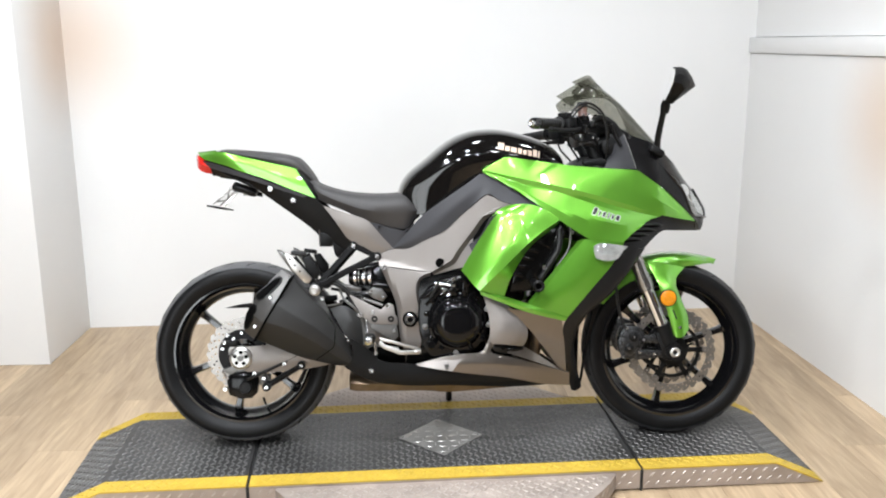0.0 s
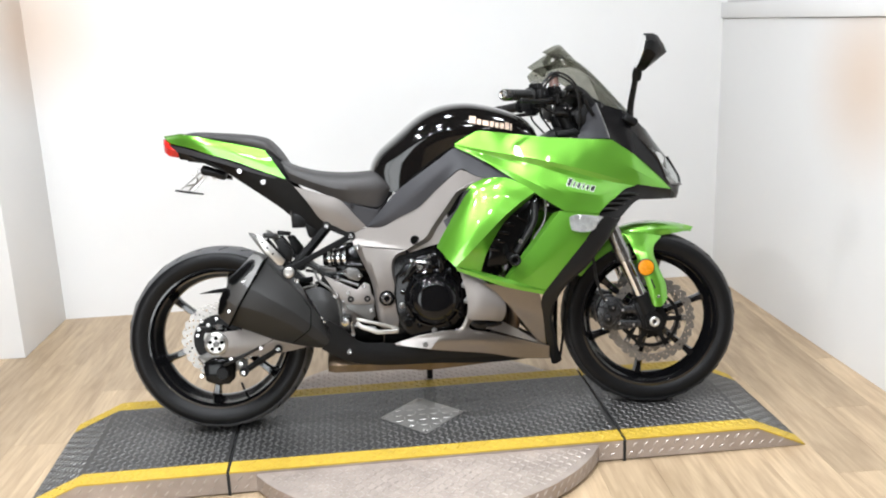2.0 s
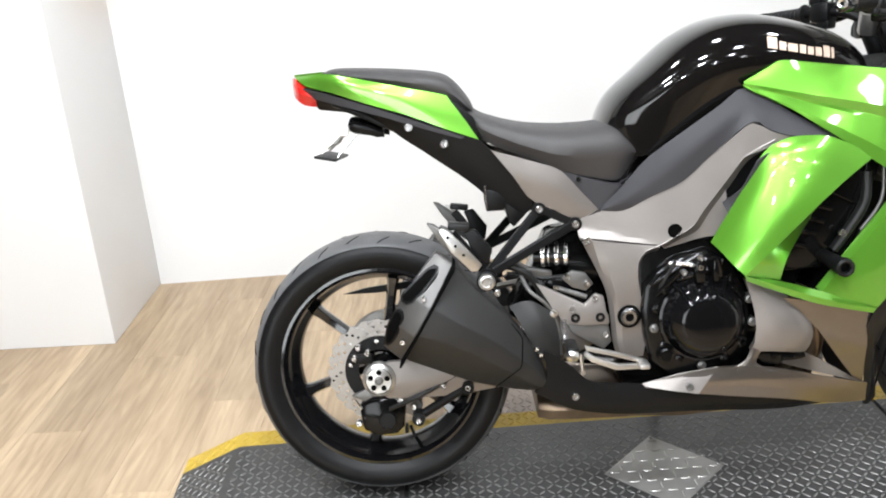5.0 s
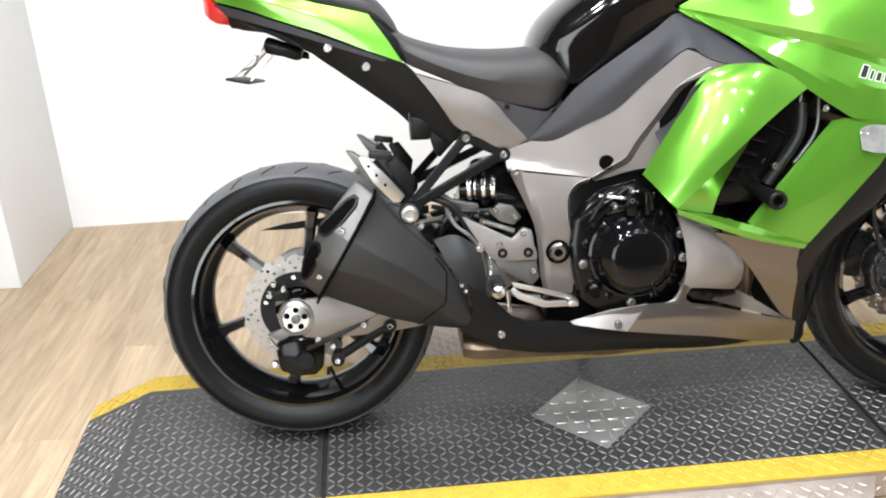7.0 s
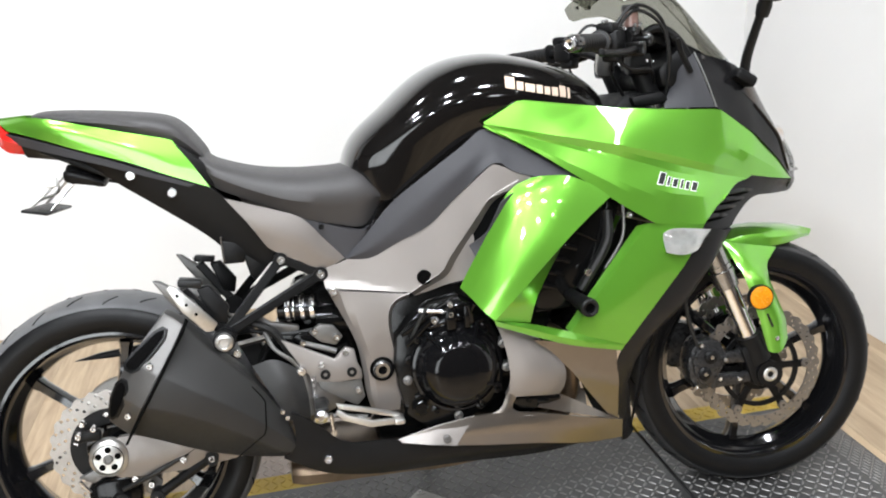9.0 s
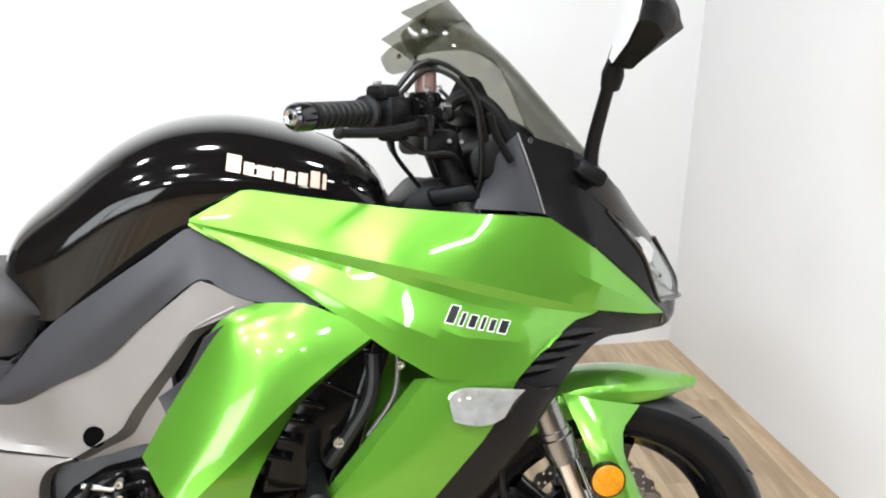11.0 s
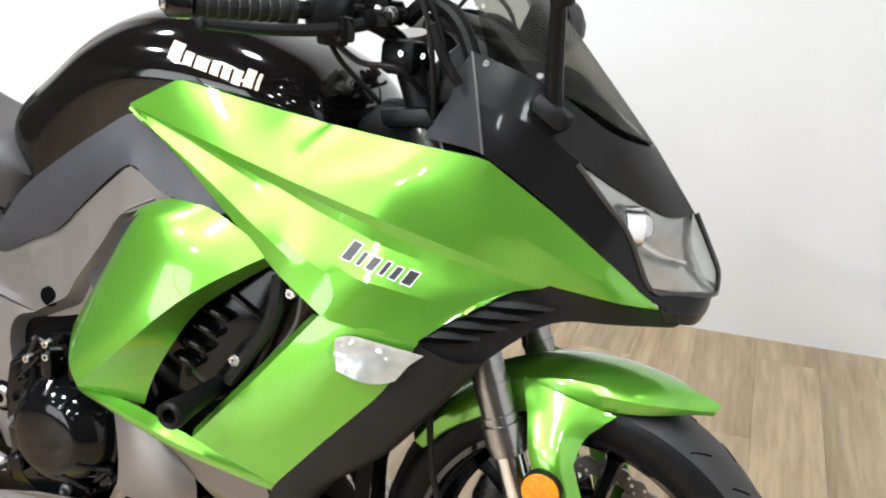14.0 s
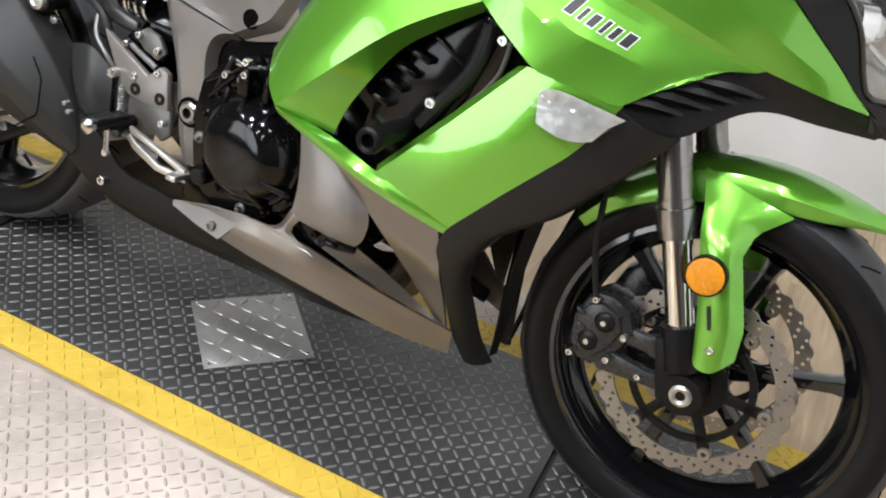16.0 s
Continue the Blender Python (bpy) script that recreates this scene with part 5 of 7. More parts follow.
shroud = side([[(0.366, 0.380, 0.208), (0.42, 0.345, 0.206), (0.47, 0.300, 0.202), (0.56, 0.290, 0.198), (0.70, 0.264, 0.196), (0.90, 0.236, 0.180), (1.06, 0.214, 0.128)],
               [(0.372, 0.318, 0.210), (0.43, 0.270, 0.204), (0.50, 0.250, 0.200), (0.58, 0.245, 0.196), (0.70, 0.240, 0.192), (0.90, 0.220, 0.170), (1.06, 0.206, 0.118)],
               [(0.345, 0.285, 0.205), (0.42, 0.240, 0.19), (0.50, 0.222, 0.185), (0.58, 0.215, 0.178), (0.70, 0.212, 0.17), (0.90, 0.200, 0.15), (1.06, 0.198, 0.10)]], 26, 3, 0.006, True, True)
sh = both("exhaust_shroud", shroud, M_BLACKP, "black lower exhaust shroud")
for s, q in zip((-1, 1), sh):
    part("shroud_bolt", bolt(0.432, s * 0.206, 0.272, 0.0095, 0.006, s), M_STEEL, q)
part("exhaust_collector", hull([(0.355, 0.197, 0.214, 0.235, 0.09, 0.10), (0.38, 0.188, 0.214, 0.25, 0.12, 0.135), (0.60, 0.186, 0.21, 0.24, 0.12, 0.135), (0.70, 0.175, 0.205, 0.235, 0.10, 0.115), (0.95, 0.185, 0.205, 0.23, 0.07, 0.08)], 6, 2.6, 3), M_HEADER, bike, "heat-stained exhaust collector box")
for y in (-0.105, -0.04, 0.04, 0.105):
    part("header_pipe", tube([(0.90, y, 0.46), (0.955, y, 0.44), (0.985, y * 0.95, 0.36), (0.96, y * 0.8, 0.26), (0.86, y * 0.6, 0.21), (0.72, y * 0.5, 0.205)], 0.020, 12), M_HEADER, bike, "heat-stained exhaust header pipe")

# engine
part("engine_block", plate([(0.54, 0.26), (0.56, 0.57), (0.66, 0.60), (0.74, 0.60), (0.78, 0.70), (0.93, 0.64), (0.94, 0.50), (0.90, 0.40), (0.93, 0.33), (0.86, 0.26)], -0.138, 0.138, 0.015), M_ENGINE, bike, "black engine block")
part("cylinder_head", plate([(0.78, 0.60), (0.83, 0.74), (0.97, 0.70), (0.985, 0.60), (0.93, 0.50)], -0.155, 0.155, 0.012), M_ENGINE, bike)
part("radiator_shroud", plate([(0.885, 0.515), (0.905, 0.60), (0.945, 0.665), (1.01, 0.735), (1.075, 0.725), (1.03, 0.60), (0.965, 0.52)], -0.176, -0.155, 0.008), M_ENGINE, bike, "black moulded radiator shroud")
for k in range(4):
    x, z = 0.912 + k * 0.0165, 0.575 + k * 0.026
    part("engine_rib", box((x, -0.180, z), (0.040, 0.022, 0.011), 0.004, pose(0, 0, 0, 0, 16)), M_ENGINE, bike)
part("shroud_ridge", box((1.0, -0.178, 0.672), (0.075, 0.012, 0.006), 0.002, pose(0, 0, 0, 0, 28)), M_ENGINE, bike)
FORM["flare"] = False
clu = (0.712, 0.417)
part("engine_side_cover", plate([(0.591, 0.491), (0.584, 0.44), (0.588, 0.385), (0.601, 0.324), (0.645, 0.288), (0.72, 0.292), (0.780, 0.325), (0.806, 0.36), (0.816, 0.405), (0.812, 0.445), (0.803, 0.479), (0.771, 0.536), (0.725, 0.565), (0.666, 0.553), (0.62, 0.525)], -0.190, -0.13, 0.010), M_ENGINE, bike, "black enamelled engine side cover")
cv = part("clutch_cover", lathe([(0, -0.2465), (0.030, -0.2460), (0.048, -0.2445), (0.056, -0.2425), (0.060, -0.2395), (0.066, -0.2345), (0.074, -0.2265), (0.081, -0.216), (0.086, -0.205), (0.0885, -0.201), (0.094, -0.199), (0.0965, -0.186), (0, -0.18)], 72, pose(clu[0], 0, clu[1])), M_CLUTCH, bike, "gloss black domed clutch cover")
for a_, r_ in ((62, 0.080), (96, 0.082), (128, 0.080), (-30, 0.082), (-62, 0.083)):
    part("cover_web", tube([(clu[0] + 0.060 * math.cos(radians(a_)), -0.2375, clu[1] + 0.060 * math.sin(radians(a_))), (clu[0] + r_ * math.cos(radians(a_)), -0.217, clu[1] + r_ * math.sin(radians(a_))), (clu[0] + 0.098 * math.cos(radians(a_)), -0.200, clu[1] + 0.098 * math.sin(radians(a_)))], (0.004, 0.0065), 10), M_CLUTCH, cv)
for k, a in enumerate((20, 52, 84, 112, 140, 166, 190, 214, 240, 268, 296, 324, 352)):
    r = 0.101 if k % 3 else 0.106
    part("cover_bolt", lathe([(0, -0.204), (0.0035, -0.204), (0.0048, -0.202), (0.0048, -0.197), (0.0095, -0.195), (0.0105, -0.17), (0, -0.17)], 12, pose(clu[0] + r * math.cos(radians(a)), 0, clu[1] + r * math.sin(radians(a)))), M_CAP if k % 3 == 0 else M_ENGINE, bike)
for a, b, r, m_ in (((0.602, -0.186, 0.492), (0.704, -0.196, 0.556), 0.006, M_ENGINE), ((0.612, -0.188, 0.470), (0.664, -0.200, 0.520), 0.0055, M_ENGINE), ((0.66, -0.196, 0.505), (0.716, -0.204, 0.522), 0.007, M_CLUTCH), ((0.735, -0.194, 0.50), (0.752, -0.2, 0.545), 0.0065, M_CLUTCH), ((0.642, -0.19, 0.54), (0.69, -0.198, 0.535), 0.0045, M_STEEL)):
    part("cover_rod", tube([a, b], r, 10), m_, bike)
part("oil_filler", lathe([(0, -0.214), (0.012, -0.214), (0.016, -0.211), (0.017, -0.185), (0, -0.185)], 18, pose(0.628, 0, 0.342)), M_ENGINE, bike)
for k in range(3):
    part("cover_rib", box((0.752 + 0.012 * k, -0.197, 0.50 - 0.030 * k), (0.05, 0.016, 0.006), 0.002, pose(0, 0, 0, 0, -32 - 14 * k)), M_ENGINE, bike)
FORM["flare"] = True
part("clutch_arm", join(tube([(0.695, -0.205, 0.53), (0.70, -0.215, 0.555), (0.735, -0.21, 0.56), (0.745, -0.20, 0.52)], 0.005, 8), box((0.70, -0.205, 0.535), (0.02, 0.03, 0.045), 0.004), box((0.735, -0.20, 0.535), (0.012, 0.020, 0.050), 0.004)), M_ENGINE, bike)
for x, z in ((0.700, 0.565), (0.700, 0.545), (0.665, 0.535)):
    part("arm_bolt", bolt(x, -0.213, z, 0.007, 0.008), M_STEEL, bike)
part("clutch_cable", tube([(0.60, -0.165, 0.44), (0.625, -0.18, 0.50), (0.655, -0.188, 0.555)], 0.004, 8), M_CABLE, bike)
eng_low = side([[(0.797, 0.510, 0.200), (0.835, 0.494, 0.204), (0.862, 0.482, 0.204), (0.884, 0.470, 0.198)],
                [(0.812, 0.455, 0.207), (0.855, 0.446, 0.217), (0.900, 0.436, 0.214), (0.926, 0.428, 0.196)],
                [(0.818, 0.405, 0.210), (0.86, 0.400, 0.222), (0.912, 0.396, 0.219), (0.942, 0.392, 0.198)],
                [(0.815, 0.370, 0.209), (0.86, 0.366, 0.217), (0.906, 0.362, 0.214), (0.938, 0.358, 0.196)],
                [(0.808, 0.352, 0.206), (0.85, 0.351, 0.210), (0.890, 0.347, 0.208), (0.925, 0.340, 0.195)]], 16, 4, 0.02, True, True)
both("lower_cover", eng_low, M_FRAME, "warm grey painted lower engine cover")
part("lower_vent", join(plate([(0.824, 0.349), (0.85, 0.353), (0.926, 0.342), (0.930, 0.330), (0.90, 0.324), (0.868, 0.316), (0.84, 0.320), (0.822, 0.336)], -0.200, -0.15, 0.004), bolt(0.858, -0.203, 0.338, 0.007, 0.006), box((0.888, -0.203, 0.333), (0.024, 0.010, 0.010), 0.003)), M_ENGINE, bike)
bel = side([[(0.578, 0.288, 0.196), (0.66, 0.309, 0.206), (0.76, 0.323, 0.212), (0.86, 0.314, 0.210), (0.97, 0.280, 0.180), (1.092, 0.236, 0.122)],
            [(0.600, 0.283, 0.200), (0.68, 0.289, 0.211), (0.77, 0.291, 0.2155), (0.87, 0.282, 0.210), (0.98, 0.256, 0.173), (1.092, 0.224, 0.118)],
            [(0.600, 0.280, 0.200), (0.68, 0.266, 0.204), (0.77, 0.254, 0.203), (0.88, 0.238, 0.190), (0.99, 0.208, 0.150), (1.092, 0.192, 0.110)]], 30, 3, 0.005)
bp = both("belly_pan", bel, M_BELLY, "warm grey painted belly pan")
for s, q in zip((-1, 1), bp):
    # tilted rear facet of the same pan; the paler grey paints the light on it
    facet = side([[(0.578, 0.289, 0.196), (0.66, 0.311, 0.204), (0.738, 0.323, 0.210)], [(0.584, 0.284, 0.204), (0.640, 0.276, 0.2145), (0.694, 0.268, 0.2175)]], 16, 3, 0.004, False)
    part("belly_lit_facet", facet if s < 0 else flip(facet), M_FRAME, q, "rear facet of the belly pan, its light put into a paler grey")
    part("belly_bolt", bolt(0.676, s * 0.2165, 0.284, 0.0095, 0.004, s), M_CAP, q)
    part("belly_upper", side([[(0.905, 0.345, 0.19), (0.945, 0.330, 0.186), (1.07, 0.245, 0.124)], [(0.875, 0.322, 0.205), (0.96, 0.290, 0.184), (1.08, 0.240, 0.122)]], 14, 3, 0.004) if s < 0 else flip(side([[(0.905, 0.345, 0.19), (0.945, 0.330, 0.186), (1.07, 0.245, 0.124)], [(0.875, 0.322, 0.205), (0.96, 0.290, 0.184), (1.08, 0.240, 0.122)]], 14, 3, 0.004)), M_BELLY, q)
    bridge = side([[(0.811, 0.364, 0.207), (0.822, 0.360, 0.2085), (0.832, 0.354, 0.208)], [(0.793, 0.330, 0.209), (0.806, 0.328, 0.212), (0.820, 0.327, 0.209)], [(0.750, 0.318, 0.212), (0.80, 0.314, 0.214), (0.866, 0.306, 0.212)]], 10, 4, 0.004, True, True)
    part("belly_bridge", bridge if s < 0 else flip(bridge), M_BELLY, q)
lt = side([[(0.872, 0.470, 0.212), (0.96, 0.450, 0.208), (1.055, 0.424, 0.200)], [(0.95, 0.395, 0.196), (1.01, 0.375, 0.190), (1.066, 0.345, 0.180)], [(1.060, 0.250, 0.128), (1.072, 0.242, 0.124), (1.082, 0.232, 0.118)]], 14, 5, 0.004)
both("lower_fairing", lt, M_BELLY, "warm grey painted lower fairing panel")

# green side fairing
blade = side([[(0.888, 0.803, 0.192), (0.925, 0.805, 0.202), (0.972, 0.798, 0.207), (1.053, 0.757, 0.210)],
              [(0.836, 0.777, 0.194), (0.872, 0.770, 0.220), (0.930, 0.750, 0.234), (0.995, 0.722, 0.234)],
              [(0.790, 0.698, 0.195), (0.820, 0.694, 0.226), (0.875, 0.684, 0.247), (0.936, 0.678, 0.251)],
              [(0.751, 0.634, 0.193), (0.775, 0.626, 0.224), (0.815, 0.613, 0.248), (0.856, 0.602, 0.255)],
              [(0.727, 0.592, 0.192), (0.742, 0.576, 0.217), (0.760, 0.553, 0.240), (0.782, 0.531, 0.251)]], 16, 5, 0.004, True, True)
inner = side([[(1.053, 0.757, 0.210), (0.995, 0.722, 0.232), (0.936, 0.678, 0.250), (0.856, 0.602, 0.255), (0.782, 0.531, 0.251)],
              [(1.040, 0.735, 0.190), (0.985, 0.695, 0.200), (0.938, 0.652, 0.208), (0.885, 0.565, 0.212), (0.865, 0.508, 0.214)]], 18, 3, 0.004)
sf = both("side_fairing", join(blade, inner), M_GREEN, "green painted side fairing blade")
sill = side([[(0.790, 0.527, 0.238), (0.865, 0.508, 0.224), (0.948, 0.482, 0.222), (1.064, 0.448, 0.206)], [(0.782, 0.531, 0.252), (0.868, 0.497, 0.244), (0.950, 0.465, 0.232), (1.077, 0.430, 0.206)], [(0.786, 0.518, 0.244), (0.868, 0.484, 0.236), (0.950, 0.453, 0.225), (1.074, 0.420, 0.202)]], 20, 2, 0.004)
both("fairing_sill", sill, M_GREEN, "green painted lower fairing edge")
lowg = side([[(1.125, 0.690, 0.212), (1.19, 0.688, 0.216), (1.258, 0.678, 0.203)], [(1.040, 0.586, 0.216), (1.13, 0.585, 0.220), (1.215, 0.600, 0.207)], [(0.994, 0.533, 0.219), (1.06, 0.522, 0.221), (1.140, 0.516, 0.211)], [(0.948, 0.480, 0.222), (1.01, 0.458, 0.217), (1.072, 0.436, 0.209)]], 14, 4, 0.004)
edge = side([[(1.125, 0.690, 0.212), (1.040, 0.586, 0.216), (0.948, 0.480, 0.222)], [(1.108, 0.684, 0.194), (1.026, 0.586, 0.198), (0.942, 0.486, 0.206)]], 12, 2, 0.003)
lg = both("front_fairing", join(lowg, edge), M_GREEN, "green painted front side fairing")
ridge = [(0.802, 0.915, 0.163), (0.860, 0.902, 0.172), (0.930, 0.886, 0.182), (1.000, 0.871, 0.195), (1.076, 0.854, 0.205), (1.190, 0.824, 0.198), (1.290, 0.794, 0.176), (1.400, 0.761, 0.140)]
up1 = side([[(0.802, 0.918, 0.161), (0.877, 0.958, 0.1615), (0.978, 0.943, 0.1630), (1.095, 0.927, 0.1650), (1.204, 0.917, 0.1670), (1.311, 0.910, 0.168), (1.395, 0.854, 0.148), (1.478, 0.786, 0.112), (1.530, 0.740, 0.083)],
            [(0.802, 0.917, 0.163), (0.880, 0.929, 0.1685), (0.990, 0.908, 0.1770), (1.100, 0.889, 0.1850), (1.210, 0.868, 0.1850), (1.310, 0.838, 0.172), (1.395, 0.802, 0.154), (1.470, 0.765, 0.118), (1.530, 0.739, 0.085)],
            ridge + [(1.480, 0.746, 0.112), (1.530, 0.738, 0.084)]], 52, 3, 0.004, False)
up2 = side([ridge,
            [(0.804, 0.913, 0.163), (0.862, 0.894, 0.165), (0.932, 0.870, 0.173), (1.002, 0.851, 0.184), (1.080, 0.832, 0.194), (1.192, 0.802, 0.189), (1.285, 0.777, 0.171), (1.395, 0.757, 0.140)],
            [(0.810, 0.906, 0.160), (0.870, 0.876, 0.176), (0.940, 0.838, 0.194), (1.010, 0.800, 0.209), (1.090, 0.765, 0.220), (1.190, 0.745, 0.216), (1.275, 0.735, 0.192), (1.36, 0.750, 0.152)],
            [(0.802, 0.913, 0.161), (0.860, 0.878, 0.174), (0.905, 0.851, 0.184), (0.980, 0.799, 0.202), (1.072, 0.732, 0.218), (1.138, 0.690, 0.222), (1.253, 0.676, 0.208), (1.317, 0.730, 0.178)]], 44, 3, 0.004, False)
uf = both("upper_fairing", join(up1, up2), M_GREEN, "green painted upper fairing with a long crease", crease=9)
for s, q in zip((-1, 1), uf):
    part("fairing_bolt", bolt(1.085, s * 0.212, 0.712, 0.008, 0.005, s), M_STEEL, q)
# dark fins and chin below the nose
chin = side([[(1.230, 0.694, 0.188), (1.280, 0.718, 0.174), (1.317, 0.738, 0.158), (1.360, 0.754, 0.140), (1.400, 0.762, 0.136), (1.47, 0.746, 0.108), (1.538, 0.734, 0.075)],
             [(1.262, 0.668, 0.192), (1.30, 0.690, 0.178), (1.33, 0.706, 0.164), (1.375, 0.722, 0.142), (1.42, 0.728, 0.120), (1.48, 0.720, 0.090), (1.56, 0.712, 0.045)],
             [(1.285, 0.655, 0.186), (1.33, 0.655, 0.168), (1.36, 0.678, 0.150), (1.395, 0.704, 0.132), (1.43, 0.712, 0.112), (1.48, 0.708, 0.085), (1.55, 0.704, 0.045)]], 26, 3, 0.004)
both("chin_panel", chin, M_CHIN, "dark grey satin chin panel")
blk = side([[(1.257, 0.674, 0.200), (1.285, 0.662, 0.196), (1.310, 0.655, 0.188), (1.335, 0.655, 0.172)],
            [(1.215, 0.600, 0.206), (1.245, 0.592, 0.202), (1.275, 0.585, 0.194), (1.285, 0.584, 0.178)],
            [(1.140, 0.515, 0.210), (1.172, 0.508, 0.206), (1.208, 0.502, 0.196), (1.220, 0.504, 0.178)],
            [(1.070, 0.434, 0.208), (1.100, 0.430, 0.204), (1.132, 0.437, 0.192), (1.146, 0.446, 0.174)],
            [(1.056, 0.400, 0.200), (1.085, 0.395, 0.194), (1.102, 0.384, 0.182), (1.110, 0.392, 0.168)],
            [(1.070, 0.320, 0.164), (1.088, 0.318, 0.158), (1.098, 0.326, 0.150), (1.104, 0.332, 0.138)],
            [(1.090, 0.225, 0.110), (1.108, 0.220, 0.102), (1.120, 0.222, 0.092), (1.128, 0.228, 0.082)],
            [(1.108, 0.165, 0.066), (1.120, 0.160, 0.058), (1.135, 0.162, 0.048), (1.148, 0.170, 0.040)]], 10, 4, 0.004)
bl = both("fairing_leading_panel", blk, M_CHIN, "dark grey satin fairing leading edge panel")
for s, q in zip((-1, 1), bl):
    ret = side([[(1.172, 0.474, 0.160), (1.160, 0.40, 0.132), (1.150, 0.30, 0.092), (1.142, 0.180, 0.042)], [(1.192, 0.490, 0.150), (1.178, 0.41, 0.122), (1.162, 0.305, 0.082), (1.149, 0.185, 0.034)]], 14, 2, 0.004)
    part("leading_return", ret if s < 0 else flip(ret), M_BLACKP, q)
    for k in range(4):
        x, z = 1.282 + k * 0.026, 0.690 + k * 0.0145
        fin = side([[(x - 0.034, z + 0.000, 0.200 - k * 0.012), (x + 0.01, z + 0.004, 0.187 - k * 0.012), (x + 0.050, z - 0.004, 0.163 - k * 0.012)], [(x - 0.030, z - 0.004, 0.204 - k * 0.012), (x + 0.012, z - 0.003, 0.193 - k * 0.012), (x + 0.046, z - 0.008, 0.166 - k * 0.012)]], 8, 2, 0.003)
        part("fin", fin if s < 0 else flip(fin), M_CHIN, q)
        slot = side([[(x - 0.028, z - 0.007, 0.2005 - k * 0.012), (x + 0.01, z - 0.006, 0.190 - k * 0.012), (x + 0.035, z - 0.009, 0.172 - k * 0.012)], [(x - 0.024, z - 0.013, 0.200 - k * 0.012), (x + 0.01, z - 0.011, 0.190 - k * 0.012), (x + 0.035, z - 0.011, 0.171 - k * 0.012)]], 8, 1, 0.002)
        part("fin_slot", slot if s < 0 else flip(slot), M_RECESS_SHADE, q)
    sig = side([[(1.154, 0.668, 0.2240), (1.175, 0.676, 0.2240), (1.22, 0.672, 0.2200), (1.268, 0.664, 0.2100)], [(1.150, 0.652, 0.2330), (1.175, 0.650, 0.2360), (1.22, 0.648, 0.2310), (1.255, 0.648, 0.2170)], [(1.160, 0.628, 0.2290), (1.19, 0.620, 0.2290), (1.215, 0.620, 0.2250), (1.236, 0.626, 0.2170)]], 14, 4, 0.0025, True, True)
    bowl = side([[(1.154, 0.668, 0.2235), (1.175, 0.676, 0.2235), (1.22, 0.672, 0.2195), (1.268, 0.664, 0.2090)], [(1.155, 0.652, 0.2225), (1.175, 0.650, 0.2225), (1.22, 0.648, 0.2200), (1.25, 0.648, 0.2120)], [(1.160, 0.628, 0.2255), (1.19, 0.620, 0.2255), (1.215, 0.620, 0.2225), (1.236, 0.626, 0.2155)]], 14, 4, 0.001)
    sg = part("turn_signal", bowl if s < 0 else flip(bowl), M_SIGNAL, bike, "clear-lens turn signal set in the fairing")
    part("signal_lens", sig if s < 0 else flip(sig), M_LENS, sg)
# radiator behind the opening
rad = part("radiator", join(box((1.02, 0, 0.60), (0.03, 0.36, 0.30), 0.006, pose(0, 0, 0, 0, 18))), M_ENGINE, bike, "black radiator")
part("radiator_hose", tube([(1.05, -0.178, 0.72), (1.045, -0.188, 0.66), (1.01, -0.190, 0.60), (0.985, -0.186, 0.56)], 0.011, 10), M_CABLE, bike)
part("radiator_trim", tube([(1.085, -0.180, 0.73), (1.08, -0.185, 0.66), (1.04, -0.185, 0.60)], 0.0036, 8), M_CAP, bike)
part("radiator_bolt", bolt(0.998, -0.196, 0.597, 0.0095, 0.006), M_STEEL, bike)
sl = part("frame_slider", lathe([(0.010, -0.298), (0.0145, -0.300), (0.0185, -0.297), (0.0195, -0.289), (0.0165, -0.26), (0.013, -0.17), (0.010, -0.17)], 28, pose(0.965, 0, 0.548), closed=True), M_BLACKP, bike, "black rubber frame slider")
part("slider_bore", lathe([(0, -0.287), (0.0105, -0.287), (0.0105, -0.28), (0, -0.28)], 18, pose(0.965, 0, 0.548)), M_RECESS_SHADE, sl)
part("inner_fairing", plate([(0.98, 0.78), (1.10, 0.70), (1.22, 0.66), (1.30, 0.72), (1.30, 0.86), (1.10, 0.88)], -0.15, 0.15, 0.01), M_BLACKP, bike)
part("airbox", plate([(0.60, 0.62), (0.60, 0.76), (0.78, 0.86), (0.98, 0.86), (1.05, 0.75), (0.92, 0.68), (0.80, 0.62)], -0.14, 0.14, 0.02), M_BLACKP, bike)
part("side_infill", side([[(0.89, 0.800, 0.196), (0.86, 0.785, 0.20), (0.82, 0.76, 0.205)], [(0.86, 0.74, 0.196), (0.83, 0.72, 0.196), (0.79, 0.70, 0.196)], [(0.84, 0.66, 0.20), (0.80, 0.65, 0.195), (0.752, 0.675, 0.188)], [(0.80, 0.62, 0.21), (0.785, 0.63, 0.205), (0.768, 0.642, 0.198)]], 12, 4, 0.004), M_TRIM, bike)

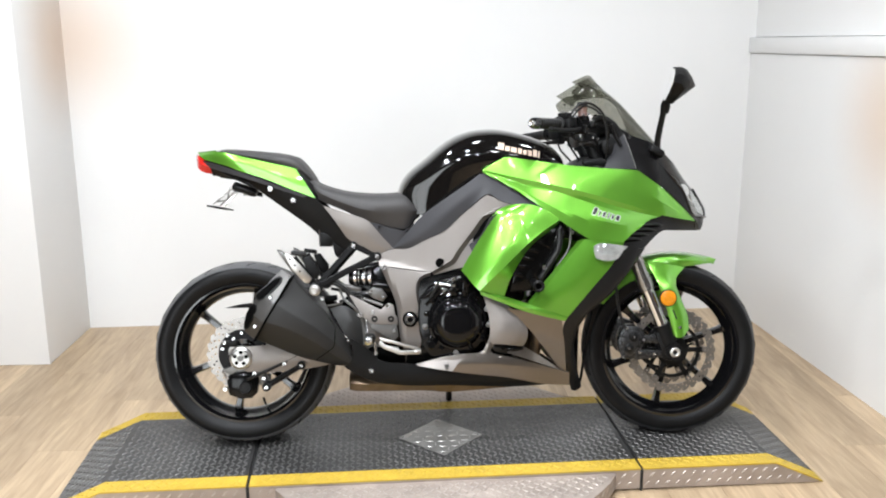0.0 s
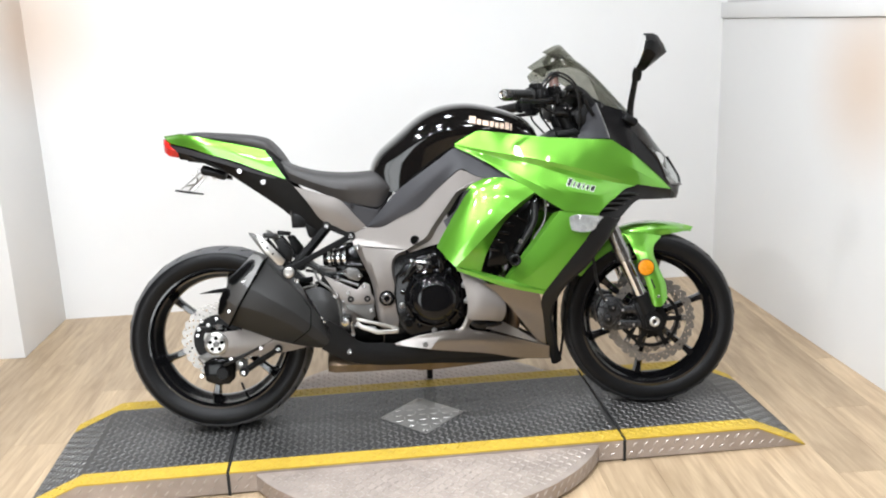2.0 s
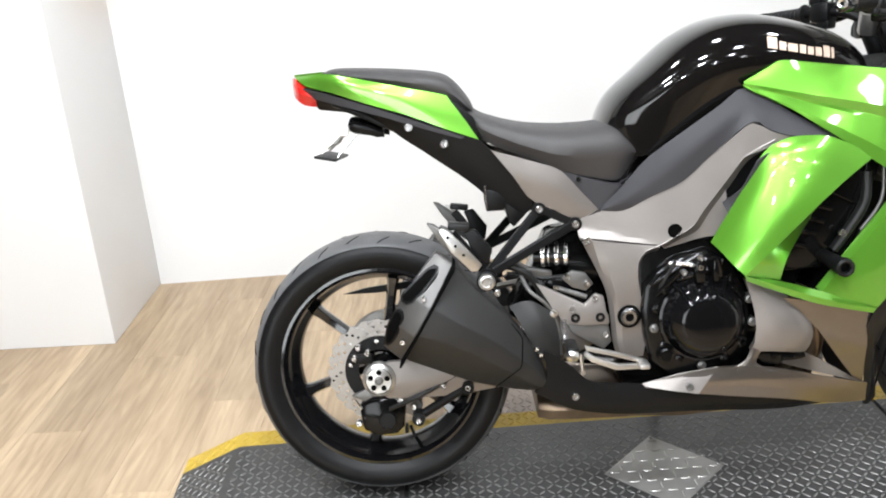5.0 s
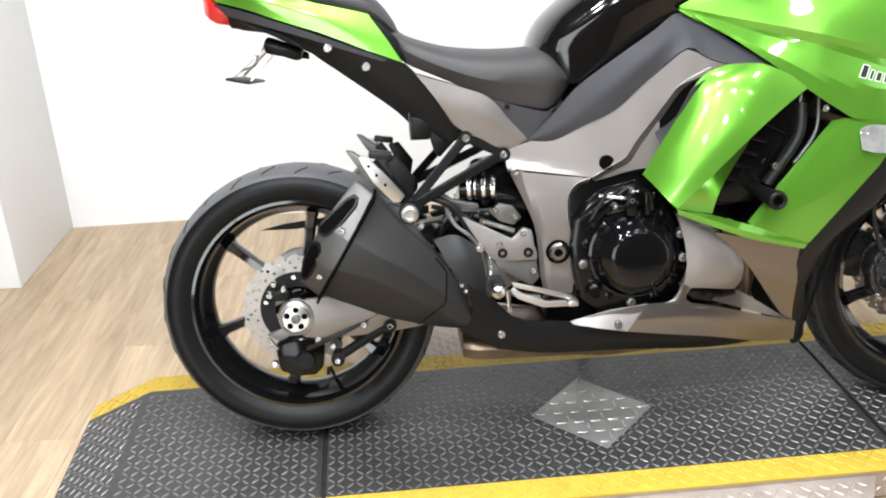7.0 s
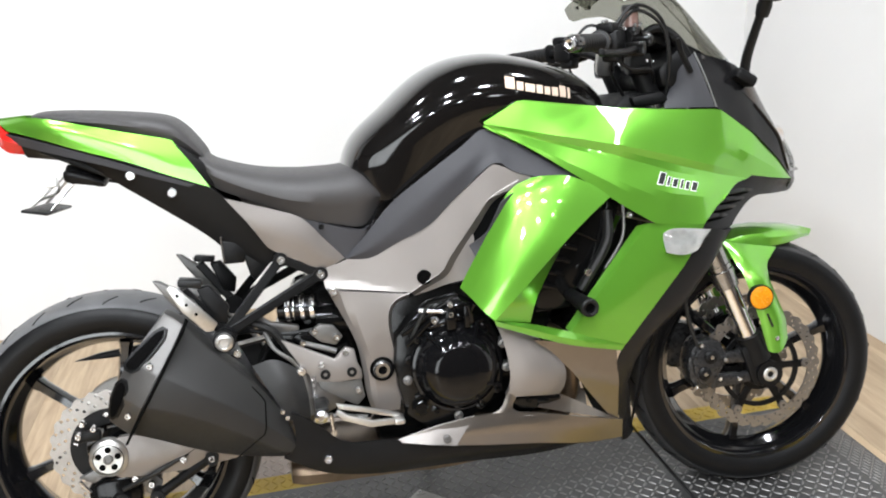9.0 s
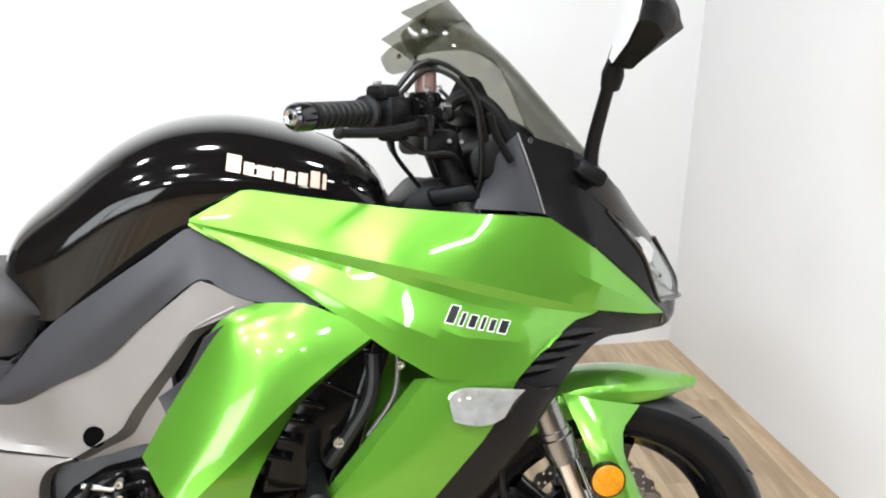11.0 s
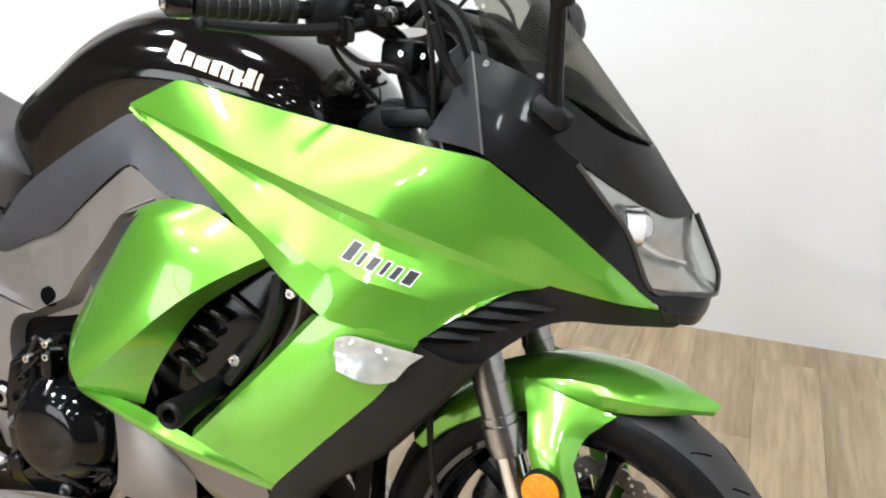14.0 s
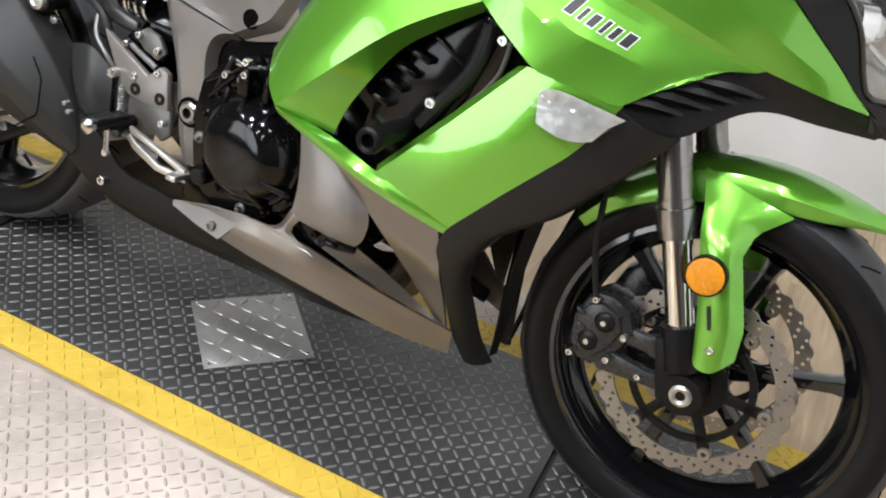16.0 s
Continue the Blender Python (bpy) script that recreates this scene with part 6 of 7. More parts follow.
# nose cowl, lamp, screen
FORM["flare"] = False
cowl = side([[(1.271, 1.025, 0.170), (1.351, 1.000, 0.165), (1.386, 0.982, 0.150), (1.44, 0.946, 0.110), (1.475, 0.931, 0.050), (1.487, 0.930, 0.0)],
             [(1.290, 0.965, 0.185), (1.36, 0.945, 0.175), (1.412, 0.910, 0.157), (1.466, 0.876, 0.117), (1.523, 0.846, 0.062), (1.551, 0.848, 0.0)]], 20, 3, 0.004)
cow2 = side([[(1.290, 0.965, 0.185), (1.36, 0.945, 0.175), (1.412, 0.908, 0.158), (1.449, 0.867, 0.150), (1.482, 0.829, 0.1365), (1.515, 0.760, 0.1125), (1.541, 0.753, 0.080)],
             [(1.306, 0.905, 0.195), (1.36, 0.872, 0.182), (1.398, 0.847, 0.177), (1.45, 0.806, 0.155), (1.481, 0.780, 0.138), (1.512, 0.752, 0.118), (1.540, 0.732, 0.090)]], 24, 3, 0.004)
cow3 = side([[(1.528, 0.757, 0.096), (1.541, 0.754, 0.077), (1.584, 0.750, 0.03), (1.592, 0.749, 0.0)], [(1.532, 0.733, 0.098), (1.546, 0.731, 0.080), (1.575, 0.722, 0.045), (1.588, 0.720, 0.0)], [(1.538, 0.712, 0.075), (1.555, 0.706, 0.050), (1.572, 0.703, 0.03), (1.58, 0.703, 0.0)]], 8, 3, 0.004)
both("nose_cowl", join(cowl, cow2, cow3), M_SATIN, "dark grey satin nose cowl")
side_pod = side([[(1.271, 1.023, 0.169), (1.25, 1.0, 0.155), (1.235, 0.965, 0.13)], [(1.305, 0.906, 0.193), (1.266, 0.909, 0.165), (1.21, 0.912, 0.145)]], 8, 4, 0.004)
dsp = both("dash_side_panel", side_pod, M_TRIM, "dark grey dashboard side panel")
for s, q in zip((-1, 1), dsp):
    part("cowl_edge", tube([(1.271, s * 0.1715, 1.024), (1.289, s * 0.1865, 0.965), (1.305, s * 0.1965, 0.906)], 0.0016, 8), M_CAP, q, "thin bright line along the edge of the cowl")
lens_rows = [[(1.413, 0.906, 0.1575), (1.466, 0.876, 0.117), (1.523, 0.846, 0.062), (1.552, 0.848, 0.0)], [(1.450, 0.866, 0.1495), (1.503, 0.838, 0.108), (1.557, 0.812, 0.046), (1.576, 0.806, 0.0)],
             [(1.483, 0.828, 0.1360), (1.527, 0.796, 0.101), (1.580, 0.776, 0.034), (1.592, 0.775, 0.0)], [(1.516, 0.761, 0.1120), (1.543, 0.7545, 0.080), (1.587, 0.751, 0.032), (1.594, 0.750, 0.0)]]
deep = [(0.004, 0.005), (0.022, 0.010), (0.022, 0.010), (0.004, 0.005)]
lens = side(lens_rows, 16, 4, 0.003, True, True)
back = side([[(x - dx, z, max(0.0, h - dh) if h else 0.0) for x, z, h in r] for r, (dx, dh) in zip(lens_rows, deep)], 12, 4, 0.002, True, True)
hl = both("headlight", back, M_REFLECT, "clear headlight with a bright reflector")
for s, q in zip((-1, 1), hl):
    part("headlight_lens", lens.copy() if s < 0 else flip(lens), M_LENS, q)
    part("headlight_projector", lathe([(0, -0.016), (0.012, -0.014), (0.021, -0.006), (0.026, 0.004), (0.028, 0.006), (0.028, 0.03), (0, 0.03)], 24, pose(1.492, s * 0.098, 0.832, 0, 0, 90 - s * 32)), M_CHROME, q)
    part("headlight_bezel", tube([(1.486, s * 0.118, 0.822), (1.52, s * 0.085, 0.80), (1.55, s * 0.04, 0.785)], 0.004, 8), M_CHROME, q)
    part("headlight_rim", tube([(x, s * (r[0][2] + 0.001), z) for r in lens_rows for x, z in (r[0][:2],)] + [(x + 0.002, s * h, z - 0.002) for x, z, h in lens_rows[3][1:]], 0.0036, 8, 40), M_RIM, q, "thin black lens surround")
    part("headlight_spine", tube([(r[3][0] + 0.001, s * 0.004, r[3][1]) for r in lens_rows], 0.0035, 8, 16), M_RIM, q)
lens.free()
scr = side([[(1.485, 0.932, 0.0), (1.401, 1.024, 0.0), (1.288, 1.146, 0.0), (1.235, 1.200, 0.0)],
            [(1.452, 0.948, 0.07), (1.375, 1.032, 0.080), (1.275, 1.140, 0.085), (1.200, 1.198, 0.085)],
            [(1.385, 0.984, 0.130), (1.312, 1.055, 0.135), (1.250, 1.135, 0.135), (1.195, 1.172, 0.138), (1.132, 1.190, 0.140)],
            [(1.295, 1.005, 0.166), (1.276, 1.058, 0.165), (1.245, 1.122, 0.163), (1.204, 1.145, 0.161), (1.152, 1.143, 0.160), (1.118, 1.137, 0.160), (1.102, 1.165, 0.158)]], 24, 5, 0.003, True, True)
scr2 = flip(scr)
sc = part("windscreen", scr, M_SMOKE, bike, "smoked plastic touring windscreen")
part("windscreen_half", scr2, M_SMOKE, sc)
sp = side([[(1.240, 1.198, 0.0), (1.218, 1.222, 0.0), (1.198, 1.244, 0.0)], [(1.205, 1.198, 0.085), (1.185, 1.214, 0.086), (1.163, 1.230, 0.085)], [(1.160, 1.163, 0.164), (1.135, 1.180, 0.162), (1.105, 1.198, 0.155)]], 10, 4, 0.003, True, True)
sp2 = flip(sp)
spo = part("screen_spoiler", sp, M_SMOKE, bike, "smoked clip-on screen spoiler")
part("spoiler_half", sp2, M_SMOKE, spo)
for s in (-1, 1):
    for x, z, h in ((1.136, 1.168, 0.163), (1.166, 1.166, 0.162)):
        part("spoiler_screw", bolt(x, s * h, z, 0.005, 0.004, s), M_STEEL, spo)
    for x, z, h in ((1.352, 1.004, 0.146), (1.29, 1.012, 0.166)):
        part("screen_screw", bolt(x, s * (h + 0.003), z, 0.005, 0.004, s), M_STEEL, sc)
FORM["flare"] = False
# mirrors
for s in (-1, 1):
    # the far mirror is folded back and down on its joint
    fold = None if s < 0 else Matrix.Translation((1.262, 0.27, 1.085)) @ pose(0, 0, 0, 0, 10, -35) @ Matrix.Translation((-1.395, -0.302, -1.165))
    mr = part("mirror", tube([(1.380, 0.178, 0.968), (1.34, 0.21, 1.0), (1.27, 0.24, 1.03)], (0.0112, 0.0092), 10) if s > 0 else tube([(1.380, s * 0.178, 0.968), (1.379, s * 0.195, 1.01), (1.384, s * 0.246, 1.090)], (0.0112, 0.0092), 10), M_BLACKP, bike, "black mirror on a stalk")
    FORM["steer"] = fold
    part("mirror_joint", lathe([(0, -0.020), (0.012, -0.019), (0.016, 0.0), (0.014, 0.020), (0, 0.020)], 16, pose(1.387, s * 0.252, 1.102, s * 58)), M_BLACKP, mr)
    FORM["steer"] = None
    part("mirror_foot", box((1.378, s * 0.178, 0.964), (0.052, 0.040, 0.026), 0.009, pose(0, 0, 0, 0, 32)), M_BLACKP, mr)
    FORM["steer"] = fold
    shell = bmesh.new()
    outline_ = ((0.248, 1.112), (0.246, 1.170), (0.252, 1.208), (0.272, 1.224), (0.330, 1.210), (0.368, 1.184), (0.372, 1.158), (0.345, 1.132), (0.285, 1.110))
    ring = [(y_, z_, 1.382 + (z_ - 1.112) * 0.55 - (y_ - 0.25) * 0.10) for y_, z_ in outline_]
    rows = []
    for k, dx, dz in ((1.0, -0.010, 0.0), (1.0, 0.000, 0.0), (0.94, 0.014, -0.004), (0.74, 0.030, -0.018), (0.40, 0.038, -0.028)):
        cy, cz = 0.302, 1.165
        rows.append([Vector((x + dx - 0.006 - (0.30 * (z - cz) if dx < 0 else 0), s * (cy + (y - cy) * k), cz + (z - cz) * k + dz)) for y, z, x in ring])
    grid(shell, rows, loop_u=True)
    bmesh.ops.holes_fill(shell, edges=[e for e in shell.edges if e.is_boundary], sides=0)
    bmesh.ops.recalc_face_normals(shell, faces=shell.faces)
    part("mirror_shell", shell, M_BLACKP, mr)
    glass = bmesh.new()
    vs = [glass.verts.new(Vector((x - 0.0195 - (z - 1.165) * 0.30, s * (0.302 + (y - 0.302) * 0.92), 1.165 + (z - 1.165) * 0.92))) for y, z, x in ring]
    glass.faces.new(vs)
    r = bmesh.ops.extrude_face_region(glass, geom=list(glass.faces))
    bmesh.ops.translate(glass, verts=[v for v in r["geom"] if isinstance(v, bmesh.types.BMVert)], vec=(0.0025, 0, 0))
    bmesh.ops.recalc_face_normals(glass, faces=glass.faces)
    part("mirror_glass", glass, M_MIRROR, mr, "silvered mirror glass")
FORM["steer"] = STEER

# front fork, fender, calipers
def fork_x(z):
    return 1.456 - (z - 0.296) * 0.395


for s in (-1, 1):
    y = s * 0.104
    top, mid, low_ = 0.95, 0.505, 0.375
    fk = part("fork_leg", tube([(fork_x(top), y, top), (fork_x(mid), y, mid)], 0.0245, 24), M_FORK, bike, "bright steel fork outer tube")
    for z0, z1, rr in ((0.0, 0.012, 0.0265), (0.012, 0.040, 0.0285), (0.044, 0.052, 0.0268), (0.088, 0.094, 0.0258)):
        part("fork_collar", tube([(fork_x(mid + z1), y, mid + z1), (fork_x(mid + z0), y, mid + z0)], rr, 24), M_FORK, fk, "machined fork collar ring")
    part("fork_stanchion", tube([(fork_x(mid + 0.01), y, mid + 0.01), (fork_x(low_ - 0.03), y, low_ - 0.03)], 0.0215, 20), M_CHROME, fk, "chromed fork stanchion")
    part("fork_foot", join(tube([(fork_x(low_ + 0.012), y, low_ + 0.012), (fork_x(0.325), y, 0.325)], 0.029, 18), lathe([(0, s * 0.085), (0.030, s * 0.085), (0.030, s * 0.132), (0, s * 0.132)], 24, pose(AX_F[0], 0, AX_F[1])), plate([(1.395, 0.36), (1.435, 0.375), (1.475, 0.30), (1.455, 0.265), (1.425, 0.27)], y - 0.02, y + 0.02, 0.006)), M_BLACKP, fk, "black cast fork foot")
    part("axle_end", lathe([(0.0075, s * 0.134), (0.012, s * 0.136), (0.0165, s * 0.134), (0.0165, s * 0.125), (0.0075, s * 0.125)], 22, pose(AX_F[0], 0, AX_F[1]), closed=True), M_ALU, fk)
    part("pinch_bolt", bolt(1.472, y * 1.1, 0.275, 0.006, 0.008, s), M_STEEL, fk)
    c1 = join(plate([(1.283, 0.372), (1.298, 0.386), (1.322, 0.388), (1.352, 0.376), (1.366, 0.346), (1.356, 0.318), (1.340, 0.288), (1.318, 0.268), (1.292, 0.272), (1.276, 0.296), (1.271, 0.336)], s * 0.055, s * 0.118, 0.009),
              plate([(1.290, 0.366), (1.312, 0.376), (1.340, 0.366), (1.350, 0.346), (1.338, 0.312), (1.318, 0.286), (1.298, 0.286), (1.284, 0.310), (1.280, 0.342)], s * 0.116, s * 0.127, 0.005))
    ca = part("front_caliper", c1, M_CALIPER, bike, "dark grey four-piston front brake caliper")
    part("caliper_arm", join(plate([(1.350, 0.352), (1.384, 0.352), (1.417, 0.366), (1.444, 0.339), (1.430, 0.318), (1.386, 0.326), (1.352, 0.326)], s * 0.098, s * 0.114, 0.004), plate([(1.310, 0.286), (1.330, 0.306), (1.400, 0.300), (1.452, 0.306), (1.456, 0.280), (1.400, 0.276), (1.330, 0.268)], s * 0.096, s * 0.116, 0.005)), M_CALIPER, ca)
    for x, z in ((1.322, 0.350), (1.306, 0.312)):
        part("caliper_piston_boss", lathe([(0, s * 0.133), (0.008, s * 0.134), (0.013, s * 0.132), (0.016, s * 0.128), (0.016, s * 0.12), (0, s * 0.12)], 22, pose(x, 0, z)), M_BLACKP, ca)
        part("boss_pin", lathe([(0, s * 0.1355), (0.0045, s * 0.1355), (0.0045, s * 0.130), (0, s * 0.130)], 6, pose(x, 0, z)), M_STEEL, ca)
    for k in range(3):
        part("caliper_fin", box((1.284 + k * 0.006, s * 0.124, 0.352 - k * 0.022), (0.016, 0.012, 0.005), 0.0015, pose(0, 0, 0, 0, 15)), M_CALIPER, ca)
    for x, z in ((1.286, 0.282), (1.342, 0.296), (1.300, 0.378), (1.356, 0.340), (1.392, 0.288), (1.408, 0.350)):
        part("caliper_bolt", bolt(x, s * (0.126 if x < 1.36 else 0.116), z, 0.0065, 0.006, s), M_STEEL, ca)
    part("brake_hose", tube([(1.295, s * 0.115, 0.375), (1.272, s * 0.12, 0.45), (1.262, s * 0.125, 0.53), (1.245, s * 0.11, 0.62), (1.22, s * 0.09, 0.75)], 0.005, 8), M_CABLE, ca)
    ref = part("reflector", lathe([(0, s * 0.149), (0.020, s * 0.149), (0.0255, s * 0.1475), (0.0265, s * 0.144), (0.0265, s * 0.134), (0, s * 0.134)], 32, pose(1.434, 0, 0.482)), M_ORANGE, bike, "round amber reflector")
    part("reflector_rim", lathe([(0.0255, s * 0.146), (0.0285, s * 0.146), (0.0285, s * 0.134), (0.0255, s * 0.134)], 32, pose(1.434, 0, 0.482), closed=True), M_BLACKP, ref)
# fender: an arch over the tyre with struts down beside the fork
rows = []
for a, r, wd, dep in ((61, 0.338, 0.004, 0.004), (66, 0.334, 0.030, 0.012), (75, 0.328, 0.060, 0.028), (88, 0.323, 0.070, 0.040), (102, 0.321, 0.071, 0.048), (118, 0.318, 0.070, 0.045), (134, 0.312, 0.068, 0.035), (146, 0.306, 0.062, 0.026)):
    c, s_ = math.cos(radians(a)), math.sin(radians(a))
    pts = []
    for y, dr in ((-wd, -dep), (-wd * 1.02, -dep * 0.45), (-wd * 0.92, -0.006), (-wd * 0.6, 0.003), (0, 0.010), (wd * 0.6, 0.003), (wd * 0.92, -0.006), (wd * 1.02, -dep * 0.45), (wd, -dep)):
        pts.append((AX_F[0] + (r + dr) * c, y, AX_F[1] + (r + dr) * s_))
    rows.append(pts)
fine = spline_n([[c for p in r for c in p] for r in rows], 4)
outer = [[Vector(r[3 * i:3 * i + 3]) for i in range(9)] for r in fine]
inner_ = []
for r in outer:
    inner_.append([Vector((AX_F[0] + (p.x - AX_F[0]) * 0.99, p.y * 0.965, AX_F[1] + (p.z - AX_F[1]) * 0.99)) for p in r])
bm = bmesh.new()
grid(bm, [o + list(reversed(i)) for o, i in zip(outer, inner_)], loop_u=True)
bmesh.ops.recalc_face_normals(bm, faces=bm.faces)
fd = part("front_fender", bm, M_GREEN, bike, "green painted front fender")
for s in (-1, 1):
    st = side([[(1.372, 0.606, 0.074), (1.41, 0.598, 0.078), (1.45, 0.590, 0.078), (1.505, 0.580, 0.072)],
               [(1.392, 0.562, 0.100), (1.41, 0.556, 0.108), (1.440, 0.552, 0.110), (1.470, 0.548, 0.096)],
               [(1.404, 0.530, 0.126), (1.42, 0.525, 0.134), (1.448, 0.52, 0.136), (1.466, 0.518, 0.118)],
               [(1.438, 0.425, 0.128), (1.452, 0.424, 0.136), (1.480, 0.422, 0.138), (1.504, 0.422, 0.120)],
               [(1.456, 0.354, 0.128), (1.464, 0.348, 0.135), (1.486, 0.350, 0.135), (1.508, 0.374, 0.120)]], 12, 4, 0.004)
    q = part("fender_strut", st if s < 0 else flip(st), M_GREEN, fd)
    part("fender_bolt", bolt(1.474, s * 0.137, 0.382, 0.0065, 0.004, s), M_STEEL, fd)
    part("strut_print", box((1.457, s * 0.1395, 0.426), (0.005, 0.001, 0.034), 0, pose(0, 0, 0, 0, -21)), M_DECAL, fd)

# handlebars, controls and dashboard
ty = 0.108
part("upper_clamp", plate([(1.15, 0.945), (1.22, 0.955), (1.24, 0.93), (1.16, 0.92)], -0.14, 0.14, 0.008), M_BLACKP, bike)
part("lower_clamp", plate([(1.24, 0.74), (1.31, 0.75), (1.32, 0.72), (1.25, 0.71)], -0.14, 0.14, 0.008), M_BLACKP, bike)
part("steering_head", tube([(1.27, 0, 0.72), (1.18, 0, 0.94)], 0.035, 16), M_BLACKP, bike)
FORM["steer"] = STEER @ Matrix.Translation((0, 0, 0.013))
GRIP_IN, GRIP_OUT = (1.066, 0.218, 1.046), (0.992, 0.316, 1.041)
for s in (-1, 1):
    gi, go = (Vector((v[0], s * v[1], v[2])) for v in (GRIP_IN, GRIP_OUT))
    along = (go - gi).normalized()
    turn_ = along.to_track_quat("-Y" if s < 0 else "Y", "Z").to_matrix().to_4x4()
    hb = part("handlebar", tube([(1.18, s * 0.104, 0.965), (1.168, s * 0.112, 1.015), (1.125, s * 0.150, 1.043), (1.066, s * 0.218, 1.046), (0.984, s * 0.327, 1.040)], 0.0112, 12), M_BLACKP, bike, "black tubular handlebar half")
    prof = [(0.012, 0), (0.0235, 0), (0.0245, 0.003), (0.0235, 0.007), (0.0172, 0.009)]
    for q in range(8):
        prof += [(0.0178, 0.014 + q * 0.0125), (0.0178, 0.021 + q * 0.0125), (0.0165, 0.0225 + q * 0.0125)]
    prof += [(0.0180, 0.118), (0.0185, 0.122), (0.012, 0.123)]
    part("grip", lathe([(r_, s * w_) for r_, w_ in prof], 20, Matrix.Translation(gi) @ turn_), M_CABLE, hb, "ribbed black rubber grip")
    part("bar_end", lathe([(0, s * 0.034), (0.009, s * 0.034), (0.0155, s * 0.030), (0.0185, s * 0.022), (0.0185, s * 0.004), (0.012, s * 0.0), (0, s * 0.0)], 20, Matrix.Translation(go) @ turn_), M_RIM, hb, "gloss black bar-end weight")
    part("bar_end_screw", lathe([(0.004, s * 0.0345), (0.0085, s * 0.0365), (0.0105, s * 0.0335), (0.0105, s * 0.028), (0.004, s * 0.028)], 16, Matrix.Translation(go) @ turn_, closed=True), M_STEEL, hb)
    part("switchgear", join(box((1.098, s * 0.186, 1.046), (0.052, 0.052, 0.050), 0.012, pose(0, 0, 0, 0, 0, s * 42)), box((1.088, s * 0.196, 1.074), (0.040, 0.034, 0.022), 0.007, pose(0, 0, 0, 0, 0, s * 42)), box((1.102, s * 0.180, 1.018), (0.036, 0.036, 0.024), 0.007, pose(0, 0, 0, 0, 0, s * 42))), M_BLACKP, hb)
    part("lever", tube([(1.168, s * 0.186, 1.042), (1.135, s * 0.225, 1.028), (1.085, s * 0.285, 1.020), (1.032, s * 0.345, 1.020)], (0.0085, 0.0062), 8), M_BLACKP, hb)
    part("lever_tip", lathe([(0, -0.008), (0.006, -0.006), (0.008, 0.0), (0.006, 0.006), (0, 0.008)], 12, pose(1.031, s * 0.347, 1.020)), M_BLACKP, hb)
    part("master_cylinder", join(tube([(1.128, s * 0.188, 1.052), (1.172, s * 0.135, 1.054)], 0.0155, 12), box((1.148, s * 0.162, 1.064), (0.040, 0.036, 0.024), 0.006, pose(0, 0, 0, 0, 0, s * 42)), tube([(1.168, s * 0.140, 1.054), (1.186, s * 0.122, 1.050)], 0.010, 10)), M_ENGINE, hb)
    part("control_cable", tube([(1.11, s * 0.178, 1.066), (1.155, s * 0.176, 1.108), (1.215, s * 0.168, 1.070), (1.232, s * 0.150, 0.98), (1.225, s * 0.12, 0.90)], 0.0036, 8), M_CABLE, hb)
    part("control_cable", tube([(1.10, s * 0.182, 1.010), (1.105, s * 0.155, 0.985), (1.135, s * 0.12, 0.945), (1.17, s * 0.09, 0.90)], 0.0036, 8), M_CABLE, hb)
    for dx, dy, dz in ((0.0, 0.0, 0.0), (0.020, -0.026, 0.004)):
        part("clamp_screw", bolt(1.150 + dx, s * (0.184 + dy), 1.078 + dz, 0.0045, 0.004, s), M_STEEL, hb)
res = part("brake_reservoir", lathe([(0, -0.024), (0.015, -0.024), (0.016, -0.02), (0.016, 0.012), (0, 0.012)], 24, pose(1.150, -0.158, 1.098, 90)), M_FLUID, bike, "translucent brake fluid reservoir with a black cap")
part("reservoir_cap", lathe([(0, 0.022), (0.0175, 0.022), (0.019, 0.019), (0.019, 0.010), (0, 0.010)], 24, pose(1.150, -0.158, 1.098, 90)), M_CABLE, res)
for s in (-1, 1):
    rs = part("bar_riser", join(tube([(fork_x(0.93), s * 0.104, 0.93), (fork_x(1.0), s * 0.106, 1.0)], 0.024, 16), box((1.175, s * 0.12, 1.0), (0.05, 0.05, 0.045), 0.01)), M_BLACKP, bike, "black handlebar riser clamp")
    part("fork_cap", lathe([(0, 0.0), (0.012, 0.0), (0.013, 0.006), (0.02, 0.006), (0.022, -0.006), (0, -0.006)], 20, pose(fork_x(1.0), s * 0.106, 1.003, -90)), M_ALU, rs)
    part("riser_bolt", bolt(1.185, s * 0.147, 1.005, 0.005, 0.005, s), M_STEEL, rs)
part("lever_pivot", join(box((1.164, -0.190, 1.044), (0.045, 0.03, 0.022), 0.006, pose(0, 0, 0, 0, 0, -40)), box((1.136, -0.216, 1.028), (0.05, 0.018, 0.03), 0.005, pose(0, 0, 0, 0, 0, -40))), M_ENGINE, bike)
part("throttle_cable", tube([(1.098, -0.19, 1.02), (1.14, -0.175, 0.99), (1.19, -0.16, 0.985), (1.215, -0.10, 0.94)], 0.004, 8), M_CABLE, bike)
part("throttle_cable", tube([(1.10, -0.19, 1.07), (1.15, -0.185, 1.118), (1.215, -0.165, 1.085), (1.245, -0.13, 0.99)], 0.004, 8), M_CABLE, bike)
part("switch_button", box((1.080, -0.208, 1.086), (0.012, 0.012, 0.008), 0.002), M_CAP, bike)
for x, y, z in ((1.165, -0.16, 1.078), (1.120, -0.206, 1.070), (1.172, -0.195, 1.056), (1.205, -0.125, 1.004)):
    part("control_screw", bolt(x, y, z, 0.005, 0.004), M_STEEL, bike)
part("hose_union", lathe([(0, -0.008), (0.009, -0.008), (0.011, -0.004), (0.011, 0.006), (0, 0.006)], 14, pose(1.178, -0.178, 1.05)), M_FORK, bike)
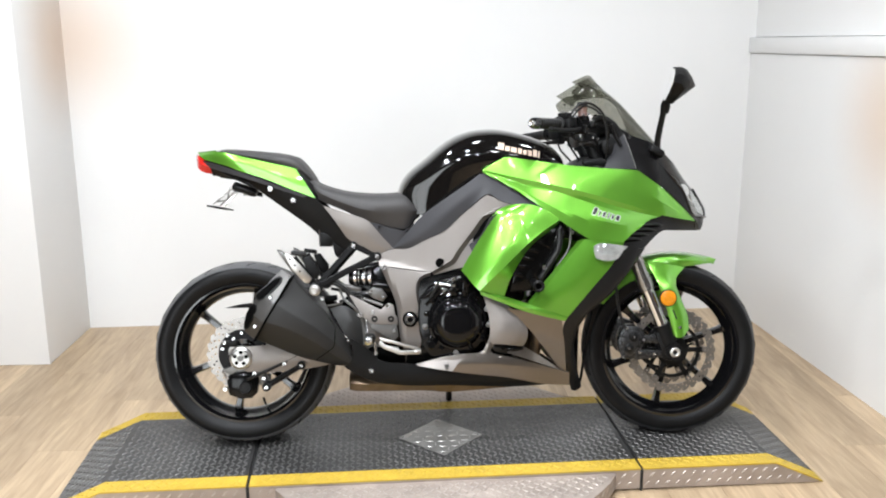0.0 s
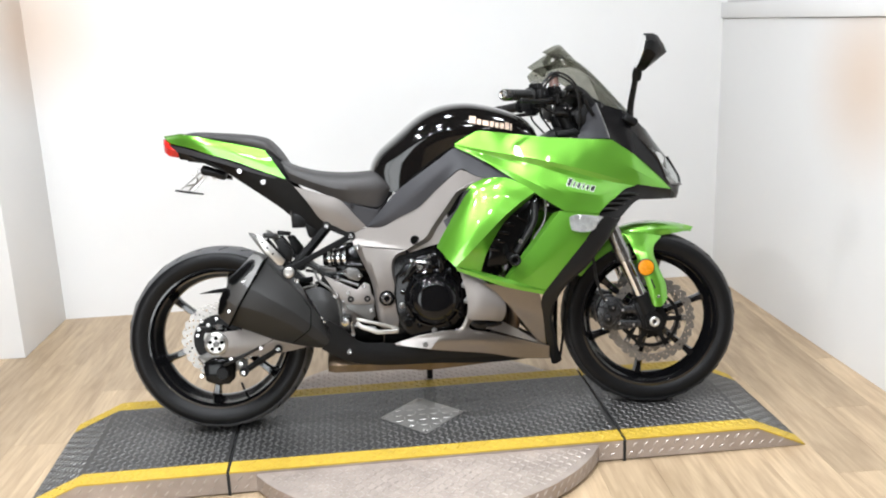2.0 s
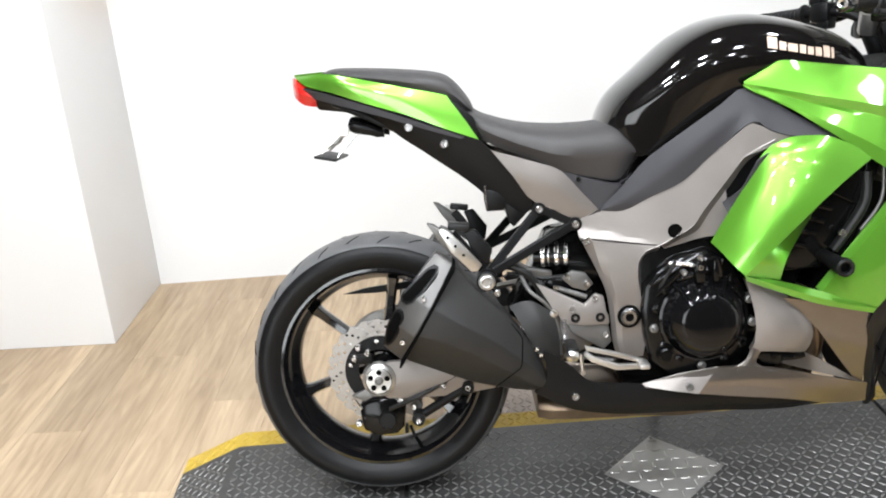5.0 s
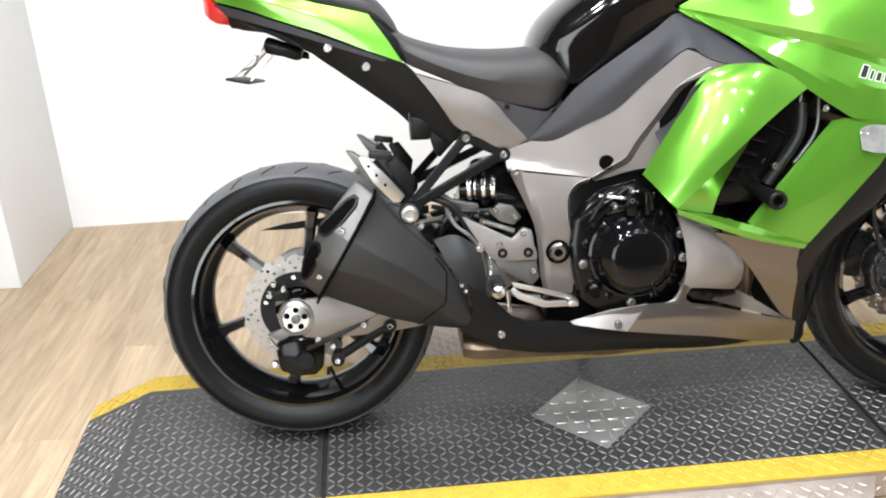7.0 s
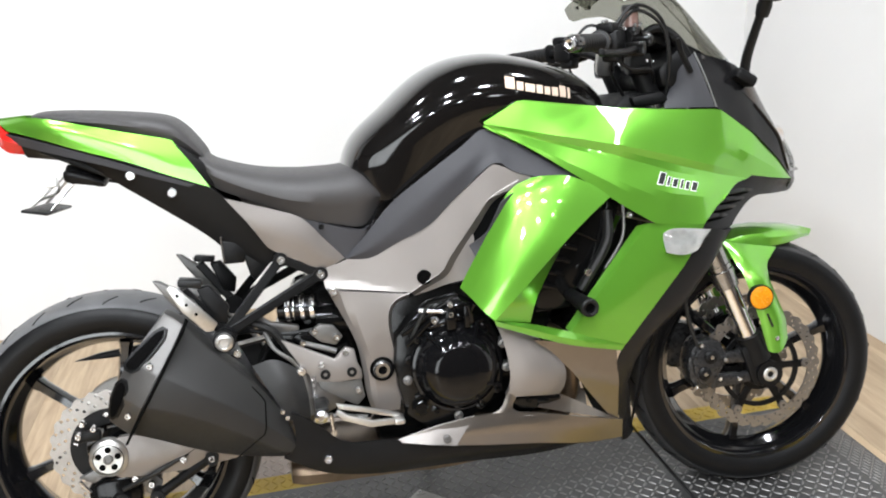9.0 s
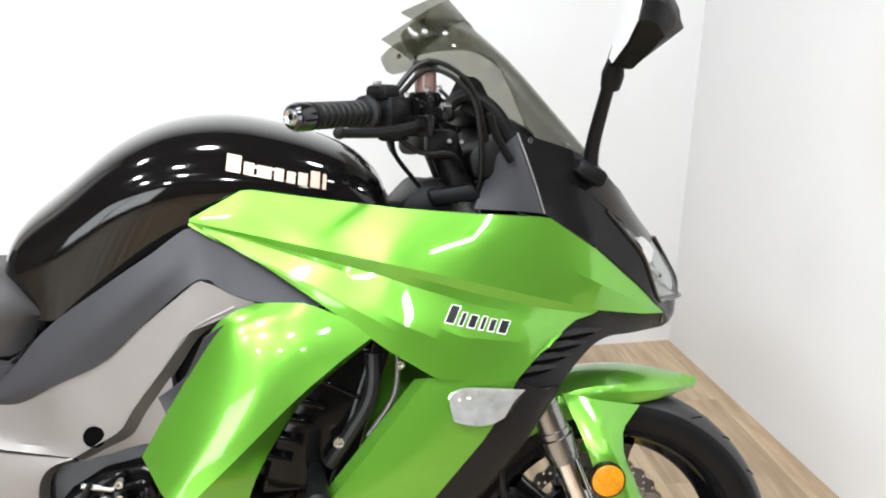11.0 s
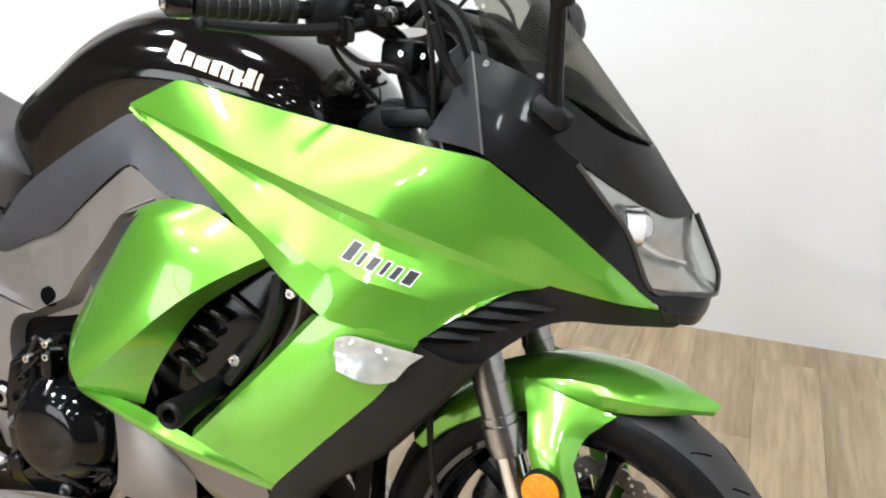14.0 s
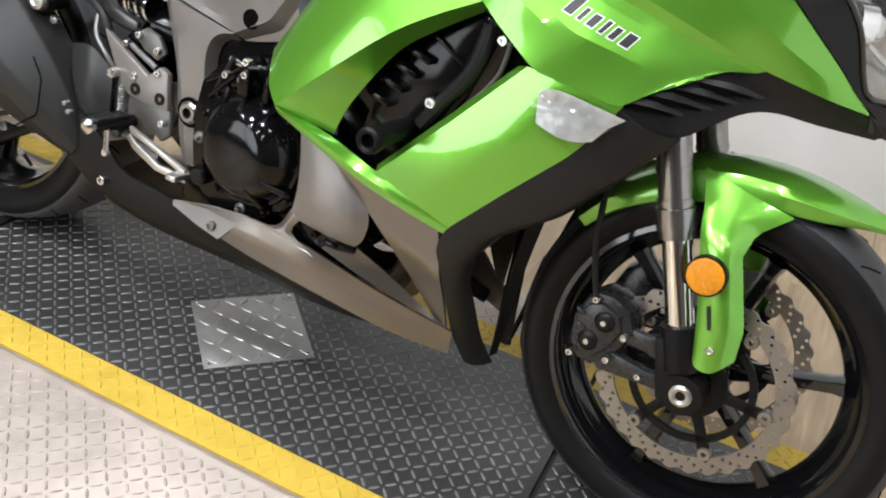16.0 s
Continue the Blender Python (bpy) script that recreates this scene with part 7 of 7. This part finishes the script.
part("ignition_lock", lathe([(0, 0.0), (0.008, 0.0), (0.018, -0.002), (0.021, -0.008), (0.021, -0.05), (0, -0.05)], 22, pose(1.135, 0, 0.985, -70)), M_ALU, bike)
FORM["steer"], FORM["flare"] = None, True
dash = part("dashboard", join(plate([(1.21, 0.96), (1.20, 1.00), (1.26, 1.055), (1.31, 1.03), (1.29, 0.96)], -0.11, 0.11, 0.012), plate([(1.10, 0.92), (1.14, 0.96), (1.23, 0.95), (1.30, 0.90), (1.22, 0.86), (1.12, 0.88)], -0.09, 0.09, 0.01)), M_BLACKP, bike, "black instrument panel")
part("dash_hood", join(tube([(1.165, -0.09, 1.06), (1.20, -0.098, 1.085), (1.245, -0.105, 1.06), (1.28, -0.115, 0.99)], 0.011, 10), tube([(1.165, 0.09, 1.06), (1.20, 0.098, 1.085), (1.245, 0.105, 1.06), (1.28, 0.115, 0.99)], 0.011, 10), plate([(1.19, 1.065), (1.205, 1.085), (1.25, 1.063), (1.255, 1.045), (1.22, 1.05)], -0.09, 0.09, 0.005)), M_BLACKP, dash)
part("screen_bracket", tube([(1.26, -0.14, 0.99), (1.235, -0.15, 1.03), (1.225, -0.155, 1.06)], 0.006, 8), M_BLACKP, dash)
part("cockpit_floor", plate([(1.06, 0.86), (1.06, 0.90), (1.20, 0.905), (1.33, 0.90), (1.33, 0.86)], -0.15, 0.15, 0.006), M_BLACKP, bike)

FORM["flare"] = False
# badges as plain slanted bars
marks([0.020, 0.014, 0.020, 0.013, 0.012, 0.013, 0.013, 0.005], 0.0042, 0.024, 0.10, M_GOLD, "tank_badge", tk, (0.853, 0.975), (0.978, -0.21), (0.0, 1.0))
SW, SG = [0.012, 0.0055, 0.010, 0.0055, 0.008, 0.012], 0.0078
marks(SW, SG, 0.025, 0.5, M_WHITE, "badge_outline", uf[0], (1.150, 0.759), (0.970, -0.25), (0.0, 1.0), 0.0008, 0.0014)
marks(SW, SG, 0.025, 0.5, M_DECAL, "fairing_badge", uf[0], (1.150, 0.759), (0.970, -0.25), (0.0, 1.0), 0.0008, 0.0, 0.0006)

# ---- floor of vinyl planks, laid last ----
M_SUB = mat("subfloor", (0.2, 0.17, 0.14), 0.9)


def plank_material():
    m = bpy.data.materials.new("light_oak_vinyl_plank")
    m.use_nodes = True
    nt = m.node_tree
    b = nt.nodes["Principled BSDF"]
    tc = nt.nodes.new("ShaderNodeTexCoord")
    info = nt.nodes.new("ShaderNodeObjectInfo")
    geo = nt.nodes.new("ShaderNodeNewGeometry")
    rnd = nt.nodes.new("ShaderNodeMath")
    rnd.operation = "ADD"
    nt.links.new(info.outputs["Random"], rnd.inputs[0])
    nt.links.new(geo.outputs["Random Per Island"], rnd.inputs[1])
    fr = nt.nodes.new("ShaderNodeMath")
    fr.operation = "FRACT"
    nt.links.new(rnd.outputs[0], fr.inputs[0])
    off = nt.nodes.new("ShaderNodeVectorMath")
    off.operation = "SCALE"
    off.inputs[0].default_value = (3.7, 17.0, 1.0)
    nt.links.new(fr.outputs[0], off.inputs["Scale"])
    pos = nt.nodes.new("ShaderNodeVectorMath")
    pos.operation = "ADD"
    nt.links.new(geo.outputs["Position"], pos.inputs[0])
    nt.links.new(off.outputs[0], pos.inputs[1])
    stretch = nt.nodes.new("ShaderNodeVectorMath")
    stretch.operation = "MULTIPLY"
    stretch.inputs[1].default_value = (1.0, 0.09, 1.0)
    nt.links.new(pos.outputs[0], stretch.inputs[0])
    grain = nt.nodes.new("ShaderNodeTexNoise")
    grain.inputs["Scale"].default_value = 55
    grain.inputs["Detail"].default_value = 7
    grain.inputs["Distortion"].default_value = 0.6
    nt.links.new(stretch.outputs[0], grain.inputs["Vector"])
    broad = nt.nodes.new("ShaderNodeTexNoise")
    broad.inputs["Scale"].default_value = 9
    broad.inputs["Detail"].default_value = 4
    nt.links.new(stretch.outputs[0], broad.inputs["Vector"])
    mixn = nt.nodes.new("ShaderNodeMath")
    mixn.operation = "ADD"
    nt.links.new(grain.outputs["Fac"], mixn.inputs[0])
    nt.links.new(broad.outputs["Fac"], mixn.inputs[1])
    ramp = nt.nodes.new("ShaderNodeValToRGB")
    ramp.color_ramp.elements[0].position, ramp.color_ramp.elements[0].color = 0.30, (0.25, 0.172, 0.103, 1)
    ramp.color_ramp.elements[1].position, ramp.color_ramp.elements[1].color = 0.68, (0.525, 0.397, 0.258, 1)
    half = nt.nodes.new("ShaderNodeMath")
    half.operation = "MULTIPLY"
    half.inputs[1].default_value = 0.5
    nt.links.new(mixn.outputs[0], half.inputs[0])
    nt.links.new(half.outputs[0], ramp.inputs["Fac"])
    tone = nt.nodes.new("ShaderNodeMapRange")
    tone.inputs["To Min"].default_value, tone.inputs["To Max"].default_value = 0.86, 1.12
    nt.links.new(fr.outputs[0], tone.inputs["Value"])
    mul = nt.nodes.new("ShaderNodeVectorMath")
    mul.operation = "SCALE"
    nt.links.new(ramp.outputs["Color"], mul.inputs[0])
    nt.links.new(tone.outputs[0], mul.inputs["Scale"])
    nt.links.new(mul.outputs[0], b.inputs["Base Color"])
    b.inputs["Roughness"].default_value = 0.42
    bp = nt.nodes.new("ShaderNodeBump")
    bp.inputs["Strength"].default_value = 0.15
    bp.inputs["Distance"].default_value = 0.001
    nt.links.new(grain.outputs["Fac"], bp.inputs["Height"])
    nt.links.new(bp.outputs[0], b.inputs["Normal"])
    return m


M_PLANK = plank_material()
floor = slab("floor", (-4.35, FRONT - 0.15, -0.06), (RIGHT + 0.6, BACK + 0.4, -0.004), M_SUB, "light oak-look vinyl plank floor", "floor")
PW, PL = 0.18, 1.22


def plank_mesh(length):
    bm = box((0, 0, -0.002), (PW - 0.0007, length - 0.0007, 0.004), 0.0004)
    for f in bm.faces:
        f.smooth = False
    me = bpy.data.meshes.new("plank")
    bm.to_mesh(me)
    bm.free()
    me.materials.append(M_PLANK)
    return me


full = plank_mesh(PL)
far = []
cols = int((RIGHT + 0.36 + 4.2) / PW) + 1
for i in range(cols):
    x = -4.2 + (i + 0.5) * PW
    start = FRONT - PL + ((i * 0.37) % 1.0) * PL
    for j in range(8):
        lo, hi = max(start + j * PL, FRONT), min(start + (j + 1) * PL, BACK + 0.24)
        if hi - lo < 0.03:
            continue
        y = (lo + hi) / 2
        if -2.6 < x < RIGHT + 0.1 and y > -1.9:
            ob = new("plank", full if hi - lo > PL - 0.001 else plank_mesh(hi - lo))
            ob.parent = floor
            ob.location = (x, y, 0)
        else:
            far.append((x, y, hi - lo))
rest = join(*[box((x, y, -0.002), (PW - 0.0007, n - 0.0007, 0.004), 0.0004) for x, y, n in far])
part("plank_field", rest, M_PLANK, floor)["kind"] = "stuff"
